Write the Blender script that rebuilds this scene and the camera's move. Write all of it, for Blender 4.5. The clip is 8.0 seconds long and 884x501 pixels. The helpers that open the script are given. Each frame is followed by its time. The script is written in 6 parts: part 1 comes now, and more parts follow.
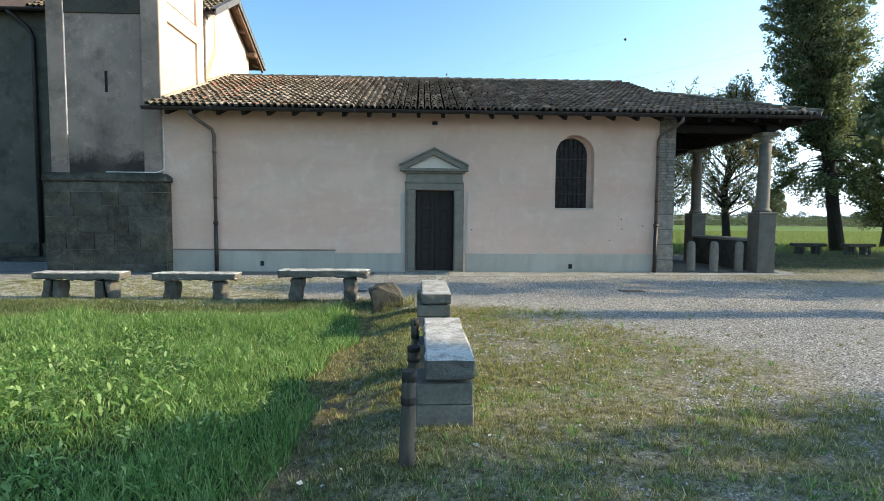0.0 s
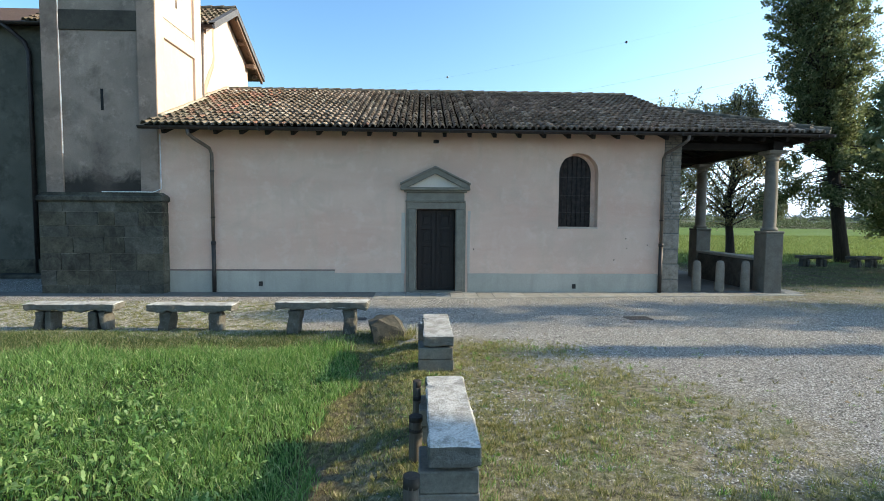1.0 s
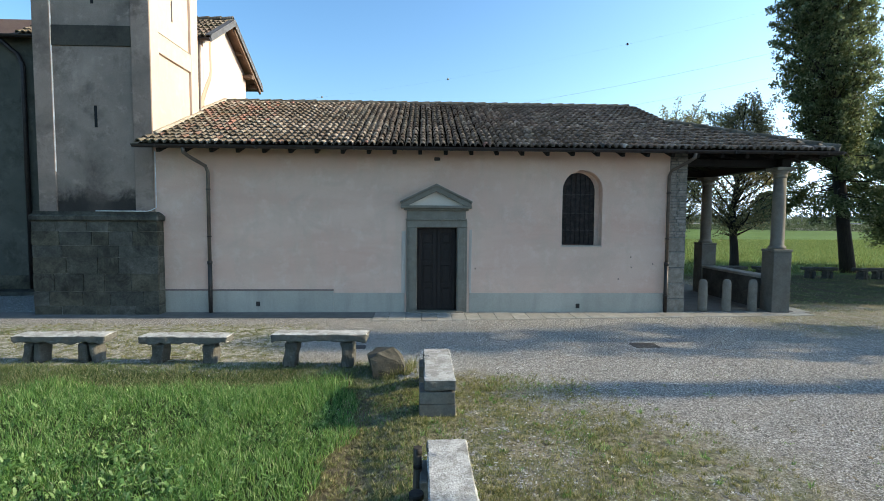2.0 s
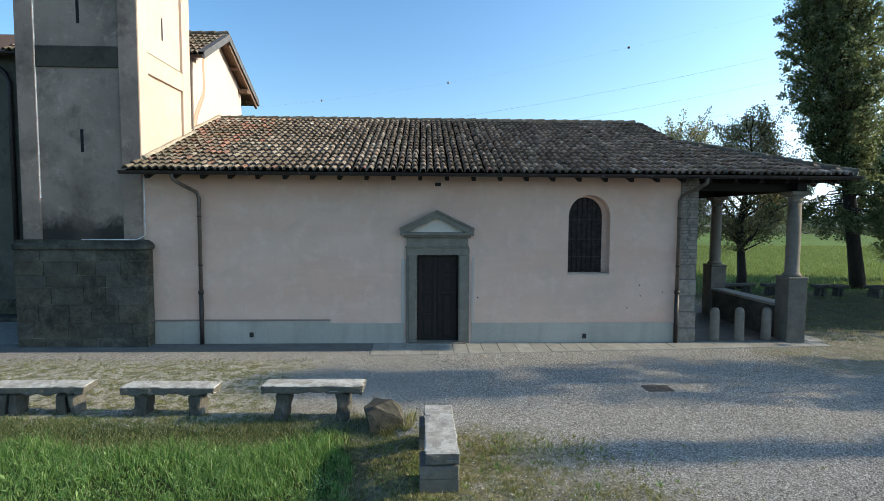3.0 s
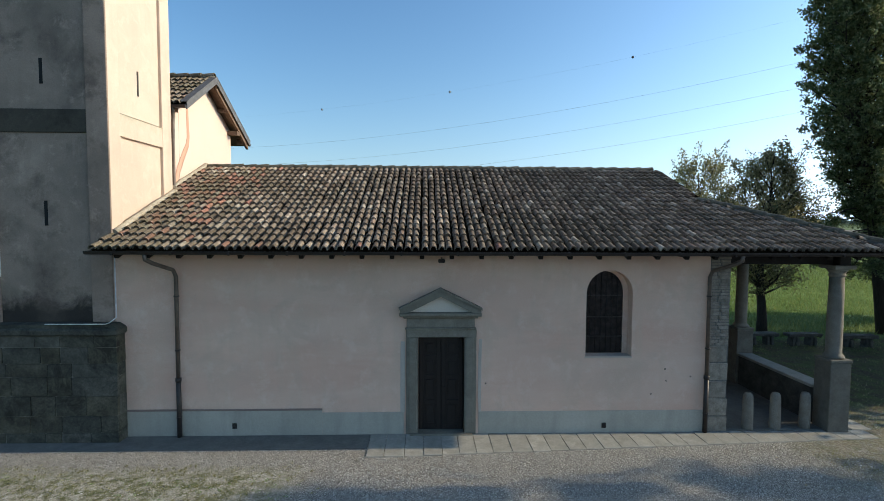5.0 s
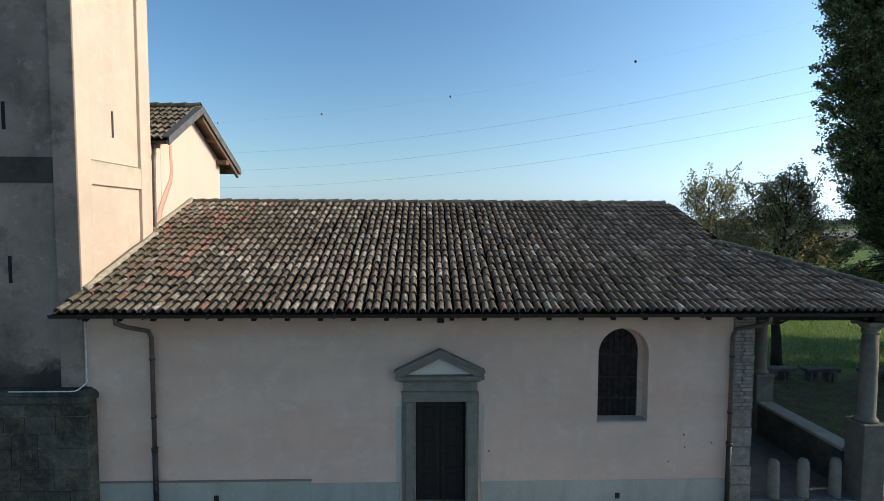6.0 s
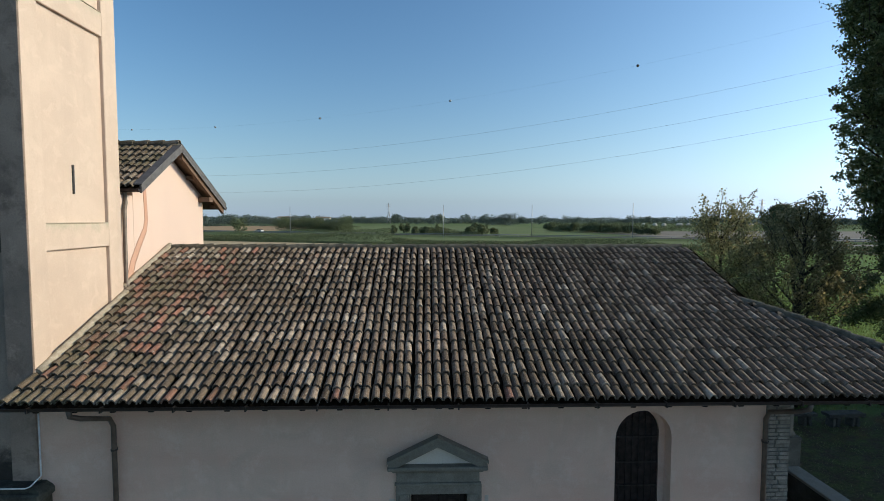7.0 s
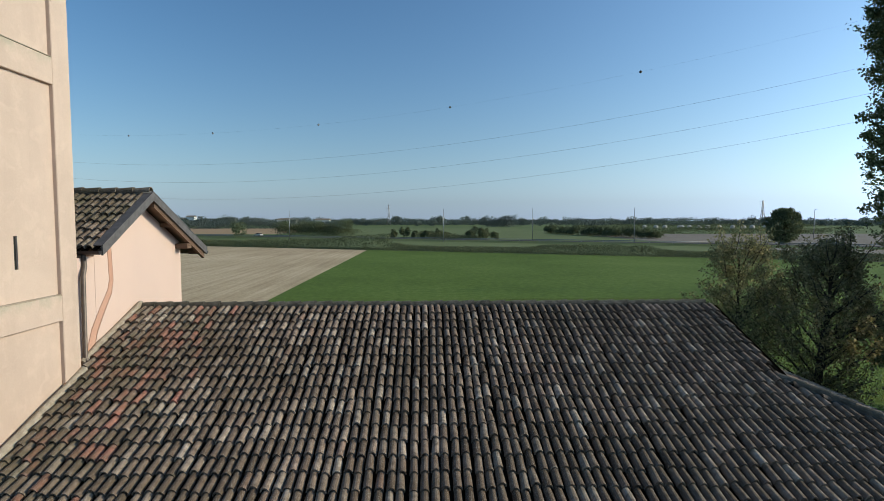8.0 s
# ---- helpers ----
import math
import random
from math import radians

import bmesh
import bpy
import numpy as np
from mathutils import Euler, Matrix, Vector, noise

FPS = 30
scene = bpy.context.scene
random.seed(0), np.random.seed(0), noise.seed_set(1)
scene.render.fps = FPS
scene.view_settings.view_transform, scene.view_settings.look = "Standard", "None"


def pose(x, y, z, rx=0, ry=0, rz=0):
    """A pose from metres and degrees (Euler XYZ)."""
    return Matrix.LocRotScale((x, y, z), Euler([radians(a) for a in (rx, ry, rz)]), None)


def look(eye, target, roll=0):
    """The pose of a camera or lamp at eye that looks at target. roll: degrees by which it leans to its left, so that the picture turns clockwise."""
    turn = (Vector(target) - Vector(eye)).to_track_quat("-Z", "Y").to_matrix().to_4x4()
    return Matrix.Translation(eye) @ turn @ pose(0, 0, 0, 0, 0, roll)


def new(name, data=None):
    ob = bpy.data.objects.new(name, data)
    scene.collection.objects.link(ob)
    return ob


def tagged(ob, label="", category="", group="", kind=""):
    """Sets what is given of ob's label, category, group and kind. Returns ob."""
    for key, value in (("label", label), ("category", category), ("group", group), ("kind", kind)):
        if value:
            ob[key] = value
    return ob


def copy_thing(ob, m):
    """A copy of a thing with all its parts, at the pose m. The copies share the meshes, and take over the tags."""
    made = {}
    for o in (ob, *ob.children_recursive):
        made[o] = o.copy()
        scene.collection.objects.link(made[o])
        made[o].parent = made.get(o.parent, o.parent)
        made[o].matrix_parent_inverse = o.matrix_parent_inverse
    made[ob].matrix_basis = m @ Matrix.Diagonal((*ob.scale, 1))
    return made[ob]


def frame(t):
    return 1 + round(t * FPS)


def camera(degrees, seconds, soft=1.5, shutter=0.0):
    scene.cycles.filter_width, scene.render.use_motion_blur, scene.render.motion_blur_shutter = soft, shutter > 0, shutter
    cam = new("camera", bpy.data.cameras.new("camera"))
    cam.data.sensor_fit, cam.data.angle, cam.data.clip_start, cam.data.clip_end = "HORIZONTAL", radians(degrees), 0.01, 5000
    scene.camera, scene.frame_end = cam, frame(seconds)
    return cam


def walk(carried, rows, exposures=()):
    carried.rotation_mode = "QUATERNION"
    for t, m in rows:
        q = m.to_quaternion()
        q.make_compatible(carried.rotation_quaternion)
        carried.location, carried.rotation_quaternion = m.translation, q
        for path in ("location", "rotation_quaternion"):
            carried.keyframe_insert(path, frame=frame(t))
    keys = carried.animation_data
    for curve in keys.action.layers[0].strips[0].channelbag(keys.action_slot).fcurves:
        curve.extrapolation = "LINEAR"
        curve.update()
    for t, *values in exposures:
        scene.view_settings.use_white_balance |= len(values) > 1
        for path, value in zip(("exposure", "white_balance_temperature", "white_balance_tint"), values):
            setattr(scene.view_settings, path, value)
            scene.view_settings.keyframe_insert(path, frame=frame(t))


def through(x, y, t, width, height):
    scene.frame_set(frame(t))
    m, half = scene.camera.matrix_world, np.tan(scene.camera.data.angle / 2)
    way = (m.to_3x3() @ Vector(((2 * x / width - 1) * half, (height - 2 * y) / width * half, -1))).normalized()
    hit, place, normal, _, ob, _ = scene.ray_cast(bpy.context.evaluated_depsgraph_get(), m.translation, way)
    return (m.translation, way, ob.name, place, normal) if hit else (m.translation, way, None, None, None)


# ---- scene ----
cam = camera(81.3, 8.0, 0.7)
PATH = [
    (0, (-0.232, -13.453, 1.445), (-0.156, -11.459, 1.316), 0.4),
    (0.5, (-0.245, -13.329, 1.707), (-0.17, -11.335, 1.577), 0.4),
    (1, (-0.249, -13.199, 1.936), (-0.175, -11.205, 1.808), 0.4),
    (1.5, (-0.253, -13.084, 2.151), (-0.18, -11.089, 2.022), 0.4),
    (3, (-0.258, -12.341, 3.031), (-0.187, -10.346, 2.906), 0.3),
    (3.5, (-0.288, -12.021, 3.396), (-0.217, -10.026, 3.273), 0.3),
    (4, (-0.308, -11.711, 3.803), (-0.237, -9.716, 3.681), 0.3),
    (4.5, (-0.301, -11.393, 4.219), (-0.232, -9.398, 4.101), 0.3),
    (6, (-0.216, -10.065, 5.748), (-0.154, -8.07, 5.631), 0.2),
    (6.5, (-0.173, -9.493, 6.372), (-0.112, -7.498, 6.251), 0.1),
    (7, (-0.146, -8.885, 7.011), (-0.084, -6.89, 6.89), 0.1),
    (7.5, (-0.102, -8.193, 7.659), (-0.041, -6.197, 7.539), 0.1),
    (8, (-0.082, -7.494, 8.306), (-0.021, -5.498, 8.188), -0.0),
]
walk(cam, [(t, look(eye, target, roll)) for t, eye, target, roll in PATH],
     [(0, 1.09, 7350, 1), (1.5, 0.91, 6980, 1), (3.5, 0.58, 6850, 1), (4.5, 0.4, 6900, 1), (6.5, 0.03, 6900, 1), (8, -0.28, 6700, 1)])

# ---- world and sun ----
SUN_AZ, SUN_EL = radians(90.3), radians(22.8)      # azimuth from +y towards +x
SUN_DIR = Vector((math.sin(SUN_AZ) * math.cos(SUN_EL), math.cos(SUN_AZ) * math.cos(SUN_EL), math.sin(SUN_EL)))
world = bpy.data.worlds.new("world")
scene.world = world
world.use_nodes = True
wn = world.node_tree
wn.nodes.clear()
sky = wn.nodes.new("ShaderNodeTexSky")
sky.sky_type, sky.sun_disc = "NISHITA", False
sky.sun_elevation, sky.sun_rotation = SUN_EL, SUN_AZ
sky.air_density, sky.dust_density, sky.ozone_density = 1.0, 0.7, 1.2
wbg = wn.nodes.new("ShaderNodeBackground")
wbg.inputs["Strength"].default_value = 0.105
wout = wn.nodes.new("ShaderNodeOutputWorld")


def wnode(kind, **inputs):
    n = wn.nodes.new(kind)
    for k, v in inputs.items():
        if isinstance(v, bpy.types.NodeSocket):
            wn.links.new(v, n.inputs[k])
        else:
            n.inputs[k].default_value = v
    return n


def wmath(op, a, b=0.0, clamp=False):
    n = wn.nodes.new("ShaderNodeMath")
    n.operation, n.use_clamp = op, clamp
    for s, v in zip(n.inputs, (a, b)):
        if isinstance(v, float):
            s.default_value = v
        else:
            wn.links.new(v, s)
    return n.outputs[0]


def wmix(how, fac, a, b):
    n = wn.nodes.new("ShaderNodeMix")
    n.data_type, n.blend_type = "RGBA", how
    for s, v in ((n.inputs[0], fac), (n.inputs[6], a), (n.inputs[7], b)):
        if isinstance(v, bpy.types.NodeSocket):
            wn.links.new(v, s)
        else:
            s.default_value = v
    return n.outputs[2]


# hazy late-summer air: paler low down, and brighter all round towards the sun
wdir = wnode("ShaderNodeTexCoord").outputs["Generated"]
wsplit = wnode("ShaderNodeSeparateXYZ", Vector=wdir)
wup = wsplit.outputs[2]
wn.links.new(wnode("ShaderNodeCombineXYZ", X=wsplit.outputs[0], Y=wsplit.outputs[1], Z=wmath("MAXIMUM", wup, 0.035)).outputs[0], sky.inputs["Vector"])
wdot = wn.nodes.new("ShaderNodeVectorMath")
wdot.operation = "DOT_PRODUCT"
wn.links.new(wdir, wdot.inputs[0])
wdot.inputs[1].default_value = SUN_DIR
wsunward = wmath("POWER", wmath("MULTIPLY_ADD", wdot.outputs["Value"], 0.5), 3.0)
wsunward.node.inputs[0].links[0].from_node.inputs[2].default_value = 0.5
whaze = wmath("MULTIPLY", wmath("POWER", wmath("SUBTRACT", 1.0, wmath("ABSOLUTE", wup), True), 5.0), 0.95)
wblue = wnode("ShaderNodeGamma", Color=wmix("MULTIPLY", 1.0, sky.outputs[0], (0.775, 1.015, 1.19, 1)), Gamma=1.24).outputs[0]
wlum = wnode("ShaderNodeRGBToBW", Color=wblue).outputs[0]
wpale = wmix("MULTIPLY", 1.0, wlum, (0.52, 0.635, 0.9, 1))
wair = wmix("MIX", whaze, wblue, wpale)
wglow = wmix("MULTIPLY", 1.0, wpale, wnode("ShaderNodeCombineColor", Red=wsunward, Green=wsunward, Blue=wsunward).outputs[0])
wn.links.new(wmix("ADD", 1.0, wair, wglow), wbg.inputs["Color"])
wn.links.new(wbg.outputs[0], wout.inputs["Surface"])
sun_data = bpy.data.lights.new("sun", "SUN")
sun_data.energy, sun_data.angle, sun_data.color = 4.2, radians(0.6), (1.0, 0.83, 0.64)
sun = new("sun", sun_data)
sun.matrix_world = look(SUN_DIR * 60, (0, 0, 0))


# ---- materials ----
class Mat:
    """A node material under construction."""

    def __init__(self, name, rough=0.8, metal=0.0, spec=0.3):
        self.m = bpy.data.materials.new(name)
        self.m.use_nodes = True
        self.t = self.m.node_tree
        self.b = self.t.nodes["Principled BSDF"]
        self.b.inputs["Roughness"].default_value = rough
        self.b.inputs["Metallic"].default_value = metal
        self.b.inputs["Specular IOR Level"].default_value = spec
        self.co = self.t.nodes.new("ShaderNodeTexCoord").outputs["Object"]

    def node(self, kind, **inputs):
        n = self.t.nodes.new(kind)
        for k, v in inputs.items():
            s = n.inputs[k]
            if isinstance(v, bpy.types.NodeSocket):
                self.t.links.new(v, s)
            else:
                s.default_value = v
        return n

    def mapped(self, scale=(1, 1, 1), turn=(0, 0, 0)):
        return self.node("ShaderNodeMapping", Vector=self.co, Scale=scale, Rotation=turn).outputs[0]

    def noise(self, scale, detail=4, rough=0.6, vec=None, dist=0.0):
        return self.node("ShaderNodeTexNoise", Vector=vec or self.co, Scale=scale, Detail=detail, Roughness=rough, Distortion=dist).outputs["Fac"]

    def voronoi(self, scale, feature="F1", out="Distance", vec=None):
        n = self.node("ShaderNodeTexVoronoi", Vector=vec or self.co, Scale=scale)
        n.feature = feature
        return n.outputs[out]

    def ramp(self, fac, stops):
        n = self.node("ShaderNodeValToRGB", Fac=fac)
        e = n.color_ramp.elements
        while len(e) < len(stops):
            e.new(0.5)
        for el, (p, c) in zip(e, stops):
            el.position = p
            el.color = (*c, 1) if isinstance(c, tuple) else (c, c, c, 1)
        return n.outputs["Color"]

    def mix(self, fac, a, b, how="MIX"):
        n = self.t.nodes.new("ShaderNodeMix")
        n.data_type, n.blend_type = "RGBA", how
        for s, v in ((n.inputs[0], fac), (n.inputs[6], a), (n.inputs[7], b)):
            if isinstance(v, bpy.types.NodeSocket):
                self.t.links.new(v, s)
            elif isinstance(v, tuple):
                s.default_value = (*v, 1)
            else:
                s.default_value = v
        return n.outputs[2]

    def math(self, op, a, b=0.0, clamp=False):
        n = self.t.nodes.new("ShaderNodeMath")
        n.operation, n.use_clamp = op, clamp
        for s, v in zip(n.inputs, (a, b)):
            if isinstance(v, bpy.types.NodeSocket):
                self.t.links.new(v, s)
            else:
                s.default_value = v
        return n.outputs[0]

    def step(self, v, lo, hi):
        """0 below lo, 1 above hi."""
        n = self.node("ShaderNodeMapRange", Value=v)
        n.inputs["From Min"].default_value, n.inputs["From Max"].default_value = lo, hi
        n.interpolation_type = "SMOOTHSTEP"
        return n.outputs[0]

    def xyz(self):
        return self.node("ShaderNodeSeparateXYZ", Vector=self.co).outputs

    def colour(self, c):
        if isinstance(c, tuple):
            self.b.inputs["Base Color"].default_value = (*c, 1)
        else:
            self.t.links.new(c, self.b.inputs["Base Color"])
        return self

    def bump(self, height, strength=0.4, distance=0.01):
        n = self.node("ShaderNodeBump", Height=height, Strength=strength, Distance=distance)
        self.t.links.new(n.outputs[0], self.b.inputs["Normal"])
        return self

    def rough(self, v):
        self.t.links.new(v, self.b.inputs["Roughness"])
        return self


def plaster(name, base, stain, streak=0.35, bump=0.35, mottle=0.0, damp_foot=None, algae=None):
    a = Mat(name, 0.9, spec=0.15)
    big = a.noise(0.55, 5, 0.62, dist=0.4)
    run = a.noise(1.0, 4, 0.6, vec=a.mapped((2.2, 2.2, 0.35)))
    fine = a.noise(38, 3, 0.7)
    c = a.mix(a.ramp(big, [(0.35, 0.0), (0.68, 1.0)]), base, stain)
    c = a.mix(a.math("MULTIPLY", a.ramp(run, [(0.48, 0.0), (0.75, 1.0)]), streak), c, tuple(x * 0.72 for x in base))
    if streak > 0.6:
        damp = a.noise(1.15, 6, 0.72, dist=0.25)
        c = a.mix(a.ramp(damp, [(0.5, 0.0), (0.66, 0.75)]), c, tuple(x * 0.38 for x in base))
        c = a.mix(a.ramp(a.noise(2.7, 5, 0.7, dist=0.2), [(0.56, 0.0), (0.72, 0.5)]), c, tuple(min(1.0, x * 1.35) for x in base))
    if mottle:
        c = a.mix(a.ramp(a.noise(1.5, 4, 0.6, dist=0.8), [(0.44, 0.0), (0.6, mottle)]), c, tuple(x * 0.82 for x in base))
        c = a.mix(a.ramp(a.noise(3.2, 3, 0.6, dist=0.5), [(0.52, 0.0), (0.66, mottle)]), c, tuple(min(1.0, x * 1.12) for x in base))
    if damp_foot:       # rising damp has blackened the plaster above the ledge, with a run below the slit
        x, y, z = a.xyz()
        ragged = a.math("ADD", z, a.math("MULTIPLY", a.math("SUBTRACT", a.noise(1.6, 6, 0.7, dist=0.4), 0.5), 1.1))
        c = a.mix(a.math("SUBTRACT", 0.9, a.math("MULTIPLY", a.step(ragged, damp_foot - 0.22, damp_foot + 0.2), 0.9)), c, (0.022, 0.02, 0.017))
        run = a.math("SUBTRACT", 1.0, a.step(a.math("ABSOLUTE", a.math("ADD", x, 8.17)), 0.05, 0.45))
        run = a.math("MULTIPLY", run, a.math("SUBTRACT", 1.0, a.step(z, 3.6, 4.7)))
        c = a.mix(a.math("MULTIPLY", run, a.ramp(a.noise(2.4, 5, 0.7), [(0.3, 0.2), (0.6, 0.75)])), c, tuple(v * 0.3 for v in base))
    if algae:
        up = a.node("ShaderNodeSeparateXYZ", Vector=a.node("ShaderNodeTexCoord").outputs["Generated"]).outputs[2]
        wet = a.math("ADD", up, a.math("MULTIPLY", a.math("SUBTRACT", a.noise(2.2, 5, 0.7, dist=0.5), 0.5), 1.5))
        c = a.mix(a.math("MULTIPLY", a.step(wet, 0.55, 1.25), 0.6), c, algae)
    c = a.mix(0.05 if mottle else 0.12, c, a.ramp(fine, [(0.3, 0.25), (0.7, 0.95)]), "OVERLAY")
    return a.colour(c).bump(a.math("ADD", fine, a.math("MULTIPLY", big, 2.0)), bump, 0.006).m


def facade_plaster():
    """Pinkish lime plaster with faint repairs and a lighter zone low down."""
    a = Mat("facade_plaster", 0.9, spec=0.12)
    x, y, z = a.xyz()
    big = a.noise(0.42, 5, 0.6, dist=0.6)
    band = a.noise(0.8, 4, 0.6, vec=a.mapped((0.35, 1, 1.5)), dist=0.5)
    run = a.noise(1.0, 4, 0.65, vec=a.mapped((3.0, 3.0, 0.3)))
    fine = a.noise(45, 3, 0.7)
    patch = a.noise(2.3, 5, 0.7)
    c = a.mix(a.ramp(big, [(0.36, 0.0), (0.66, 1.0)]), (0.665, 0.465, 0.36), (0.605, 0.425, 0.335))
    c = a.mix(a.math("MULTIPLY", a.ramp(band, [(0.42, 0.0), (0.66, 1.0)]), 0.8), c, (0.585, 0.37, 0.282))
    c = a.mix(a.math("MULTIPLY", a.ramp(a.noise(1.15, 6, 0.68, dist=0.7), [(0.48, 0.0), (0.68, 1.0)]), 0.5), c, (0.49, 0.365, 0.285))
    c = a.mix(a.math("MULTIPLY", a.ramp(run, [(0.5, 0.0), (0.75, 1.0)]), 0.45), c, (0.52, 0.4, 0.3))
    c = a.mix(a.math("MULTIPLY", a.ramp(patch, [(0.52, 0.0), (0.7, 1.0)]), 0.35), c, (0.75, 0.6, 0.5))
    c = a.mix(0.1, c, a.ramp(fine, [(0.3, 0.2), (0.7, 0.95)]), "OVERLAY")
    return a.colour(c).bump(a.math("ADD", fine, a.math("MULTIPLY", patch, 1.5)), 0.3, 0.006).m


def stone(name, dark, light, scale=6.0, lichen=0.0, bump=0.6, stain=0.0, grain=0.22, side_shade=None, blocky=0.0, crust=0.0, spec=0.2):
    a = Mat(name, 0.88, spec=spec)
    a.co = a.node("ShaderNodeNewGeometry").outputs["Position"]
    n1 = a.noise(scale, 6, 0.65)
    n2 = a.noise(scale * 9, 4, 0.7)
    spots = a.voronoi(scale * 3.5)
    r = a.node("ShaderNodeObjectInfo").outputs["Random"]
    c = a.mix(a.ramp(n1, [(0.3, 0.0), (0.7, 1.0)]), dark, light)
    c = a.mix(grain, c, a.ramp(n2, [(0.3, 0.1), (0.7, 0.95)]), "OVERLAY")
    if stain:
        c = a.mix(a.ramp(a.noise(scale * 0.7, 6, 0.75, dist=0.7), [(0.46, 0.0), (0.66, stain)]), c, tuple(v * 0.4 for v in dark))
    if lichen:
        c = a.mix(a.math("MULTIPLY", a.ramp(spots, [(0.12, 1.0), (0.3, 0.0)]), lichen), c, (0.5, 0.5, 0.46))
    if crust:       # white lichen crust with a ragged rim
        mask = a.ramp(a.noise(scale * 0.55, 8, 0.78, dist=0.5), [(0.47, 0.0), (0.56, crust)])
        c = a.mix(a.math("MULTIPLY", mask, a.ramp(a.noise(scale * 8, 4, 0.8), [(0.35, 0.25), (0.6, 1.0)])), c, (0.74, 0.73, 0.69))
    if side_shade:        # upright faces painted darker by their normal, as shade beside the lit tops
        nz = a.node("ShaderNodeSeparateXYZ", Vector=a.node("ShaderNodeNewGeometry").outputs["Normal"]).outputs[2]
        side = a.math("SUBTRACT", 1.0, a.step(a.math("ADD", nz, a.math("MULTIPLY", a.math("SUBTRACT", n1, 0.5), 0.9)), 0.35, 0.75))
        c = a.mix(a.math("MULTIPLY", side, a.ramp(a.noise(scale * 2, 5, 0.7), [(0.35, 1.0), (0.75, 0.85)])), c, side_shade)
    c = a.mix(a.math("MULTIPLY", r, 0.35), c, tuple(v * 0.7 for v in dark))
    if blocky:      # each block was cut from its own bed: brown, green-grey or pale
        own = a.ramp(r, [(0.0, (0.42, 0.41, 0.34)), (0.3, (0.3, 0.32, 0.31)), (0.55, (0.52, 0.49, 0.38)), (0.8, (0.4, 0.43, 0.41)), (1.0, (0.78, 0.78, 0.74))])
        c = a.mix(blocky, c, own, "OVERLAY")
    return a.colour(c).bump(a.math("ADD", n1, a.math("MULTIPLY", n2, 0.5)), bump, 0.02).m


def metal_paint(name, col, rough=0.5, metal=0.0):
    a = Mat(name, rough, metal, 0.4)
    n = a.noise(7, 5, 0.6)
    c = a.mix(a.ramp(n, [(0.35, 0.0), (0.7, 1.0)]), col, tuple(v * 0.6 for v in col))
    return a.colour(c).bump(a.noise(60, 3), 0.1, 0.002).m


def wood(name, dark, light, along="z", rough=0.7):
    a = Mat(name, rough, spec=0.25)
    sc = {"x": (1.2, 14, 14), "y": (14, 1.2, 14), "z": (14, 14, 1.2)}[along]
    g = a.noise(2.2, 6, 0.7, vec=a.mapped(sc), dist=0.6)
    n = a.noise(3, 4)
    c = a.mix(a.ramp(g, [(0.3, 0.0), (0.7, 1.0)]), dark, light)
    c = a.mix(a.math("MULTIPLY", n, 0.4), c, tuple(v * 0.55 for v in dark))
    return a.colour(c).bump(g, 0.4, 0.006).m


def tile_clay(name, per_object, red=False):
    a = Mat(name, 0.9, spec=0.15)
    if per_object:
        r = a.node("ShaderNodeObjectInfo").outputs["Random"]
    else:
        r = a.node("ShaderNodeNewGeometry").outputs["Random Per Island"]
    if red:
        c = a.ramp(r, [(0.0, (0.32, 0.13, 0.092)), (0.35, (0.47, 0.2, 0.145)), (0.7, (0.24, 0.12, 0.09)), (1.0, (0.38, 0.17, 0.12))])
    else:
        c = a.ramp(r, [(0.0, (0.066, 0.048, 0.036)), (0.2, (0.245, 0.183, 0.136)), (0.42, (0.12, 0.086, 0.062)), (0.6, (0.355, 0.28, 0.212)),
                       (0.8, (0.172, 0.123, 0.09)), (0.93, (0.5, 0.425, 0.335)), (1.0, (0.23, 0.146, 0.106))])
    w = a.node("ShaderNodeNewGeometry").outputs["Position"]
    n = a.noise(9, 5, 0.7, vec=w)
    m = a.noise(0.55, 3, 0.6, vec=w)
    f = a.noise(70, 3, 0.7, vec=w)
    c = a.mix(a.ramp(n, [(0.42, 0.0), (0.66, 0.75)]), c, (0.06, 0.043, 0.029))
    c = a.mix(a.math("MULTIPLY", a.ramp(m, [(0.4, 0.0), (0.6, 1.0)]), 0.6), c, (0.077, 0.057, 0.035))
    c = a.mix(a.ramp(f, [(0.54, 0.0), (0.68, 0.62)]), c, (0.46, 0.425, 0.37))
    # moss on the damp end of the roof beside the tower
    east = a.node("ShaderNodeSeparateXYZ", Vector=w).outputs[0]
    wet = a.math("SUBTRACT", 1.0, a.step(a.math("ADD", east, a.math("MULTIPLY", m, 3.0)), -4.6, -2.2))
    c = a.mix(a.math("MULTIPLY", wet, a.ramp(a.noise(1.9, 5, 0.7, vec=w), [(0.44, 0.0), (0.62, 0.42)])), c, (0.08, 0.083, 0.04))
    return a.colour(c).bump(a.math("ADD", f, n), 0.5, 0.004).m


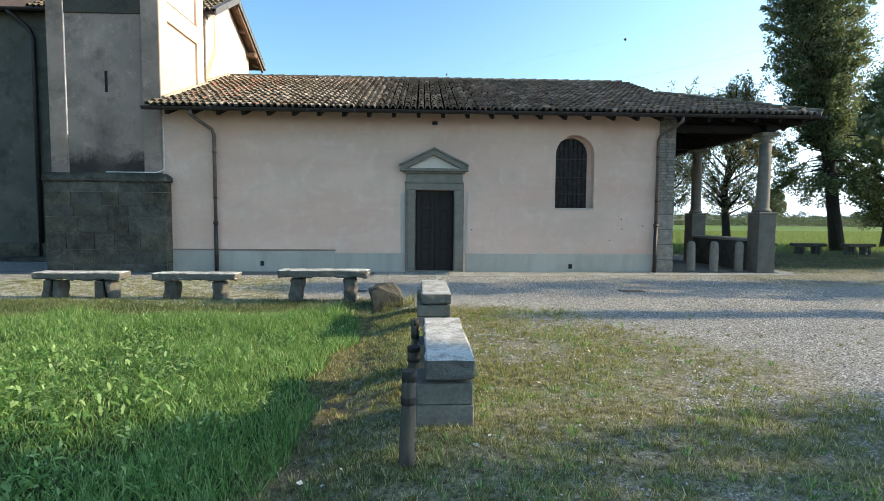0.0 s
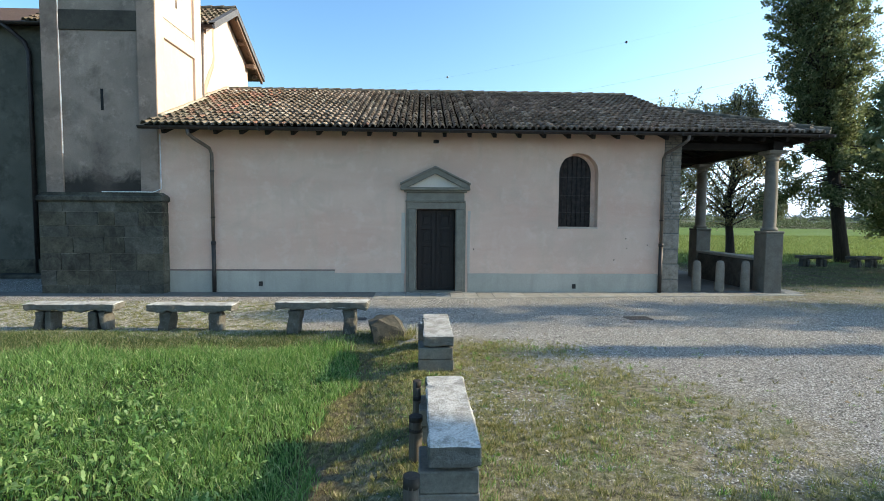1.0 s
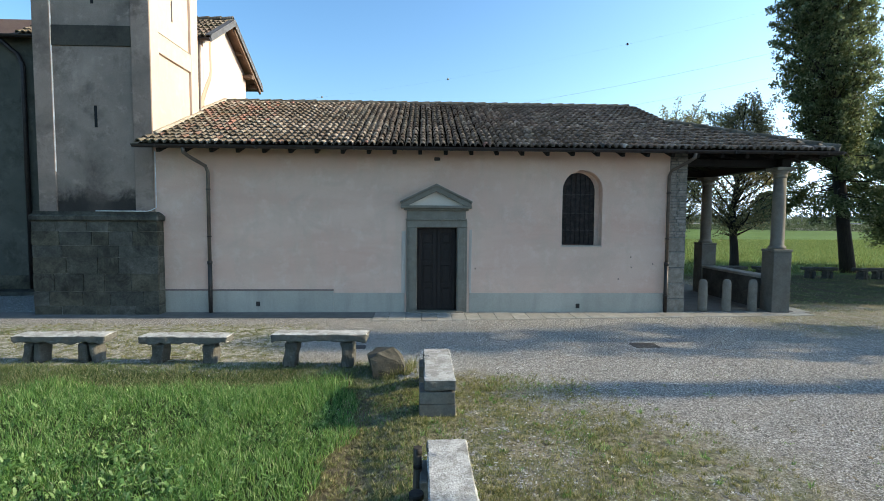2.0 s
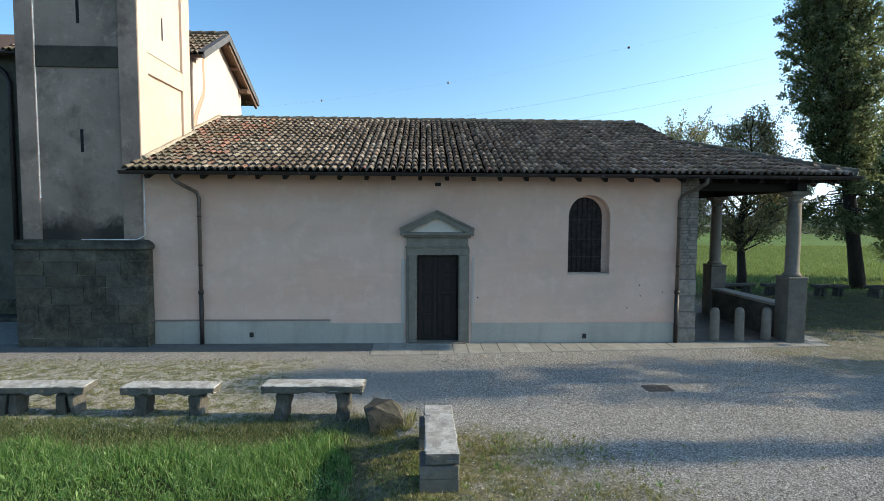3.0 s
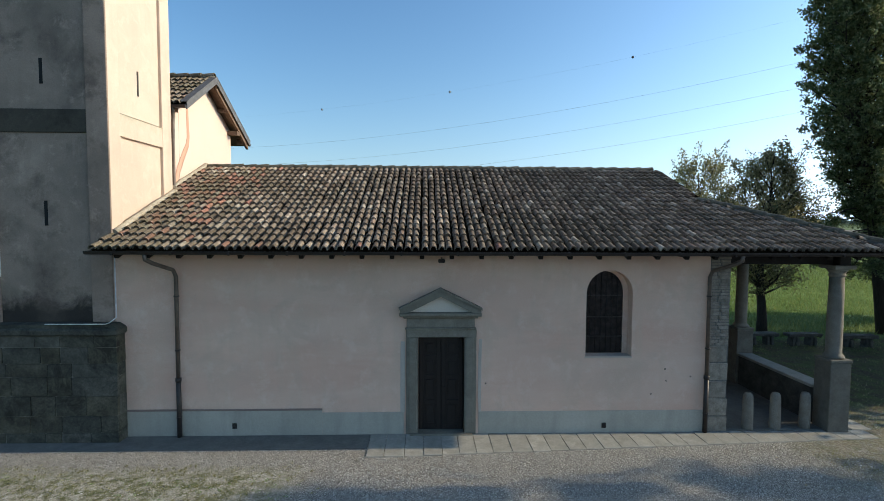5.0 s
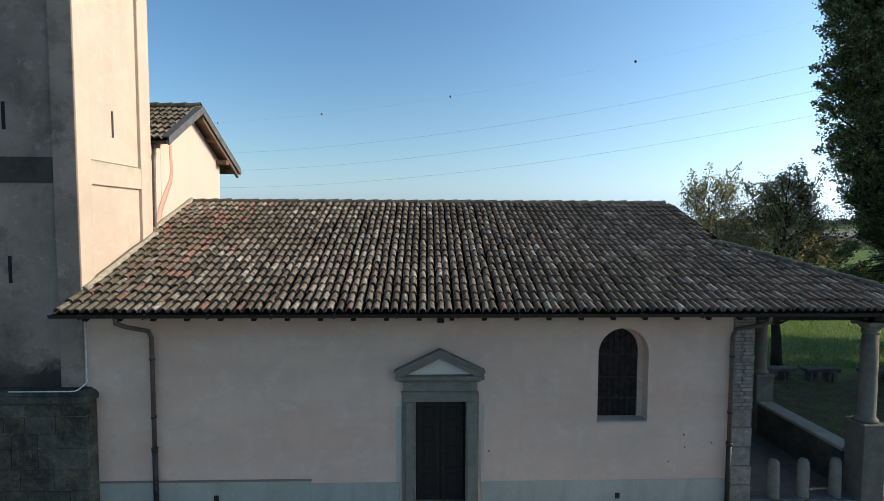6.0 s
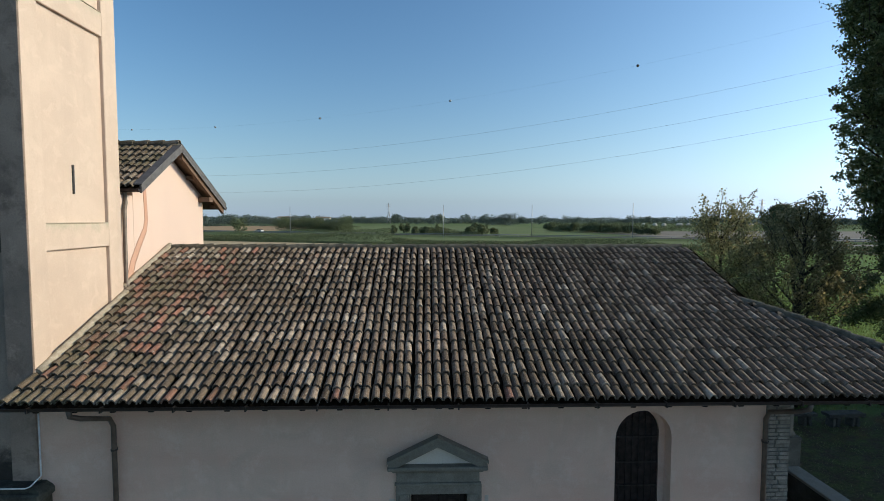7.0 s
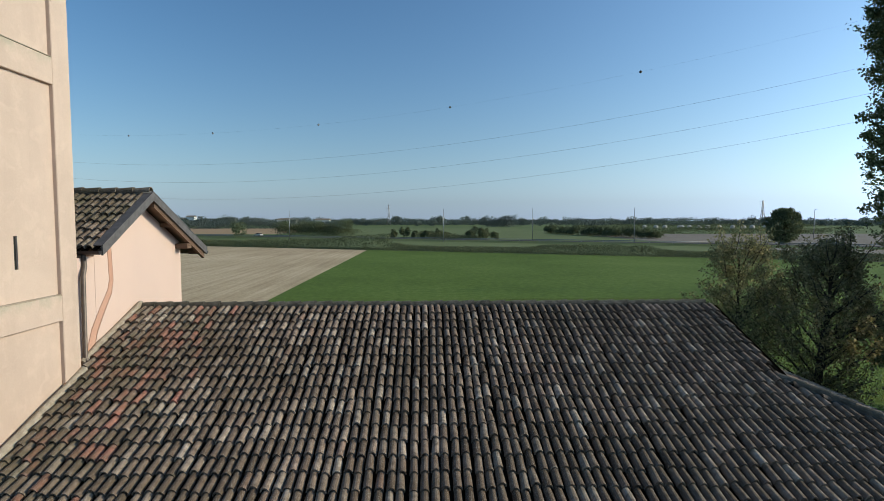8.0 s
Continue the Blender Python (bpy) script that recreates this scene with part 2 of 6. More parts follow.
def leaf_mat(name, stops, through=0.45):
    m = bpy.data.materials.new(name)
    m.use_nodes = True
    t = m.node_tree
    t.nodes.clear()
    out = t.nodes.new("ShaderNodeOutputMaterial")
    geo = t.nodes.new("ShaderNodeNewGeometry")
    ramp = t.nodes.new("ShaderNodeValToRGB")
    e = ramp.color_ramp.elements
    while len(e) < len(stops):
        e.new(0.5)
    for el, (p, c) in zip(e, stops):
        el.position, el.color = p, (*c, 1)
    t.links.new(geo.outputs["Random Per Island"], ramp.inputs["Fac"])
    d, tr, gl, mx, m2 = (t.nodes.new(k) for k in ("ShaderNodeBsdfDiffuse", "ShaderNodeBsdfTranslucent", "ShaderNodeBsdfGlossy", "ShaderNodeMixShader", "ShaderNodeMixShader"))
    bright = t.nodes.new("ShaderNodeHueSaturation")
    bright.inputs["Hue"].default_value, bright.inputs["Saturation"].default_value, bright.inputs["Value"].default_value = 0.495, 1.0, 1.2
    t.links.new(ramp.outputs[0], bright.inputs["Color"])
    t.links.new(ramp.outputs[0], d.inputs["Color"])
    t.links.new(bright.outputs[0], tr.inputs["Color"])
    mx.inputs[0].default_value = through
    t.links.new(d.outputs[0], mx.inputs[1])
    t.links.new(tr.outputs[0], mx.inputs[2])
    gl.inputs["Roughness"].default_value = 0.45
    m2.inputs[0].default_value = 0.02
    t.links.new(mx.outputs[0], m2.inputs[1])
    t.links.new(gl.outputs[0], m2.inputs[2])
    t.links.new(m2.outputs[0], out.inputs["Surface"])
    return m


def yard_mat():
    """Gravel forecourt with worn grass, bare earth and turf soil in their own areas."""
    a = Mat("yard_gravel_and_turf", 0.95, spec=0.1)
    x, y, z = a.xyz()
    wob = a.math("SUBTRACT", a.noise(0.55, 5, 0.65), 0.5)
    wob2 = a.math("SUBTRACT", a.noise(2.6, 5, 0.7), 0.5)
    edge = a.math("ADD", a.math("MULTIPLY", wob, 2.4), a.math("MULTIPLY", wob2, 1.3))
    small = a.noise(14, 5, 0.75)
    grain = a.voronoi(85, out="Color")
    grain_h = a.voronoi(85)
    fine = a.noise(90, 3, 0.7)
    gv = a.node("ShaderNodeRGBToBW", Color=grain).outputs[0]
    gravel = a.ramp(gv, [(0.1, (0.067, 0.062, 0.054)), (0.4, (0.2, 0.189, 0.168)), (0.7, (0.385, 0.367, 0.335)), (0.95, (0.73, 0.71, 0.66))])
    lump = a.node("ShaderNodeRGBToBW", Color=a.voronoi(55, out="Color")).outputs[0]
    gravel = a.mix(0.4, gravel, a.ramp(lump, [(0.25, 0.16), (0.75, 0.86)]), "OVERLAY")
    gravel = a.mix(a.ramp(a.noise(1.3, 4), [(0.45, 0.0), (0.72, 0.3)]), gravel, (0.2, 0.19, 0.172))
    straw = a.ramp(small, [(0.36, (0.05, 0.042, 0.024)), (0.47, (0.15, 0.13, 0.075)), (0.62, (0.33, 0.295, 0.195))])
    green = a.ramp(small, [(0.3, (0.042, 0.06, 0.018)), (0.7, (0.14, 0.165, 0.05))])
    worn = a.mix(a.ramp(a.noise(1.7, 5, 0.7), [(0.45, 0.0), (0.62, 0.85)]), straw, green)
    turfy = worn
    worn = a.mix(a.ramp(a.noise(2.6, 6, 0.8), [(0.5, 0.0), (0.6, 0.8)]), worn, gravel)
    earth = a.ramp(small, [(0.35, (0.07, 0.05, 0.028)), (0.65, (0.23, 0.168, 0.1))])
    soil = a.ramp(small, [(0.3, (0.022, 0.032, 0.012)), (0.7, (0.055, 0.075, 0.025))])
    # worn lawn beside the benches: right edge runs in towards the eye
    right = a.math("ADD", a.math("ADD", x, edge), a.math("ADD", a.math("MULTIPLY", a.math("SUBTRACT", 1.0, a.step(y, -10.7, -9.2)), -1.9), a.math("MULTIPLY", a.step(y, -8.2, -5.2), 2.4)))
    lawn = a.math("MULTIPLY", a.math("SUBTRACT", 1.0, a.step(right, 2.2, 4.0)), a.math("SUBTRACT", 1.0, a.step(a.math("ADD", y, edge), -5.5, -4.9)))
    c = a.mix(a.math("MULTIPLY", lawn, 0.92), gravel, worn)
    # weedy strip between benches and the tower, and by the porch
    weeds = a.math("MULTIPLY", a.math("SUBTRACT", 1.0, a.step(a.math("ADD", x, a.math("MULTIPLY", edge, 1.6)), -3.8, -2.0)), a.math("SUBTRACT", 1.0, a.step(a.math("ADD", y, a.math("MULTIPLY", wob2, 0.6)), -1.9, -1.3)))
    c = a.mix(a.math("MULTIPLY", weeds, 0.35), c, (0.58, 0.54, 0.43))
    c = a.mix(a.math("MULTIPLY", a.math("MULTIPLY", weeds, a.ramp(a.noise(4.5, 5, 0.75), [(0.44, 0.0), (0.56, 0.95)])), 0.95), c, a.mix(0.55, turfy, green))
    porch = a.math("MULTIPLY", a.step(a.math("ADD", x, edge), 6.6, 8.6), a.step(a.math("ADD", y, a.math("MULTIPLY", edge, 0.7)), -3.2, -1.9))
    c = a.mix(a.math("MULTIPLY", porch, 0.7), c, worn)
    # trodden grass between the benches and the field
    trod = a.math("MULTIPLY", a.math("SUBTRACT", 1.0, a.step(a.math("ADD", x, a.math("MULTIPLY", wob2, 0.6)), -0.1, 0.3)), a.math("SUBTRACT", 1.0, a.step(y, -5.6, -5.1)))
    c = a.mix(a.math("MULTIPLY", trod, 0.7), c, turfy)
    # bare earth along the tall grass
    strip = a.math("MULTIPLY", a.math("SUBTRACT", 1.0, a.step(a.math("ADD", x, a.math("MULTIPLY", wob2, 0.8)), -1.0, -0.7)), a.math("SUBTRACT", 1.0, a.step(y, -5.6, -5.1)))
    c = a.mix(a.math("MULTIPLY", strip, 0.65), c, earth)
    turf = a.math("MULTIPLY", a.math("SUBTRACT", 1.0, a.step(a.math("SUBTRACT", x, a.math("MULTIPLY", wob2, 0.3)), -1.4, -1.15)), a.math("SUBTRACT", 1.0, a.step(a.math("ADD", y, a.math("MULTIPLY", wob2, 0.5)), -5.0, -4.6)))
    c = a.mix(turf, c, soil)
    # turf and leaf litter under the trees, darkened for their shade, then meadow
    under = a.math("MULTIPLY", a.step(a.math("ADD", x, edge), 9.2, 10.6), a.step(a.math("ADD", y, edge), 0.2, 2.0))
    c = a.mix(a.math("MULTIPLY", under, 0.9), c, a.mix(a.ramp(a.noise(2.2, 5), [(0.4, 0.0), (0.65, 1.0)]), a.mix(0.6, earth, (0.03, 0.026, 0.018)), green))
    mead = a.step(a.math("ADD", y, a.math("MULTIPLY", wob, 1.2)), 8.3, 9.2)
    c = a.mix(mead, c, a.ramp(small, [(0.3, (0.08, 0.125, 0.038)), (0.7, (0.135, 0.19, 0.062))]))
    c = a.mix(0.25, c, a.ramp(fine, [(0.3, 0.1), (0.7, 0.95)]), "OVERLAY")
    h = a.math("ADD", a.math("MULTIPLY", grain_h, -1.0), a.math("ADD", a.math("MULTIPLY", small, 1.2), a.math("MULTIPLY", fine, 0.4)))
    return a.colour(c).bump(h, 0.9, 0.016).m


def field_mat(name, stops, scale=1.5, rows=None):
    a = Mat(name, 0.95, spec=0.08)
    n = a.noise(scale, 6, 0.7)
    l = a.noise(0.035, 5, 0.65)
    f = a.math("ADD", a.math("MULTIPLY", n, 0.55), a.math("MULTIPLY", l, 0.45))
    if rows:
        s = a.noise(1.0, 3, 0.6, vec=a.mapped(rows[0], (0, 0, rows[1])))
        f = a.math("ADD", a.math("MULTIPLY", f, 0.7), a.math("MULTIPLY", s, 0.3))
    return a.colour(a.ramp(f, stops)).bump(n, 0.8, 0.12).m


FACADE = facade_plaster()
DADO = plaster("grey_dado_plaster", (0.335, 0.312, 0.262), (0.41, 0.38, 0.322), 0.55)
# invented grey for an unseen wall, so less sunlight bounces inside the porch
PORCH_PLASTER = plaster("dimming_grey_porch_plaster", (0.2, 0.19, 0.17), (0.15, 0.143, 0.13), 0.7)
PEDIMENT_INFILL = plaster("pale_infill_plaster", (0.66, 0.56, 0.46), (0.6, 0.52, 0.43), 0.2)
TRIM = stone("grey_sandstone_trim", (0.15, 0.135, 0.107), (0.23, 0.21, 0.17), 5, 0.0, 0.35)
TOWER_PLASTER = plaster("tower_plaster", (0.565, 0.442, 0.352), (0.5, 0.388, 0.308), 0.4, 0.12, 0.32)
# tower front: real stains, plus a darker base than the sunlit side for shade
TOWER_GREY = plaster("shaded_weathered_tower_plaster", (0.34, 0.25, 0.195), (0.2, 0.152, 0.12), 0.9)
TOWER_SHAFT = plaster("shaded_damp_tower_plaster", (0.33, 0.253, 0.2), (0.165, 0.132, 0.106), 0.9, damp_foot=2.95)
SIDE_BAND = plaster("algae_stained_band_plaster", (0.565, 0.442, 0.352), (0.5, 0.388, 0.308), 0.4, 0.12, 0.32, algae=(0.3, 0.31, 0.22))
LEDGE_GREEN = plaster("weathered_ledge", (0.4, 0.34, 0.26), (0.22, 0.2, 0.15), 0.4)
TOWER_BAND = plaster("blackened_cement_band", (0.085, 0.076, 0.06), (0.04, 0.036, 0.029), 0.95)
BASE_STONE = stone("dark_tower_base_stone", (0.043, 0.041, 0.035), (0.13, 0.124, 0.106), 2.6, 0.0, 0.5, 0.85, 0.35, None, 0.75)
BASE_MORTAR = stone("patchy_base_mortar", (0.03, 0.028, 0.022), (0.24, 0.225, 0.19), 1.3, 0.0, 0.4, 0.9)
MORTAR = stone("old_mortar", (0.09, 0.09, 0.083), (0.16, 0.157, 0.145), 14)
# nave walls away from the sun: their shade is part of this dark colour
NAVE_GREY = plaster("shaded_weathered_nave_plaster", (0.118, 0.113, 0.09), (0.07, 0.071, 0.057), 0.7)
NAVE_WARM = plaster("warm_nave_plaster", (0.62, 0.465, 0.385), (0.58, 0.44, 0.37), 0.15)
BRICK_STONE = stone("rough_ashlar_and_brick", (0.16, 0.135, 0.105), (0.35, 0.31, 0.26), 7, 0.1, 0.7)
# last colour: painted shade for the slab's upright sides
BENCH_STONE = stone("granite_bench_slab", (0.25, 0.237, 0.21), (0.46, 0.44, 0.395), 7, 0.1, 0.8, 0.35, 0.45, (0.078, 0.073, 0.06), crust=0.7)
BENCH_BLOCK = stone("grey_bench_block", (0.1, 0.093, 0.077), (0.19, 0.178, 0.15), 5, 0.05, 0.4)
BENCH_LEG = stone("dark_bench_block", (0.062, 0.056, 0.045), (0.125, 0.118, 0.103), 6, 0.1, 0.7)
PORCH_STONE = stone("porch_grey_stone", (0.11, 0.1, 0.083), (0.18, 0.168, 0.143), 5, 0.05, 0.4)
COLUMN_STONE = stone("pale_column_stone", (0.155, 0.138, 0.112), (0.25, 0.226, 0.19), 5, 0.05, 0.35)
SLAB_STONE = stone("paving_slab_stone", (0.24, 0.235, 0.21), (0.36, 0.35, 0.315), 4, 0.0, 0.3)
CONCRETE = stone("worn_concrete_paving", (0.125, 0.121, 0.11), (0.195, 0.19, 0.172), 3, 0.0, 0.4)
LOWWALL = stone("rubble_low_wall", (0.05, 0.049, 0.044), (0.13, 0.125, 0.112), 3.2, 0.0, 0.9, 0.6)
PIPE = metal_paint("brown_painted_downpipe", (0.14, 0.11, 0.088), 0.45, 0.3)
PIPE_LOW = metal_paint("cast_iron_pipe_foot", (0.05, 0.042, 0.038), 0.5, 0.4)
GUTTER = metal_paint("dark_copper_gutter", (0.045, 0.038, 0.036), 0.45, 0.5)
IRON = metal_paint("black_iron", (0.014, 0.013, 0.013), 0.6, 0.2)
LEAD = metal_paint("grey_lead_flashing", (0.14, 0.13, 0.125), 0.6, 0.2)
WHITE_CABLE = metal_paint("white_conduit", (0.8, 0.8, 0.78), 0.5)
DOOR_WOOD = wood("dark_brown_door_wood", (0.016, 0.0125, 0.011), (0.032, 0.025, 0.021), "z", 0.6)
# almost black, with the gloom under eaves and porch roof put into the wood
ROOF_WOOD = wood("shade_dark_roof_timber", (0.008, 0.006, 0.005), (0.018, 0.013, 0.01), "y")
NAVE_WOOD = wood("weathered_brown_rafter", (0.1, 0.06, 0.04), (0.22, 0.14, 0.09), "y")
POST_BAND = wood("dark_wet_post_wood", (0.025, 0.021, 0.017), (0.06, 0.05, 0.04), "z", 0.85)
POST_WOOD = wood("weathered_post_wood", (0.05, 0.042, 0.034), (0.14, 0.118, 0.092), "z", 0.85)
TILE_P, TILE_J = tile_clay("old_clay_tile", True), tile_clay("old_clay_tile_joined", False)
# near-black brown: the shade in the gaps between cover tiles is in this colour
CHANNEL = stone("shade_dark_channel_tile", (0.013, 0.0082, 0.0048), (0.03, 0.0195, 0.0112), 8, 0.0, 0.6, spec=0.0)
TILE_RED = tile_clay("newer_red_clay_tile", True, True)
TILE_MOSS = stone("mossy_ridge_tile", (0.06, 0.056, 0.04), (0.23, 0.21, 0.165), 6, 0.0, 0.6, 0.5)
RIDGE_MORTAR = stone("ridge_mortar", (0.26, 0.22, 0.16), (0.46, 0.4, 0.31), 9)
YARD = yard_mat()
GREEN_FIELD = field_mat("green_meadow", [(0.36, (0.064, 0.102, 0.02)), (0.5, (0.097, 0.15, 0.03)), (0.64, (0.145, 0.198, 0.05))], 1.2)
STUBBLE = field_mat("maize_stubble", [(0.36, (0.29, 0.215, 0.125)), (0.5, (0.47, 0.365, 0.225)), (0.64, (0.64, 0.52, 0.34))], 2.4, ((1.1, 0.03, 1), 0.0))
# FAR_LAND and FAR_GREEN are paled: distance haze is mixed into their colours
FAR_LAND = field_mat("far_farmland", [(0.3, (0.06, 0.095, 0.035)), (0.5, (0.11, 0.15, 0.055)), (0.7, (0.2, 0.21, 0.11))], 0.12)
TAN_FIELD = field_mat("dry_tan_field", [(0.3, (0.27, 0.18, 0.1)), (0.7, (0.42, 0.3, 0.18))], 0.4)
GREY_FIELD = field_mat("bare_grey_field", [(0.3, (0.16, 0.14, 0.11)), (0.7, (0.25, 0.22, 0.18))], 0.4)
FAR_GREEN = field_mat("far_green_field", [(0.3, (0.1, 0.13, 0.055)), (0.7, (0.17, 0.2, 0.085))], 0.4)
ASPHALT = field_mat("road_asphalt", [(0.3, (0.045, 0.045, 0.047)), (0.7, (0.075, 0.075, 0.077))], 3)
LEAF_POPLAR = leaf_mat("poplar_leaf", [(0.0, (0.065, 0.088, 0.036)), (0.5, (0.12, 0.15, 0.062)), (0.88, (0.19, 0.215, 0.1)), (1.0, (0.3, 0.31, 0.18))])
LEAF_YOUNG = leaf_mat("yellowing_leaf", [(0.0, (0.13, 0.14, 0.064)), (0.6, (0.225, 0.22, 0.105)), (1.0, (0.41, 0.37, 0.2))], 0.55)
LEAF_OLIVE = leaf_mat("olive_leaf", [(0.0, (0.12, 0.115, 0.052)), (0.6, (0.215, 0.195, 0.09)), (1.0, (0.36, 0.31, 0.165))], 0.58)
LEAF_HEDGE = leaf_mat("hedge_leaf", [(0.0, (0.07, 0.088, 0.044)), (0.5, (0.11, 0.135, 0.065)), (1.0, (0.19, 0.21, 0.11))], 0.3)
# bluish grey leaves, with the haze of distance painted in
LEAF_FAR = leaf_mat("hazy_far_wood_leaf", [(0.0, (0.075, 0.1, 0.085)), (0.6, (0.105, 0.135, 0.115)), (1.0, (0.14, 0.165, 0.135))], 0.25)
GRASS = leaf_mat("tall_grass_blade", [(0.0, (0.055, 0.14, 0.036)), (0.45, (0.125, 0.255, 0.06)), (0.78, (0.24, 0.385, 0.115)), (0.96, (0.39, 0.49, 0.21)), (1.0, (0.46, 0.44, 0.26))], 0.5)
WEED = leaf_mat("broad_weed_leaf", [(0.0, (0.075, 0.165, 0.044)), (0.6, (0.165, 0.29, 0.082)), (1.0, (0.36, 0.47, 0.2))], 0.45)
DRY_GRASS = leaf_mat("dry_short_grass", [(0.0, (0.075, 0.098, 0.026)), (0.35, (0.165, 0.185, 0.056)), (0.7, (0.3, 0.285, 0.115)), (1.0, (0.54, 0.47, 0.27))], 0.35)
EDGE_GRASS = leaf_mat("bench_edge_grass", [(0.0, (0.05, 0.09, 0.028)), (0.45, (0.115, 0.165, 0.055)), (0.75, (0.22, 0.25, 0.105)), (1.0, (0.46, 0.42, 0.24))], 0.4)
# darker than the field beyond, in place of the poplars' shade on it
MEADOW = leaf_mat("meadow_blade", [(0.0, (0.08, 0.115, 0.03)), (0.6, (0.125, 0.165, 0.046)), (1.0, (0.19, 0.22, 0.075))], 0.5)
LITTER = leaf_mat("fallen_leaf", [(0.0, (0.25, 0.18, 0.1)), (0.6, (0.45, 0.4, 0.3)), (1.0, (0.7, 0.68, 0.6))], 0.2)
PEBBLE = Mat("gravel_pebble", 0.9, spec=0.2)
PEBBLE.colour(PEBBLE.ramp(PEBBLE.node("ShaderNodeNewGeometry").outputs["Random Per Island"], [(0.0, (0.07, 0.068, 0.064)), (0.35, (0.19, 0.184, 0.174)), (0.75, (0.34, 0.332, 0.315)), (1.0, (0.6, 0.59, 0.565))]))
PEBBLE = PEBBLE.m
BARK = wood("dark_tree_bark", (0.025, 0.02, 0.016), (0.07, 0.058, 0.046), "z", 0.95)
GLASS = Mat("dark_leaded_glass", 0.4, 0.0, 0.12)
GLASS.colour(GLASS.ramp(GLASS.noise(9, 3), [(0.35, (0.014, 0.011, 0.01)), (0.7, (0.045, 0.034, 0.03))]))
GLASS = GLASS.m
DARK = metal_paint("dark_cavity", (0.012, 0.012, 0.012), 0.95)
WHITE_WRAP = metal_paint("white_bale_wrap", (0.5, 0.46, 0.38), 0.6)
WHITE_PAINT = metal_paint("white_house_paint", (0.72, 0.7, 0.66), 0.8)
CAR_PAINT = metal_paint("pale_car_paint", (0.6, 0.62, 0.63), 0.3)
TYRE = metal_paint("tyre_rubber", (0.02, 0.02, 0.02), 0.9)
BALL = metal_paint("dark_marker_ball", (0.05, 0.03, 0.03), 0.6)
ZINC = metal_paint("galvanised_steel", (0.3, 0.31, 0.32), 0.45, 0.7)


# ---- building helpers ----
BASE = {}


def thing(name, at, label, category, group="", kind=""):
    ob = new(name)
    ob.empty_display_size = 0.2
    ob.location = at
    BASE[name if ob.name == name else ob.name] = Vector(at)
    return tagged(ob, label, category, group, kind)


def part(name, bm, material, parent, label=""):
    """Links a bmesh, in world places, as one mesh under a thing or under a part."""
    me = bpy.data.meshes.new(name)
    bm.to_mesh(me)
    bm.free()
    me.materials.append(material)
    ob = new(name, me)
    if parent is not None:
        ob.parent = parent
        if parent.name in BASE:
            ob.matrix_parent_inverse = Matrix.Translation(-BASE[parent.name])
    if label:
        ob["label"] = label
    return ob


def piece(name, me, parent, m):
    """A piece of its own on shared mesh data."""
    ob = new(name, me)
    ob.parent = parent
    if parent.name in BASE:
        ob.matrix_parent_inverse = Matrix.Translation(-BASE[parent.name])
    ob.matrix_basis = m
    return ob


def as_mesh(bm, name, material):
    me = bpy.data.meshes.new(name)
    bm.to_mesh(me)
    bm.free()
    me.materials.append(material)
    return me


def joined(name, verts, faces, material, smooth=False):
    me = bpy.data.meshes.new(name)
    me.from_pydata(verts, [], faces)
    me.materials.append(material)
    if smooth:
        me.polygons.foreach_set("use_smooth", [True] * len(me.polygons))
    return me


def stuff(name, me, label, category, parent=None):
    ob = new(name, me)
    if parent is not None:
        ob.parent = parent
        if parent.name in BASE:
            ob.matrix_parent_inverse = Matrix.Translation(-BASE[parent.name])
        return tagged(ob, label, kind="stuff")
    return tagged(ob, label, category, kind="stuff")


def box(bm, x0, x1, y0, y1, z0, z1, bevel=0.0, m=None, seg=1):
    mat = Matrix.LocRotScale(((x0 + x1) / 2, (y0 + y1) / 2, (z0 + z1) / 2), None, (x1 - x0, y1 - y0, z1 - z0))
    vs = bmesh.ops.create_cube(bm, size=1, matrix=mat)["verts"]
    if bevel:
        es = list({e for v in vs for e in v.link_edges})
        out = bmesh.ops.bevel(bm, geom=es, offset=bevel, segments=seg, affect="EDGES", profile=0.5)
        vs = list({v for f in out["faces"] for v in f.verts} | {v for v in vs if v.is_valid})
    if m is not None:
        bmesh.ops.transform(bm, matrix=m, verts=vs)
    return vs


def boxed(*a, **k):
    bm = bmesh.new()
    box(bm, *a, **k)
    return bm


def prism(points, axis, lo, hi):
    """A polygon in the plane across the axis, drawn out from lo to hi."""
    bm = bmesh.new()
    put = {"x": lambda p, q, d: (d, p, q), "y": lambda p, q, d: (p, d, q), "z": lambda p, q, d: (p, q, d)}[axis]
    a = [bm.verts.new(put(p, q, lo)) for p, q in points]
    b = [bm.verts.new(put(p, q, hi)) for p, q in points]
    bm.faces.new(a)
    bm.faces.new(b[::-1])
    for i in range(len(points)):
        j = (i + 1) % len(points)
        bm.faces.new((a[i], b[i], b[j], a[j]))
    bmesh.ops.recalc_face_normals(bm, faces=bm.faces)
    return bm


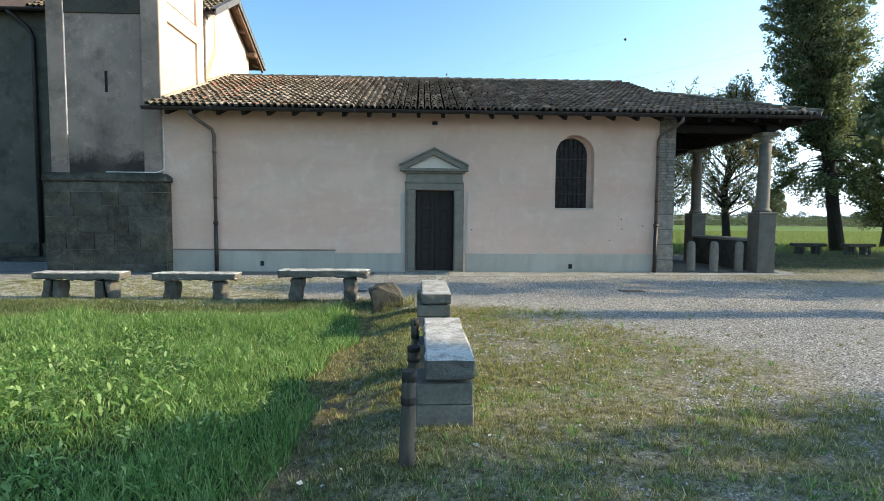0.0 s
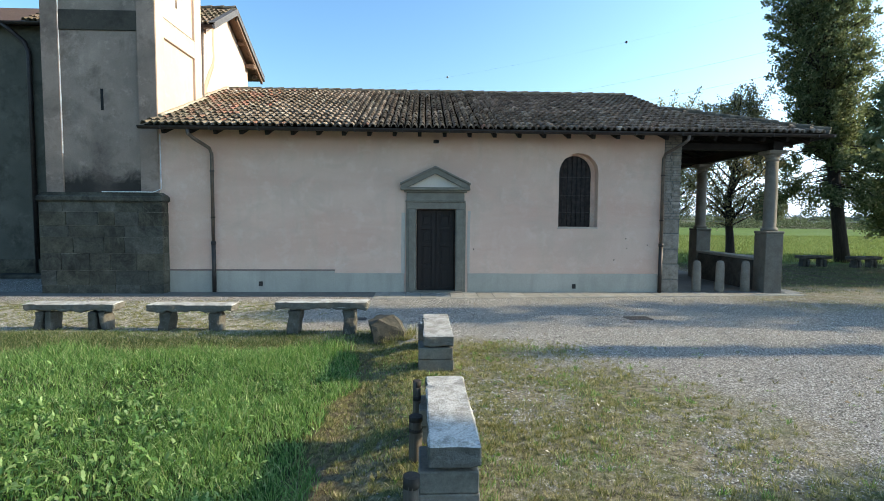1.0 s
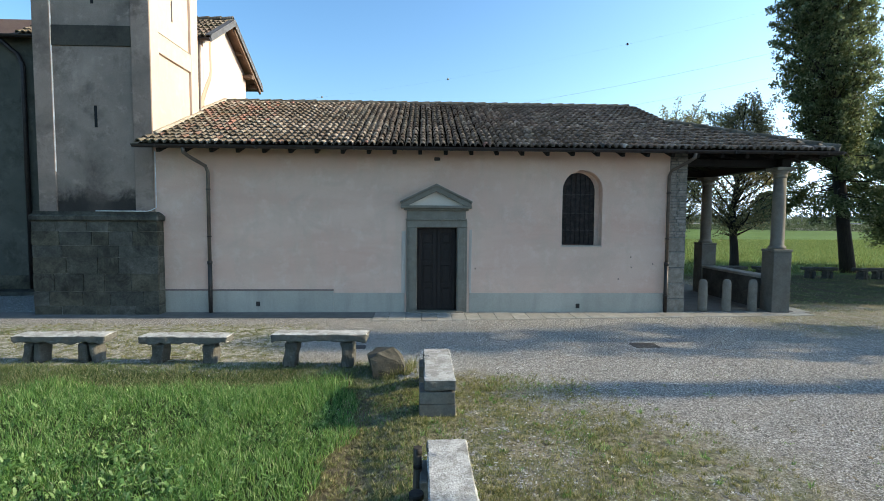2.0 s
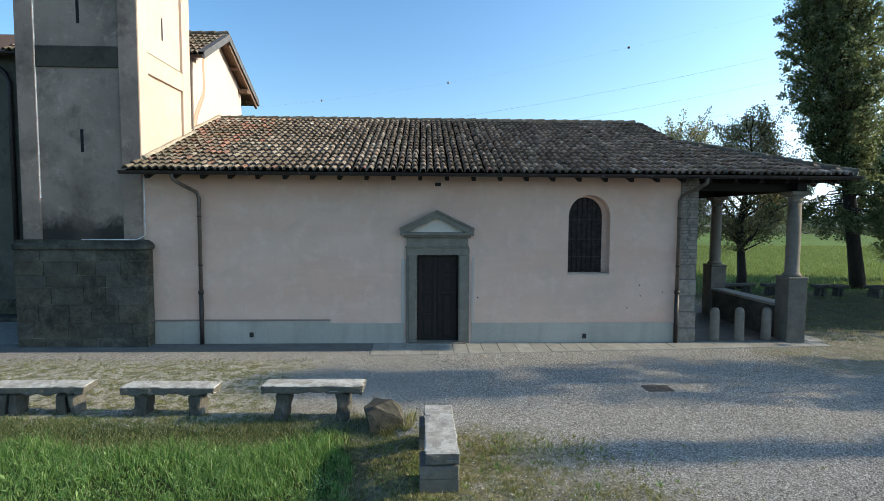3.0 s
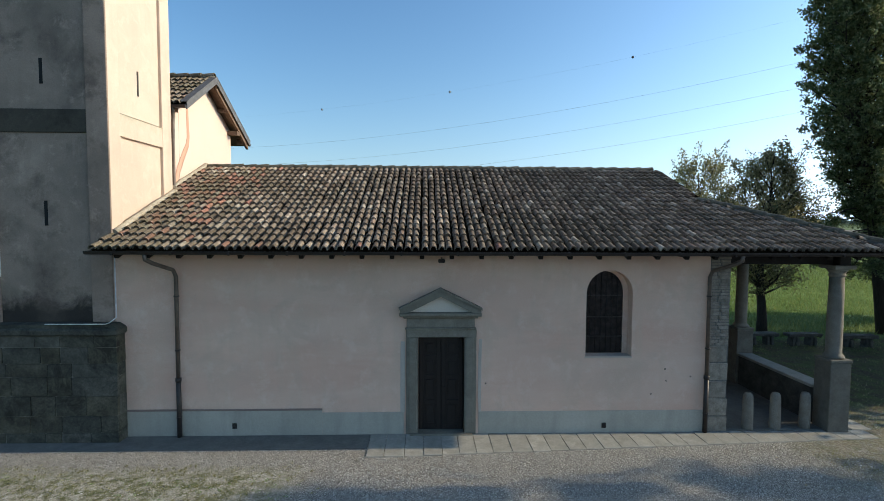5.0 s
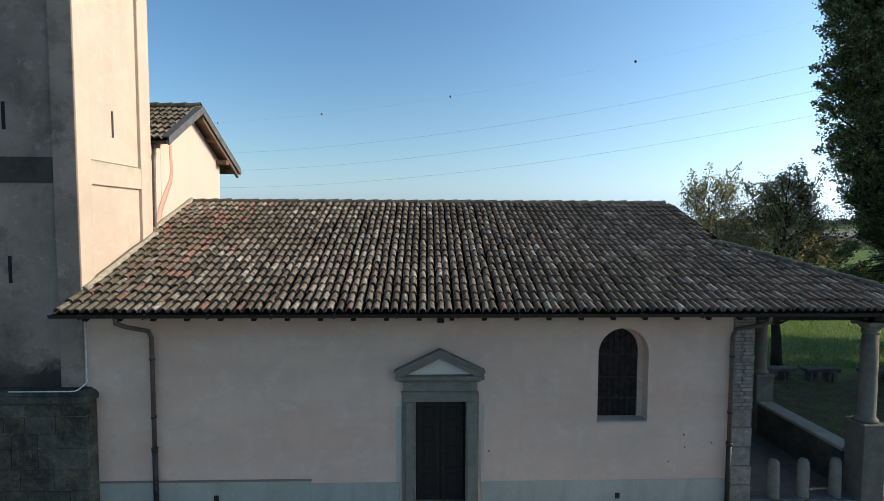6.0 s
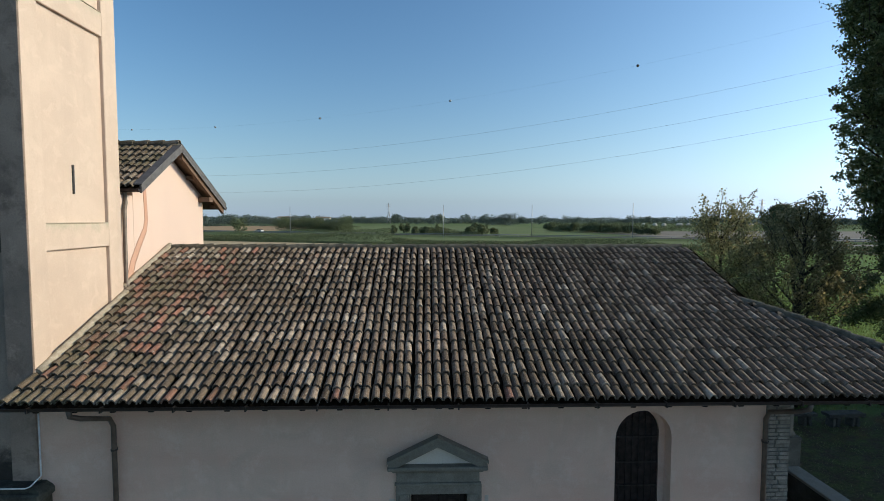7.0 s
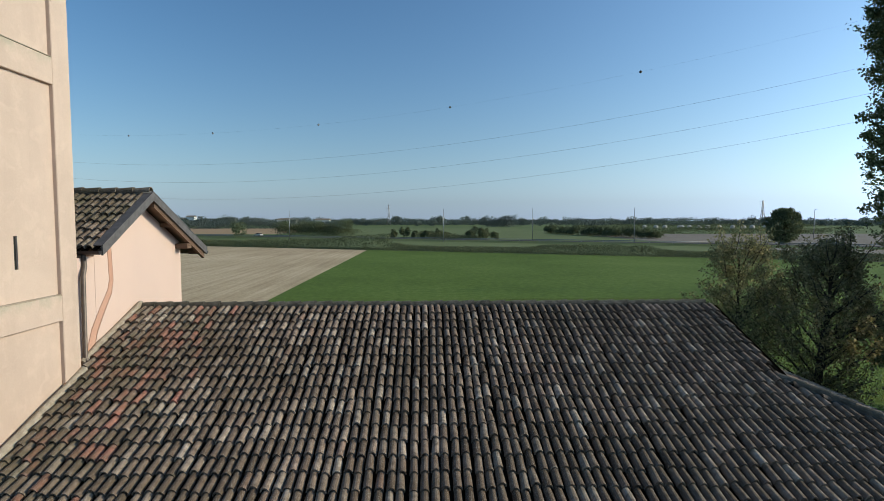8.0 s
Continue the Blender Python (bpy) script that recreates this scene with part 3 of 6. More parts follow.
def tube(bm, pts, radii, n=8, cap=True):
    """A round bar swept along points."""
    pts = [Vector(p) for p in pts]
    if isinstance(radii, (int, float)):
        radii = [radii] * len(pts)
    rings = []
    for i, p in enumerate(pts):
        d = (pts[min(i + 1, len(pts) - 1)] - pts[max(i - 1, 0)]).normalized()
        u = d.orthogonal().normalized() if i == 0 else (u - d * u.dot(d)).normalized()
        w = d.cross(u)
        rings.append([bm.verts.new(p + (u * math.cos(2 * math.pi * k / n) + w * math.sin(2 * math.pi * k / n)) * radii[i]) for k in range(n)])
    for a, b in zip(rings, rings[1:]):
        for k in range(n):
            f = bm.faces.new((a[k], a[(k + 1) % n], b[(k + 1) % n], b[k]))
            f.smooth = True
    if cap:
        bm.faces.new(rings[0][::-1])
        bm.faces.new(rings[-1])
    return bm


def tubed(pts, radii, n=8):
    return tube(bmesh.new(), pts, radii, n)


def turned(profile, at, n=24):
    """A turned shape from (radius, height) pairs."""
    bm = bmesh.new()
    rings = [[bm.verts.new((at[0] + r * math.cos(2 * math.pi * k / n), at[1] + r * math.sin(2 * math.pi * k / n), at[2] + h)) for k in range(n)] for r, h in profile]
    for a, b in zip(rings, rings[1:]):
        for k in range(n):
            bm.faces.new((a[k], a[(k + 1) % n], b[(k + 1) % n], b[k])).smooth = True
    bm.faces.new(rings[0][::-1])
    bm.faces.new(rings[-1])
    return bm


def holed(outer, holes, axis, lo, hi):
    """A wall sheet with openings, given thickness along the axis."""
    bm = bmesh.new()
    put = {"x": lambda p, q: (lo, p, q), "y": lambda p, q: (p, lo, q)}[axis]
    edges = []
    for loop in (outer, *holes):
        vs = [bm.verts.new(put(p, q)) for p, q in loop]
        edges += [bm.edges.new((vs[i], vs[(i + 1) % len(vs)])) for i in range(len(vs))]
    bmesh.ops.triangle_fill(bm, use_beauty=True, use_dissolve=False, edges=edges)
    out = bmesh.ops.extrude_face_region(bm, geom=bm.faces[:])
    d = hi - lo
    bmesh.ops.translate(bm, vec=(d, 0, 0) if axis == "x" else (0, d, 0), verts=[v for v in out["geom"] if isinstance(v, bmesh.types.BMVert)])
    bmesh.ops.recalc_face_normals(bm, faces=bm.faces)
    return bm


def rect(a, b, c, d):
    return [(a, c), (b, c), (b, d), (a, d)]


def arch(x0, x1, z0, zs, n=14):
    """Outline of a round-headed opening: springing at zs."""
    c, r = (x0 + x1) / 2, (x1 - x0) / 2
    return [(x0, z0), (x1, z0)] + [(c + r * math.cos(math.pi * k / n), zs + r * math.sin(math.pi * k / n)) for k in range(n + 1)]


def roughen(bm, amount, scale=4.0, cuts=0):
    """Chipped and uneven faces."""
    if cuts:
        bmesh.ops.subdivide_edges(bm, edges=bm.edges[:], cuts=cuts, use_grid_fill=True)
    for v in bm.verts:
        v.co += Vector((noise.noise(v.co * scale), noise.noise(v.co * scale + Vector((9, 3, 1))), noise.noise(v.co * scale + Vector((2, 7, 5))))) * amount
    return bm


# ---- ground ----
def sink(x, y):
    """The mown field lies a little lower than the yard."""
    a = np.clip((-0.3 - x) / 0.75, 0, 1)
    b = np.clip((-4.55 - y) / 0.7, 0, 1)
    return -0.15 * (a * a * (3 - 2 * a)) * (b * b * (3 - 2 * b))


def ground():
    bm = bmesh.new()
    xs = [-4000, -600, -90, -40, -30, -16.5, -12, -8, -5, -3, -2] + [-1.6 + 0.1 * i for i in range(20)] + [0.6, 1, 2, 4, 6, 8, 10, 12, 15, 20, 25, 30, 40, 90, 600, 4000]
    ys = [-1500, -200, -40, -25, -18, -14, -12, -10, -8, -7, -6] + [-5.5 + 0.1 * i for i in range(12)] + [-4, -3, -2, -1, 0, 2, 4, 6, 8, 10, 12, 14]
    grid = [[bm.verts.new((x, y, float(sink(x, y)))) for x in xs] for y in ys]
    for a, b in zip(grid, grid[1:]):
        for i in range(len(xs) - 1):
            bm.faces.new((a[i], a[i + 1], b[i + 1], b[i])).material_index = 0
    last = grid[-1]

    def strip(row, y, mats, splits):
        """Next row of the sheet at y; mats by stretches of x."""
        nxt = [bm.verts.new((x, y if not callable(y) else y(x), 0.0)) for x in xs]
        for i in range(len(xs) - 1):
            mid = (xs[i] + xs[i + 1]) / 2
            k = sum(mid > s for s in splits)
            bm.faces.new((row[i], row[i + 1], nxt[i + 1], nxt[i])).material_index = mats[k]
        return nxt

    last = strip(last, lambda x: 129.1 - 0.42 * min(max(x, -150), 150), [2, 1], [-16.5])     # field edge along the ditch
    last = strip(last, 235, [3, 6, 5], [-40, 90])
    last = strip(last, 300, [3, 6, 5], [-40, 90])
    last = strip(last, 520, [4, 6, 3], [-80, 90])
    last = strip(last, 4500, [3], [])
    bmesh.ops.recalc_face_normals(bm, faces=bm.faces)
    me = bpy.data.meshes.new("ground")
    bm.to_mesh(me)
    bm.free()
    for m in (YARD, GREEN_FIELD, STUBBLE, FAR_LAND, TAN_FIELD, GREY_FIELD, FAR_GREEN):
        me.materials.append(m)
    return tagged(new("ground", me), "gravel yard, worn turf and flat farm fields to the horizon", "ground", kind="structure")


ground()

# ---- roof tiles ----
PITCH, STEP = 0.167, 0.33


def tile_verts(length=0.43, wide=0.073, narrow=0.06, thick=0.02, n=7, lift=0.0, bend=0.0):
    """A curved cover tile: wide end downhill at the origin, running uphill along +y."""
    vs, fs = [], []
    for y, r in ((0.0, wide), (length, narrow)):
        for rr in (r, r - thick):
            for k in range(n + 1):
                a = math.pi * k / n
                vs.append((rr * math.cos(a) + bend * y, y, rr * math.sin(a) * 1.22 + (lift if y == 0 else 0.0)))
    m = n + 1
    for k in range(n):
        fs.append((k, k + 1, 2 * m + k + 1, 2 * m + k))
        fs.append((m + k + 1, m + k, 3 * m + k, 3 * m + k + 1))
        fs.append((k + 1, k, m + k, m + k + 1))
    fs.append((0, 2 * m, 3 * m, m))
    fs.append((n, m + n, 3 * m + n, 2 * m + n))
    return vs, fs


def tile_mesh(material, seed):
    r = random.Random(seed)
    v, f = tile_verts(0.43 + r.uniform(-0.01, 0.01), 0.073 + r.uniform(-0.004, 0.004), 0.06 + r.uniform(-0.003, 0.003), lift=0.0, bend=r.uniform(-0.02, 0.02))
    return joined("tile", v, f, material, False)


TILE_SET = [tile_mesh(TILE_P, i) for i in range(5)]
TILE_RED_SET = [tile_mesh(TILE_RED, i) for i in range(20, 23)]


def lay_tiles(roof, origin, along, up, count, rows, keep, single=None, red=None, seed=1, label="old mottled clay cover tiles"):
    """Cover tiles on a slope: columns run along, rows run up. keep and single take a place; singles become pieces of their own."""
    r = random.Random(seed)
    along, up = Vector(along).normalized(), Vector(up).normalized()
    normal = along.cross(up).normalized()
    turn = Matrix((along, up, normal)).transposed()
    vs, fs = [], []
    cv, cf = [], []
    base_v, base_f = tile_verts()
    base_v = [Vector(v) for v in base_v]
    for i in range(count):
        wob = r.uniform(-0.012, 0.012)
        shift = r.uniform(-0.05, 0.05)
        runs = []
        for j in range(rows):
            p = Vector(origin) + along * (i * PITCH + wob + r.uniform(-0.006, 0.006)) + up * (j * STEP + (shift if j else 0.0) + r.uniform(-0.015, 0.015))
            mid = p + up * 0.2
            if not keep(mid):
                continue
            runs.append(j)
            tilt = Matrix.Rotation(r.uniform(-0.05, 0.05), 3, "Z") @ Matrix.Rotation(-0.09 + r.uniform(-0.025, 0.025), 3, "X") @ Matrix.Rotation(r.uniform(-0.06, 0.06), 3, "Y")
            rot = turn @ tilt
            place = p + normal * (0.055 + r.uniform(-0.004, 0.008))
            if single and single(mid):
                is_red = red is not None and r.random() < red(mid)
                piece("tile", r.choice(TILE_RED_SET if is_red else TILE_SET), roof, Matrix.LocRotScale(place, rot.to_quaternion(), None))
            else:
                k = len(vs)
                s = r.uniform(0.96, 1.04)
                vs += [tuple(rot @ (v * s) + place) for v in base_v]
                fs += [tuple(k + q for q in f) for f in base_f]
        if runs:
            lo, hi = min(runs) * STEP - 0.02, (max(runs) + 1) * STEP + 0.1
            for a, b in zip([lo + (hi - lo) * q / 6 for q in range(6)], [lo + (hi - lo) * (q + 1) / 6 for q in range(6)]):
                k = len(cv)
                for v in (a, b):
                    for q in range(5):
                        ang = math.pi * q / 4
                        o = along * ((i + 0.5) * PITCH + 0.085 * math.cos(ang)) + normal * (0.045 - 0.042 * math.sin(ang)) + up * v
                        cv.append(tuple(Vector(origin) + o))
                cf += [(k + q, k + q + 1, k + 5 + q + 1, k + 5 + q) for q in range(4)]
    if vs:
        stuff("roof_tiles", joined("roof_tiles", vs, fs, TILE_J), label, "", roof)
    stuff("channel_tiles", joined("channel_tiles", cv, cf, CHANNEL), "channel tiles between the covers, darkened for shade", "", roof)


def lay_ridge(roof, a, b, side, name="ridge_tile", radius=0.1, seed=3, clay=None):
    """Ridge or hip tiles bedded in mortar from a to b."""
    r = random.Random(seed)
    a, b = Vector(a), Vector(b)
    d = (b - a).normalized()
    side = Vector(side).normalized()
    up = side.cross(d).normalized()
    if up.z < 0:
        up, side = -up, -side
    turn = Matrix((side, d, up)).transposed()
    v, f = tile_verts(0.46, radius, radius * 0.86, 0.016)
    me = joined("ridge_tile", v, f, clay or TILE_P)
    n = int((b - a).length / 0.38)
    for i in range(n):
        rot = turn @ Matrix.Rotation(r.uniform(-0.03, 0.03), 3, "Z") @ Matrix.Rotation(-0.04, 3, "X")
        piece(name, me, roof, Matrix.LocRotScale(a + d * (i * (b - a).length / n) + up * (0.03 + r.uniform(-0.006, 0.006)), rot.to_quaternion(), None))
    bm = tubed([a + d * ((b - a).length * q / 12) + Vector((0, 0, -0.01 + 0.012 * math.sin(q * 2.3))) for q in range(13)], 0.07, 8)
    part("mortar_bed", bm, MORTAR, roof, "crumbling mortar bedding")


# ---- the church: hall with its porch roof ----
EAVE_Y, EAVE_Z, SLOPE = -0.68, 4.03, 0.384
RIDGE_Y, RIDGE_X = 4.97, 6.87
RIDGE_Z = EAVE_Z + SLOPE * (RIDGE_Y - EAVE_Y)
PORCH_X = 9.75
WALL_L, WALL_R, BACK = -6.808, 6.43, 9.94


def roof_z(y):
    return EAVE_Z + SLOPE * (y - EAVE_Y)


church = thing("church_hall", (0, 0, 0), "low pinkish plastered church hall with an old clay tile roof", "church")
WIN_X0, WIN_X1, WIN_Z0, WIN_ZS = 3.24, 4.26, 1.7, 3.1
DOOR_X0, DOOR_X1, DOOR_H = -0.42, 0.58, 2.15
front = holed(rect(WALL_L, 5.97, 0.0, 4.2), [rect(DOOR_X0, DOOR_X1, 0.0001, DOOR_H), arch(WIN_X0, WIN_X1, WIN_Z0, WIN_ZS)], "y", 0.0, 0.55)
part("front_wall", front, FACADE, church, "pinkish plaster wall with faint stains")
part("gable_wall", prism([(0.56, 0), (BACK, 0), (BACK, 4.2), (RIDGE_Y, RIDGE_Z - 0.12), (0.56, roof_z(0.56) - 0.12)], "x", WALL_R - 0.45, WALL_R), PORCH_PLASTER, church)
part("back_wall", boxed(WALL_L, WALL_R - 0.46, BACK - 0.5, BACK, 0, 4.2), FACADE, church)
# dado with its two heights
bm = bmesh.new()
box(bm, WALL_L + 0.02, -2.5, -0.018, -0.001, 0, 0.55, 0.004)
part("dado", bm, DADO, church, "pale grey rendered dado")
bm = bmesh.new()
box(bm, -2.496, -0.73, -0.014, -0.001, 0, 0.5, 0.004)
box(bm, 0.9, 5.96, -0.014, -0.001, 0, 0.5, 0.004)
part("dado", bm, DADO, church, "grey rendered dado")
bm = bmesh.new()
box(bm, WALL_L + 0.02, -2.49, -0.034, -0.001, 0.553, 0.592, 0.008)
part("dado_cap", bm, plaster("red_brown_cap", (0.25, 0.18, 0.155), (0.2, 0.15, 0.13)), church, "thin reddish cap line")
# lighter smears of new render beside the door frame
SMEAR = plaster("grey_render_smear", (0.47, 0.41, 0.35), (0.42, 0.37, 0.32), 0.4)
part("render_strip", roughen(boxed(-0.80, -0.702, -0.008, -0.001, 0.5, 2.05, 0.003), 0.02, 4.0, 3), SMEAR, church)
part("render_strip", roughen(boxed(0.89, 0.955, -0.008, -0.001, 0.5, 2.1, 0.003), 0.02, 4.0, 3), SMEAR, church)

# door with its stone frame and pediment
door = part("door", boxed(DOOR_X0 + 0.005, DOOR_X1 - 0.005, 0.16, 0.22, 0.03, DOOR_H - 0.005), DOOR_WOOD, church, "dark brown panelled wooden door, closed")
for s in (0, 1):
    x0 = DOOR_X0 + 0.03 + s * 0.485
    bm = bmesh.new()
    for x, w, z, h in ((x0, 0.09, 0.05, 2.05), (x0 + 0.365, 0.09, 0.05, 2.05)):
        box(bm, x, x + w, 0.135, 0.162, z, z + h, 0.006)
    for z in (0.05, 0.62, 1.18, 1.62, 2.02):
        box(bm, x0 + 0.092, x0 + 0.363, 0.137, 0.161, z, z + 0.09, 0.005)
    part("door_leaf_frame", bm, DOOR_WOOD, door)
    for z in (0.2, 0.77, 1.33, 1.77):
        part("door_panel", boxed(x0 + 0.14, x0 + 0.32, 0.146, 0.162, z - 0.01, z + (0.4 if z < 1.2 else 0.25 if z < 1.5 else 0.2), 0.012), DOOR_WOOD, door)
part("door_handle", tubed([(0.14, 0.13, 1.02), (0.14, 0.09, 1.03), (0.2, 0.09, 1.03)], 0.012), IRON, door, "black iron handle")
part("threshold", boxed(DOOR_X0 - 0.18, DOOR_X1 + 0.18, -0.14, 0.3, 0.0, 0.045, 0.01), TRIM, church, "worn stone threshold")
surround = part("door_frame", boxed(DOOR_X0 - 0.26, DOOR_X0, -0.05, 0.2, 0.0, DOOR_H, 0.008), TRIM, church, "grey stone door surround with a pediment")
part("jamb", boxed(DOOR_X1, DOOR_X1 + 0.26, -0.05, 0.2, 0.0, DOOR_H, 0.008), TRIM, surround)
for x0 in (DOOR_X0 - 0.2, DOOR_X1 + 0.03):
    part("jamb_moulding", boxed(x0, x0 + 0.17, -0.075, -0.049, 0.1, DOOR_H - 0.0, 0.012), TRIM, surround)
part("lintel", boxed(DOOR_X0 - 0.26, DOOR_X1 + 0.26, -0.055, 0.2, DOOR_H + 0.001, DOOR_H + 0.17, 0.008), TRIM, surround)
part("frieze_moulding", boxed(DOOR_X0 - 0.28, DOOR_X1 + 0.25, -0.085, 0.0, DOOR_H + 0.172, DOOR_H + 0.215, 0.012), TRIM, surround)
part("frieze", boxed(DOOR_X0 - 0.25, DOOR_X1 + 0.22, -0.05, 0.0, DOOR_H + 0.216, DOOR_H + 0.42, 0.006), TRIM, surround)
part("cornice_lower", boxed(DOOR_X0 - 0.32, DOOR_X1 + 0.29, -0.11, 0.0, DOOR_H + 0.421, DOOR_H + 0.47, 0.012), TRIM, surround)
part("cornice", boxed(DOOR_X0 - 0.4, DOOR_X1 + 0.36, -0.17, 0.0, DOOR_H + 0.471, DOOR_H + 0.545, 0.014), TRIM, surround)
PX, PZ, PW = 0.06, DOOR_H + 0.546, 0.87
for s in (-1, 1):
    bm = prism([(PX + s * PW, PZ), (PX + s * PW, PZ + 0.06), (PX, PZ + 0.485), (PX, PZ + 0.35), (PX + s * (PW - 0.17), PZ)], "y", -0.15, 0.0)
    part("raking_cornice", bm, TRIM, surround)
    bm = prism([(PX + s * (PW + 0.02), PZ + 0.062), (PX + s * (PW + 0.02), PZ + 0.105), (PX, PZ + 0.535), (PX, PZ + 0.488)], "y", -0.19, 0.0)
    part("raking_moulding", bm, TRIM, surround)
part("pediment_infill", prism([(PX - PW + 0.18, PZ + 0.003), (PX + PW - 0.18, PZ + 0.003), (PX, PZ + 0.345)], "y", -0.03, 0.0), PEDIMENT_INFILL, surround, "pale plastered pediment field")

# round-headed window: splayed reveal, leaded lights behind iron bars
win = part("window", prism(arch(WIN_X0 + 0.02, WIN_X1 - 0.11, WIN_Z0 + 0.01, WIN_ZS + 0.02), "y", 0.3, 0.34), GLASS, church, "round-headed window of dark leaded glass")
bm = holed(arch(WIN_X0 + 0.0005, WIN_X1 - 0.0005, WIN_Z0 + 0.0005, WIN_ZS, 14), [arch(WIN_X0 + 0.025, WIN_X1 - 0.115, WIN_Z0 + 0.015, WIN_ZS + 0.025, 14)], "y", 0.26, 0.4)
part("window_reveal", bm, FACADE, win)
for x in [WIN_X0 + 0.05 + k * 0.122 for k in range(8)]:
    top = WIN_ZS + 0.02 + math.sqrt(max(0.0, 0.46 ** 2 - (x - (WIN_X0 + WIN_X1 - 0.09) / 2) ** 2))
    part("window_bar", tubed([(x, 0.275, WIN_Z0 + 0.03), (x, 0.275, top)], 0.006, 6), IRON, win, "thin black iron bar")
for z in (2.08, 2.52, 3.0):
    part("window_crossbar", boxed(WIN_X0 + 0.03, WIN_X1 - 0.12, 0.27, 0.296, z, z + 0.024), PIPE_LOW, win)
part("window_sill", boxed(WIN_X0 - 0.02, WIN_X1 + 0.015, -0.014, 0.3, WIN_Z0 - 0.03, WIN_Z0 + 0.01, 0.006), plaster("pale_sill", (0.5, 0.4, 0.33), (0.42, 0.34, 0.29)), win, "pale plastered sill")
# dado vents
for x, z in ((-4.37, 0.22), (3.68, 0.17)):
    v = part("vent", boxed(x - 0.05, x + 0.05, -0.022, -0.012, z - 0.06, z + 0.06, 0.004), IRON, church, "small dark vent grille")
    for k in range(4):
        part("slat", boxed(x - 0.04, x + 0.04, -0.028, -0.0215, z - 0.045 + k * 0.025, z - 0.032 + k * 0.025), PIPE_LOW, v)

# exposed masonry at the corner
corner = part("corner_core", boxed(5.975, WALL_R - 0.01, 0.004, 0.552, 0.0, 4.15), MORTAR, church, "corner of exposed brick and stone")
rng = random.Random(11)
ash = [as_mesh(roughen(boxed(-0.5, 0.5, 0, 1, 0, 1, 0.04), 0.02, 3.0 + k), "corner_stone", BRICK_STONE) for k in range(4)]
z = 0.0
while z < 4.05:
    h = rng.uniform(0.3, 0.42) if z < 1.75 else rng.uniform(0.06, 0.085)
    h = min(h, 4.12 - z)
    cuts = [5.978, WALL_R + rng.uniform(-0.02, 0.03)] if z < 1.75 and rng.random() < 0.7 else [5.978, 5.978 + rng.uniform(0.14, 0.28), WALL_R + rng.uniform(-0.012, 0.01)]
    for a, b in zip(cuts, cuts[1:]):
        piece("corner_stone" if z < 1.75 else "brick", rng.choice(ash), corner, Matrix.LocRotScale(((a + b) / 2, -0.012 + rng.uniform(-0.01, 0.008), z + 0.006), None, (b - a - 0.014, 0.5, h - 0.012)))
    z += h

for x, z in ((5.02, 1.42), (5.05, 1.16), (5.6, 1.25), (1.05, 1.12), (4.72, 0.86)):
    part("chip", roughen(boxed(x - 0.018, x + 0.018, -0.002, 0.004, z - 0.02, z + 0.02, 0.006), 0.008, 20), BENCH_LEG, church)

# roof deck: front slope with porch hip, back slope, porch end slope
roof = part("roof", bmesh.new(), ROOF_WOOD, church, "sagging roof of old curved clay tiles")


def slab(bm, pts, down):
    top = [bm.verts.new(p) for p in pts]
    low = [bm.verts.new((p[0], p[1], p[2] - down)) for p in pts]
    bm.faces.new(top)
    bm.faces.new(low[::-1])
    for i in range(len(pts)):
        j = (i + 1) % len(pts)
        bm.faces.new((top[i], low[i], low[j], top[j]))


HIP_Y = EAVE_Y + PORCH_X - RIDGE_X
bm = bmesh.new()
L0 = -6.8
slab(bm, [(-6.9, EAVE_Y, EAVE_Z), (PORCH_X, EAVE_Y, EAVE_Z), (RIDGE_X, HIP_Y, roof_z(HIP_Y)), (RIDGE_X, RIDGE_Y, RIDGE_Z), (L0, RIDGE_Y, RIDGE_Z), (L0, -0.06, roof_z(-0.06)), (-6.9, -0.06, roof_z(-0.06))], 0.06)
BY = 2 * RIDGE_Y - EAVE_Y
slab(bm, [(L0, RIDGE_Y, RIDGE_Z), (RIDGE_X, RIDGE_Y, RIDGE_Z), (RIDGE_X, 2 * RIDGE_Y - HIP_Y, roof_z(HIP_Y)), (PORCH_X, BY, EAVE_Z), (L0, BY, EAVE_Z)], 0.06)
slab(bm, [(PORCH_X, EAVE_Y, EAVE_Z), (PORCH_X, BY, EAVE_Z), (RIDGE_X, 2 * RIDGE_Y - HIP_Y, roof_z(HIP_Y)), (RIDGE_X, HIP_Y, roof_z(HIP_Y))], 0.06)
bmesh.ops.recalc_face_normals(bm, faces=bm.faces)
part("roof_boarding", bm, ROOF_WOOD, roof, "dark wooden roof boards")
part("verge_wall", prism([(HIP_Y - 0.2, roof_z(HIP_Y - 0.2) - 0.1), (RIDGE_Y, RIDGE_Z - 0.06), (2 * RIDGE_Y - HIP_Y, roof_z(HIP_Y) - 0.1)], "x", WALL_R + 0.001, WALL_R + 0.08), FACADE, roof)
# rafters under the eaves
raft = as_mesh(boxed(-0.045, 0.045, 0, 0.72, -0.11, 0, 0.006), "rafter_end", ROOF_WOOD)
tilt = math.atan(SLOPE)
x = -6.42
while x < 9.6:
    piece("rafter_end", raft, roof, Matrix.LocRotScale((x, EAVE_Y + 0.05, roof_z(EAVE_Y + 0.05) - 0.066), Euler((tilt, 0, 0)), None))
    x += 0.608
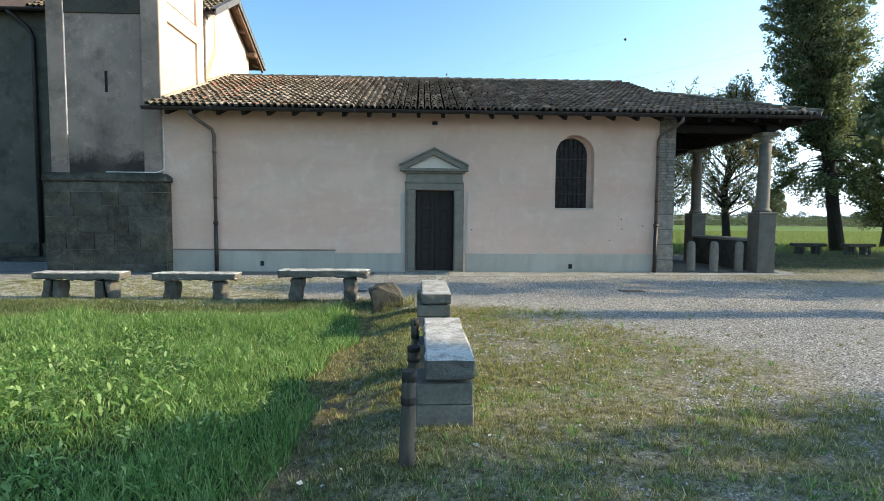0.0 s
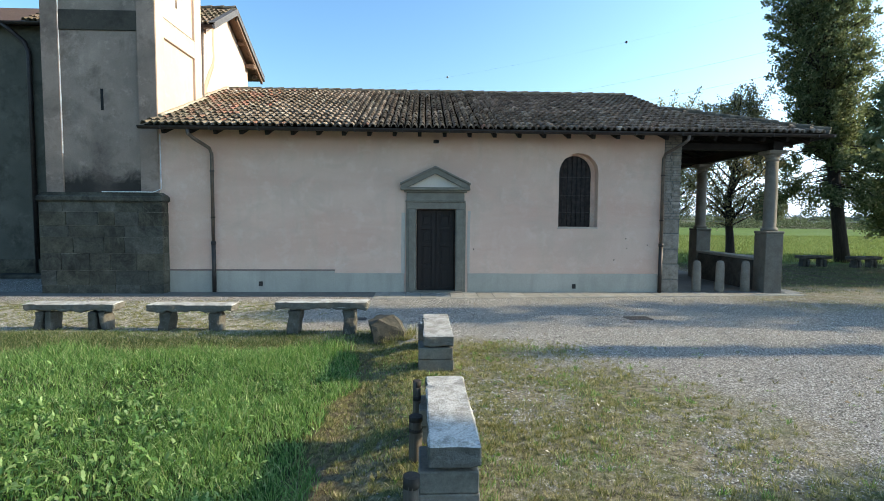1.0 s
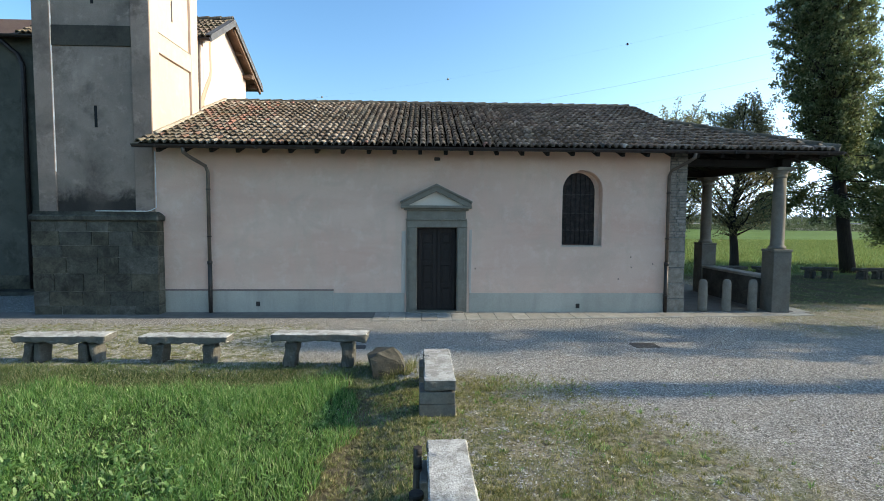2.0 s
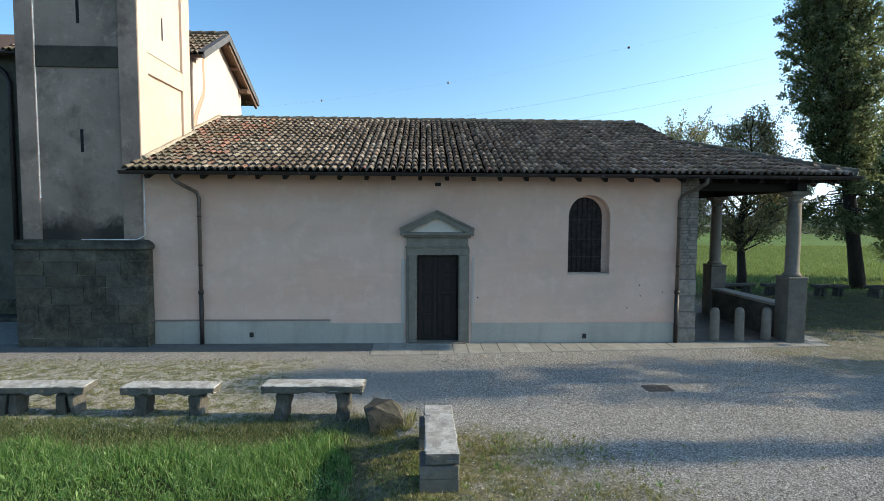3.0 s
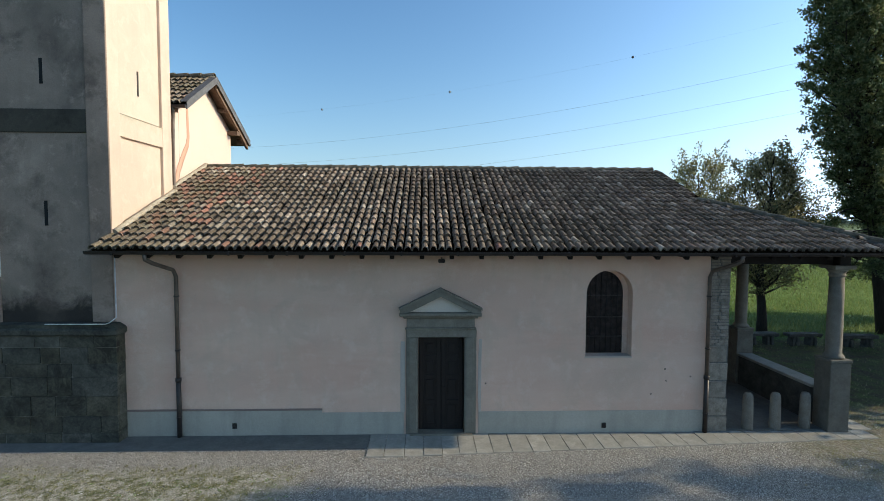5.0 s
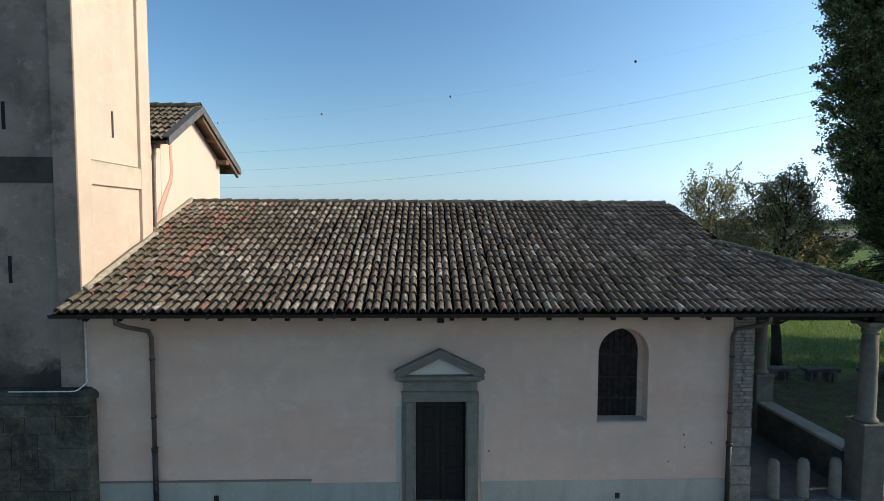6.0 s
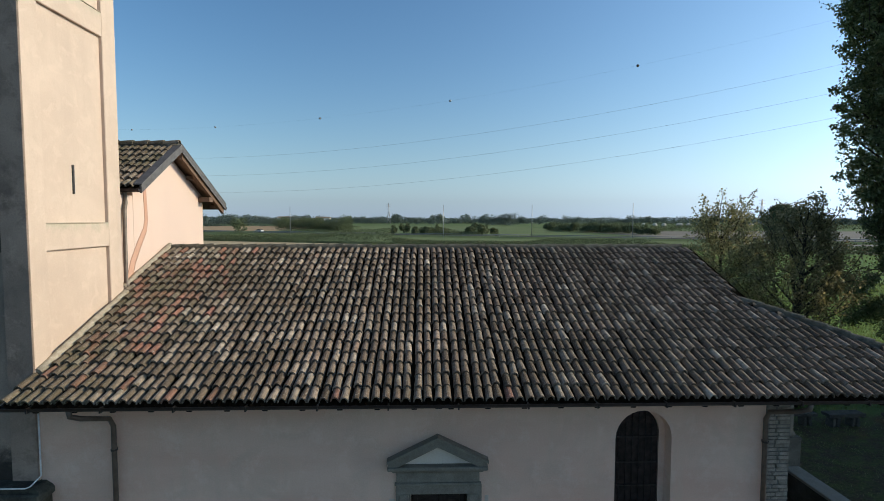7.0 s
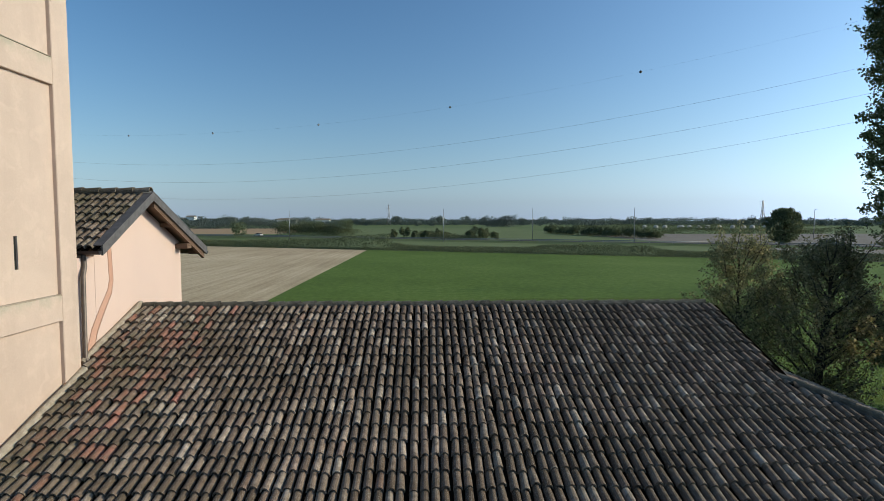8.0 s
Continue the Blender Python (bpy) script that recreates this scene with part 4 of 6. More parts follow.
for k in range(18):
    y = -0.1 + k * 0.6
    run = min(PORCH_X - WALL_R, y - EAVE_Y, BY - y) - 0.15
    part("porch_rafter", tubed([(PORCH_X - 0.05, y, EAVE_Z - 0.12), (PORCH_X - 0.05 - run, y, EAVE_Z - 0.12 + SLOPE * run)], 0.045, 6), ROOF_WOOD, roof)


def half_gutter(pts, r=0.075):
    bm = bmesh.new()
    a, b = Vector(pts[0]), Vector(pts[1])
    d = (b - a).normalized()
    side = Vector((d.y, -d.x, 0))
    rings = []
    for p in (a, b):
        ring = []
        for rr in (r, r - 0.008):
            ring += [bm.verts.new(p + side * rr * math.cos(math.pi * k / 8) * -1 + Vector((0, 0, -rr * math.sin(math.pi * k / 8)))) for k in range(9)]
        rings.append(ring)
    for k in range(8):
        bm.faces.new((rings[0][k], rings[0][k + 1], rings[1][k + 1], rings[1][k]))
        bm.faces.new((rings[0][9 + k + 1], rings[0][9 + k], rings[1][9 + k], rings[1][9 + k + 1]))
    for q in (0, 8):
        bm.faces.new((rings[0][q], rings[0][9 + q], rings[1][9 + q], rings[1][q]))
    for ring in rings:
        bm.faces.new(ring[:9])
    bmesh.ops.recalc_face_normals(bm, faces=bm.faces)
    return bm


gut = part("gutter", half_gutter([(-6.93, EAVE_Y - 0.055, EAVE_Z + 0.01), (PORCH_X + 0.06, EAVE_Y - 0.055, EAVE_Z + 0.01)]), GUTTER, church, "dark metal half-round gutter")
part("gutter_end", half_gutter([(PORCH_X + 0.06, EAVE_Y - 0.1, EAVE_Z + 0.01), (PORCH_X + 0.06, BY, EAVE_Z + 0.01)]), GUTTER, gut)
x = -6.4
while x < 9.7:
    part("gutter_bracket", boxed(x - 0.012, x + 0.012, EAVE_Y - 0.135, EAVE_Y + 0.02, EAVE_Z - 0.072, EAVE_Z + 0.012), GUTTER, gut)
    x += 1.13


def downpipe(x, out_x, name="downpipe"):
    p = part(name, tubed([(out_x, EAVE_Y - 0.05, EAVE_Z - 0.05), (out_x, EAVE_Y - 0.03, EAVE_Z - 0.16), (out_x + (x - out_x) * 0.25, EAVE_Y + 0.12, EAVE_Z - 0.25),
                          (x - (x - out_x) * 0.12, -0.13, EAVE_Z - 0.42), (x, -0.085, EAVE_Z - 0.56), (x, -0.085, 1.25)], 0.043, 12), PIPE, church, "brown painted metal downpipe")
    part("pipe_foot", tubed([(x, -0.085, 1.28), (x, -0.085, 0.02)], 0.05, 12), PIPE_LOW, p, "darker cast iron foot")
    part("pipe_collar", tubed([(x, -0.085, 1.22), (x, -0.085, 1.3)], 0.062, 12), PIPE_LOW, p)
    for z in (3.05, 1.9, 0.45):
        part("pipe_clip", tubed([(x, -0.085, z - 0.015), (x, -0.085, z + 0.015)], 0.056, 12), PIPE_LOW, p)
        part("pipe_clip", boxed(x - 0.012, x + 0.012, -0.05, 0.0, z - 0.012, z + 0.012), PIPE_LOW, p)


downpipe(-5.505, -5.8)
downpipe(5.915, 6.22)
# flood lamp under the eaves over the door
lamp = part("eaves_lamp", boxed(0.0, 0.14, -0.3, -0.18, 3.78, 3.86, 0.015), IRON, church, "small dark lamp under the eaves")
part("lamp_arm", tubed([(0.07, -0.2, 3.83), (0.07, 0.01, 3.87)], 0.012), IRON, lamp)
part("lamp_glass", boxed(0.015, 0.125, -0.304, -0.299, 3.79, 3.85), GLASS, lamp)

# ---- porch ----
porch = thing("porch", (8.8, 4.9, 0), "open porch of stone columns on tall plinths", "porch")
CX = 8.9
for y in (0.1, 3.5, 6.4, 9.7):
    pl = part("plinth", boxed(CX - 0.235, CX + 0.235, y - 0.24, y + 0.24, 0.0, 1.57, 0.012), PORCH_STONE, porch, "tall grey stone plinth")
    part("plinth_cap", boxed(CX - 0.25, CX + 0.25, y - 0.255, y + 0.255, 1.571, 1.64, 0.015), PORCH_STONE, pl)
    col = part("column", turned([(0.2, 0.0), (0.21, 0.03), (0.2, 0.06), (0.17, 0.09), (0.158, 0.12), (0.158, 0.6), (0.151, 1.3), (0.142, 1.82)], (CX, y, 1.641)), COLUMN_STONE, porch, "round pale stone column")
    part("capital", turned([(0.144, 1.821), (0.165, 1.85), (0.165, 1.88), (0.15, 1.89), (0.17, 1.94), (0.22, 2.0)], (CX, y, 1.641)), COLUMN_STONE, col)
    part("abacus", boxed(CX - 0.24, CX + 0.24, y - 0.24, y + 0.24, 3.642, 3.73, 0.012), COLUMN_STONE, col)
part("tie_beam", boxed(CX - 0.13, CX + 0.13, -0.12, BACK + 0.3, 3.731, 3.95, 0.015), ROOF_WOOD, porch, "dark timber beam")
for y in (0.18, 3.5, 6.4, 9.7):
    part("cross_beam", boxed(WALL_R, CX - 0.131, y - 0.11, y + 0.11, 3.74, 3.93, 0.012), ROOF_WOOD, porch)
for a, b in ((0.425, 3.255), (6.645, 9.455)):
    w = part("low_wall", roughen(boxed(CX - 0.19, CX + 0.17, a, b, 0.0, 0.84, 0.02), 0.015, 5, 3), LOWWALL, porch, "low rubble wall with a pale coping")
    part("coping", roughen(boxed(CX - 0.22, CX + 0.2, a, b, 0.842, 0.92, 0.015), 0.008, 5, 2), SLAB_STONE, w)
part("porch_floor", boxed(WALL_R + 0.002, 9.35, 0.0, BACK, 0.0, 0.03, 0.008), CONCRETE, porch, "worn porch paving")

boll = thing("bollard", (6.99, 0.1, 0), "short round-topped pale stone bollard", "bollard", "bollards in the porch opening")
part("shaft", turned([(0.112, 0.0), (0.116, 0.1), (0.107, 0.68), (0.1, 0.77), (0.075, 0.83), (0.03, 0.85)], (6.99, 0.1, 0), 20), COLUMN_STONE, boll)
copy_thing(boll, pose(7.62, 0.1, 0, 0, 0.6, 50))
copy_thing(boll, pose(8.32, 0.12, 0, 0.5, 0, 120))

# ---- bell tower ----
TX0, TX1, TY0, TY1, TTOP = -9.56, -6.82, -0.05, 2.63, 18.0
tower = thing("bell_tower", (-8.1, 1.3, 0), "tall square bell tower of weathered plaster on a dark stone base", "tower")
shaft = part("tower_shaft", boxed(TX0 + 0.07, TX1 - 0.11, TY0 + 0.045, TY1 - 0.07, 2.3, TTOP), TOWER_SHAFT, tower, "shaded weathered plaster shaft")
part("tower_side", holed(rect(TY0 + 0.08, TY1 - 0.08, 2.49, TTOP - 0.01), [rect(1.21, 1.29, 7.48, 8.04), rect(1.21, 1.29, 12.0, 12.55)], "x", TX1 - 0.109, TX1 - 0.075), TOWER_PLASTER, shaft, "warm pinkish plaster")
part("slit_back", boxed(TX1 - 0.1095, TX1 - 0.106, 1.18, 1.32, 7.4, 12.8), DARK, shaft)
PIL = 0.42
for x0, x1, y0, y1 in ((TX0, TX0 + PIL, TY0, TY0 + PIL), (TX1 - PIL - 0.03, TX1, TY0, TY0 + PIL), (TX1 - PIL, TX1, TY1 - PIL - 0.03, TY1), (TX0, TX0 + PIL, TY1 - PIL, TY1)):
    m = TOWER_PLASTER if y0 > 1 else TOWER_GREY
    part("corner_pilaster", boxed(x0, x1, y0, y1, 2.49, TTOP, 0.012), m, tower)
# sun-facing side of the grey pilaster takes the lighter plaster as its lit colour
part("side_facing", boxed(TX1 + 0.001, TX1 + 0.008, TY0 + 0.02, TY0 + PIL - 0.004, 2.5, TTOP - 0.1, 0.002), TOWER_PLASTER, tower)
# white sheet that paints the sunlight on the pilaster's inner reveal
part("lit_reveal_strip", boxed(TX0 + PIL + 0.0005, TX0 + PIL + 0.006, TY0 + 0.003, TY0 + 0.0445, 3.45, TTOP - 0.2, 0.001), WHITE_PAINT, tower, "white strip painted as the sunlit reveal")
for z0, z1 in ((6.44, 6.92), (10.75, 11.23), (15.1, 15.58)):
    part("band", boxed(TX0 + PIL + 0.009, TX1 - PIL - 0.031, TY0 + 0.012, TY0 + 0.2, z0, z1, 0.01), TOWER_BAND, tower, "blackened horizontal band")
    part("side_band", boxed(TX1 - 0.2, TX1 - 0.004, TY0 + PIL + 0.001, TY1 - PIL - 0.031, z0, z1, 0.01), SIDE_BAND, tower)
    part("band_ledge", roughen(boxed(TX1 - 0.1, TX1 + 0.006, TY0 + PIL + 0.01, TY1 - PIL - 0.04, z1 + 0.001, z1 + 0.018, 0.004), 0.004, 5, 3), LEDGE_GREEN, tower)
for z in (4.52, 7.43, 12.0):
    part("slit", boxed(-8.2, -8.13, TY0 + 0.041, TY0 + 0.05, z, z + 0.52), DARK, tower, "narrow dark slit")
part("tower_cornice", boxed(TX0 - 0.2, TX1 + 0.2, TY0 - 0.2, TY1 + 0.2, TTOP + 0.001, TTOP + 0.25, 0.04), TOWER_PLASTER, tower)
bm = bmesh.new()
apex = bm.verts.new(((TX0 + TX1) / 2, (TY0 + TY1) / 2, TTOP + 1.9))
cs = [bm.verts.new(p) for p in ((TX0 - 0.3, TY0 - 0.3, TTOP + 0.26), (TX1 + 0.3, TY0 - 0.3, TTOP + 0.26), (TX1 + 0.3, TY1 + 0.3, TTOP + 0.26), (TX0 - 0.3, TY1 + 0.3, TTOP + 0.26))]
bm.faces.new(cs[::-1])
for i in range(4):
    bm.faces.new((cs[i], cs[(i + 1) % 4], apex))
part("tower_roof", bm, TILE_J, tower)
# stone base in courses with a ledge
BX0, BX1, BY0 = -9.58, -6.63, -0.33
base = part("tower_base", boxed(BX0 + 0.02, BX1 - 0.02, BY0 + 0.025, TY1, 0.0, 2.26), BASE_MORTAR, tower, "dark stone block base")
part("ledge", boxed(BX0 - 0.03, BX1 + 0.04, BY0 - 0.05, TY1, 2.262, 2.41, 0.03), BASE_STONE, tower, "mossy stone ledge")
part("ledge_slope", prism([(BX0, 2.411), (BX1 + 0.02, 2.411), (BX1 - 0.1, 2.49), (BX0 + 0.05, 2.49)], "y", BY0 + 0.02, TY1), BASE_STONE, tower)
rng = random.Random(5)
blocks = [as_mesh(roughen(boxed(-0.5, 0.5, 0, 1, 0, 1, 0.03), 0.011, 2.5 + k), "stone_block", BASE_STONE) for k in range(5)]
z = 0.0
for h in (0.22, 0.36, 0.42, 0.4, 0.28, 0.34, 0.24):
    x = BX0
    while x < BX1 - 0.02:
        w = rng.uniform(0.3, 0.85)
        if BX1 - x - w < 0.3:
            w = BX1 - x
        piece("stone_block", rng.choice(blocks), base, Matrix.LocRotScale((x + w / 2, BY0 + rng.uniform(0, 0.014), z + 0.003), None, (w - rng.uniform(0.008, 0.02), 0.06, h - rng.uniform(0.007, 0.018))))
        x += w
    y = BY0 + 0.06
    while y < -0.001:
        w = -0.0 - y
        piece("stone_block", rng.choice(blocks), base, Matrix.LocRotScale((BX1 - rng.uniform(0, 0.008), y + w / 2, z + 0.004), Euler((0, 0, math.pi / 2)), (w - 0.012, 0.06, h - 0.01)))
        y += w
    z += h
cable = part("conduit", tubed([(-8.05, BY0 + 0.0, 2.505), (-6.84, BY0 + 0.0, 2.505), (-6.77, BY0 + 0.02, 2.53), (-6.76, -0.075, 2.6), (-6.76, -0.075, 3.95)], 0.012, 6), WHITE_CABLE, tower, "thin white conduit")

# ---- nave behind the tower ----
nave = thing("nave", (-14, 5.2, 0), "taller plastered nave with a clay tile gable roof", "church")
NX, NF, NB, AY, AZ = -7.0, 3.42, 7.18, 5.1, 8.86
FE_Y, FE_Z, RE_Y, RE_Z, VX = 3.1, 7.68, 8.0, 7.38, -6.64
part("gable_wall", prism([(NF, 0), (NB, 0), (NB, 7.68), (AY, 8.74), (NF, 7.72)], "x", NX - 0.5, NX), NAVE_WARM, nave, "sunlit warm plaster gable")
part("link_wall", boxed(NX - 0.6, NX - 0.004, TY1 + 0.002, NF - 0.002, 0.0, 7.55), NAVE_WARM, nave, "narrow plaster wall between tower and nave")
# flat reddish brown strip, wider and bent towards its foot
bm = tubed([(NX, 3.93, 8.2), (NX, 3.94, 7.6), (NX, 3.97, 7.0), (NX, 3.9, 6.75), (NX, 3.62, 6.4), (NX, 3.34, 6.0), (NX, 3.18, 5.6), (NX, 3.12, 5.3)], [0.075, 0.075, 0.08, 0.09, 0.1, 0.11, 0.12, 0.12], 8)
for v in bm.verts:
    v.co.x = NX + 0.002 + max(0.0, v.co.x - NX) * 0.05
part("brown_strip", bm, plaster("brown_wall_strip", (0.47, 0.27, 0.19), (0.55, 0.36, 0.27), 0.2), nave, "reddish brown strip down the plaster")
part("front_wall", boxed(-30, NX - 0.501, NF, NF + 0.5, 0.0, 7.7), NAVE_GREY, nave, "shaded grey-green plaster wall")
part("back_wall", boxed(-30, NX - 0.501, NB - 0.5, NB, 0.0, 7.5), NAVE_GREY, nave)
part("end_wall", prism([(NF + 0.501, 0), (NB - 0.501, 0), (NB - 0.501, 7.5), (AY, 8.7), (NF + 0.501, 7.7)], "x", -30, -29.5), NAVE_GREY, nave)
part("foot", roughen(boxed(-30, TX0 + 0.0, NF - 0.14, NF - 0.001, 0.0, 0.55, 0.02), 0.01, 3), BASE_STONE, nave, "rough dark stone plinth")
part("foot_step", boxed(-30, TX0 - 0.06, NF - 0.7, NF - 0.142, 0.0, 0.12, 0.02), BASE_STONE, nave)
nroof = part("roof", bmesh.new(), ROOF_WOOD, nave, "steep roof of mottled clay tiles")
bm = bmesh.new()
slab(bm, [(-30, FE_Y, FE_Z), (VX, FE_Y, FE_Z), (VX, AY, AZ), (-30, AY, AZ)], 0.06)
slab(bm, [(-30, AY, AZ), (VX, AY, AZ), (VX, RE_Y, RE_Z), (-30, RE_Y, RE_Z)], 0.06)
bmesh.ops.recalc_face_normals(bm, faces=bm.faces)
part("roof_boarding", bm, NAVE_WOOD, nroof, "brown roof boards")
for (y0, z0), (y1, z1) in (((FE_Y - 0.02, FE_Z), (AY, AZ)), ((AY, AZ), (RE_Y + 0.02, RE_Z))):
    part("verge_flashing", prism([(y0, z0 + 0.1), (y1, z1 + 0.1), (y1, z1 - 0.09), (y0, z0 - 0.09)], "x", VX + 0.001, VX + 0.035), LEAD, nroof, "grey metal verge flashing")
    part("verge_cover", prism([(y0, z0 + 0.128), (y1, z1 + 0.128), (y1, z1 + 0.102), (y0, z0 + 0.102)], "x", VX - 0.16, VX + 0.04), LEAD, nroof)
part("purlin", boxed(NX + 0.001, VX - 0.02, RE_Y - 0.35, RE_Y - 0.12, RE_Z + 0.02 - 0.08, RE_Z + 0.1 - 0.02, 0.01), NAVE_WOOD, nroof)
part("purlin", boxed(NX + 0.001, VX - 0.02, NB - 0.3, NB - 0.05, 7.52, 7.66, 0.01), NAVE_WOOD, nroof)
part("purlin", boxed(NX + 0.001, VX - 0.02, 6.1, 6.25, 8.12, 8.24, 0.01), NAVE_WOOD, nroof)
part("verge_rafter", prism([(AY + 0.1, AZ - 0.12), (RE_Y - 0.05, RE_Z - 0.065), (RE_Y - 0.05, RE_Z - 0.2), (AY + 0.1, AZ - 0.25)], "x", VX - 0.1, VX - 0.02), NAVE_WOOD, nroof)
part("gutter", half_gutter([(-30, FE_Y - 0.06, FE_Z + 0.01), (VX + 0.02, FE_Y - 0.06, FE_Z + 0.01)], 0.08), GUTTER, nave)
part("gutter", half_gutter([(VX + 0.02, RE_Y + 0.06, RE_Z + 0.01), (-30, RE_Y + 0.06, RE_Z + 0.01)], 0.08), GUTTER, nave)
part("downpipe", tubed([(-6.98, FE_Y - 0.05, FE_Z - 0.04), (-6.95, FE_Y - 0.06, FE_Z - 0.3), (-6.92, 2.93, 7.2), (-6.92, 2.9, 5.55), (-6.8, 2.86, 5.4)], 0.045, 10), PIPE, nave, "brown downpipe")
part("downpipe", tubed([(-12.85, FE_Y - 0.05, FE_Z - 0.04), (-12.7, FE_Y + 0.05, FE_Z - 0.2), (-12.42, NF - 0.1, FE_Z - 0.5), (-12.3, NF - 0.1, FE_Z - 0.8), (-12.3, NF - 0.1, 0.1)], 0.07, 10), GUTTER, nave, "dark downpipe")
# mortar fillet where the hall roof meets the tower and nave
bm = tubed([(TX1 + 0.04, y, roof_z(y) + 0.09) for y in (0.0, 0.35, 0.7, 1.05, 1.4, 1.75, 2.1, 2.4, 2.63)], 0.075, 8)
part("fillet", roughen(bm, 0.02, 6), RIDGE_MORTAR, church, "pale mortar fillet")
bm = tubed([(NX + 0.06, y, roof_z(y) + 0.1) for y in (2.8, 3.1, 3.4, 3.7, 4.0, 4.3, 4.6, 5.0)], 0.07, 8)
part("fillet", roughen(bm, 0.02, 6), RIDGE_MORTAR, church, "pale mortar fillet")

# ---- paving along the wall ----
rng = random.Random(21)
pav = tagged(part("pavement", boxed(-12.5, -1.45, -0.72, -0.02, -0.05, 0.012, 0.006), CONCRETE, None), "worn grey paving strip along the church wall", "pavement", kind="structure")
slabs = [as_mesh(roughen(boxed(-0.5, 0.5, -0.5, 0.5, -0.05, 0.0, 0.012), 0.004, 3 + k), "paving_slab", SLAB_STONE) for k in range(4)]
x = -1.44
while x < 9.5:
    w = rng.uniform(0.34, 0.42)
    y0 = -1.08 + max(0.0, x + 1.0) * 0.062
    cuts = [y0, -0.0]
    for a, b in zip(cuts, cuts[1:]):
        piece("paving_slab", rng.choice(slabs), pav, Matrix.LocRotScale((x + w / 2, (a + b) / 2 - 0.02, 0.018 + rng.uniform(-0.004, 0.004)), Euler((rng.uniform(-0.006, 0.006), rng.uniform(-0.006, 0.006), rng.uniform(-0.01, 0.01))), (w - 0.008, b - a - 0.008, 1)))
    x += w
for k in range(5):
    piece("paving_slab", slabs[k % 4], pav, Matrix.LocRotScale((9.45 + 0.12 * k * 0, 0.3 + k * 0.62, 0.016), None, (0.7, 0.6, 1)))


# ---- benches ----
def slab_bm(l, w, t, seed, big=False):
    """A split granite slab: fairly flat on top, chipped along its edges, ragged underneath."""
    bm = boxed(-l / 2, l / 2, -w / 2, w / 2, 0, t, 0.012)
    bmesh.ops.subdivide_edges(bm, edges=[e for e in bm.edges if e.calc_length() > 0.8], cuts=35, use_grid_fill=True)
    bmesh.ops.subdivide_edges(bm, edges=[e for e in bm.edges if 0.07 < e.calc_length() and abs((e.verts[0].co - e.verts[1].co).x) < 0.01], cuts=4, use_grid_fill=True)
    off = Vector((seed * 3.7, seed, 0))
    k = 0.85 if big else 1.35
    for v in bm.verts:
        p = v.co + off
        low = noise.noise(p * 4.5) + 0.6 * noise.noise(p * 13) + 0.35 * noise.noise(p * 31)
        chip = max(0.0, noise.noise(p * 7 + Vector((5, 1, 2))) + 0.5 * noise.noise(p * 24) - 0.15)
        edge = abs(v.co.y) > w / 2 - 0.02 or abs(v.co.x) > l / 2 - 0.02
        side = -1 if v.co.y < 0 else 1
        if v.co.z < t * 0.4:
            v.co.z += (0.02 + 0.035 * low) * k
        elif v.co.z < t - 0.004 and edge:
            v.co.y += side * 0.012 * low * k
        elif edge:
            v.co.z -= 0.028 * chip * k
            v.co.y -= side * 0.02 * chip * k
        else:
            v.co.z += 0.002 * low
        if abs(v.co.x) > l / 2 - 0.02:
            v.co.x += (0.018 * low - 0.02 * chip) * k
    return bm


def bench(x, y, turn, length, width, label, seed, block=False, dim_slab=False):
    th = thing("stone_bench", (x, y, 0), label, "bench", "stone benches")
    m = Matrix.Translation((x, y, 0)) @ Matrix.Rotation(radians(turn), 4, "Z")
    top = {4: 0.54, 6: 0.48}.get(seed, 0.46)
    thick = 0.155 if block else 0.148
    s = slab_bm(length, width, thick, seed, block)
    bmesh.ops.transform(s, matrix=m @ Matrix.Translation((0, 0, top - thick)), verts=s.verts)
    part("seat_slab", s, BENCH_LEG if dim_slab else BENCH_STONE, th, "rough granite seat slab")
    for sx in (-1, 1):
        c = sx * (length / 2 - 0.31)
        if block:
            c = sx * (length / 2 - 0.2)
            for z0, z1, d in ((-0.03, 0.152, 0.004), (0.156, 0.304, 0.0)):
                bm = roughen(boxed(c - 0.19, c + 0.19, -width / 2 + 0.012 - d, width / 2 + 0.06 + d, z0, z1, 0.008), 0.004, 5, 2)
                bmesh.ops.transform(bm, matrix=m, verts=bm.verts)
                part("support_block", bm, BENCH_BLOCK, th, "weathered concrete block")
        else:
            for k, (a, b) in enumerate(((-0.13, -0.005), (0.005, 0.12)) if seed % 2 else ((-0.1, 0.1),)):
                bm = boxed(c + a, c + b, -width / 2 + 0.05, width / 2 - 0.05, -0.02, top - 0.143, 0.02)
                for v in bm.verts:          # legs spread a little towards the foot
                    v.co.x += (c * 0.06 + (0.03 if k else -0.03)) * (1 - v.co.z / top)
                roughen(bm, 0.03, 5 + seed, 3)
                bmesh.ops.transform(bm, matrix=m, verts=bm.verts)
                part("leg", bm, BENCH_LEG, th, "rough stone leg")
    return th


bench(-6.14, -4.33, 0.5, 1.46, 0.36, "low bench of rough granite slab on stone legs", 1)
bench(-4.13, -4.41, -1.5, 1.42, 0.33, "low bench of rough granite slab on stone legs", 2)
bench(-1.9, -4.61, -0.8, 1.5, 0.34, "low bench of rough granite slab on thick stone legs", 4)
bench(-0.042, -9.27, 90.3, 1.46, 0.345, "granite bench on stacked blocks beside wooden posts", 6, True)
bench(-0.052, -6.11, 90.6, 1.47, 0.385, "granite bench on stacked blocks", 8, True)
# benches under the trees: the dark slab colour stands in for tree shade
bench(12.5, 8.0, 2, 1.3, 0.4, "stone bench beside the young tree, darkened for tree shade", 9, dim_slab=True)
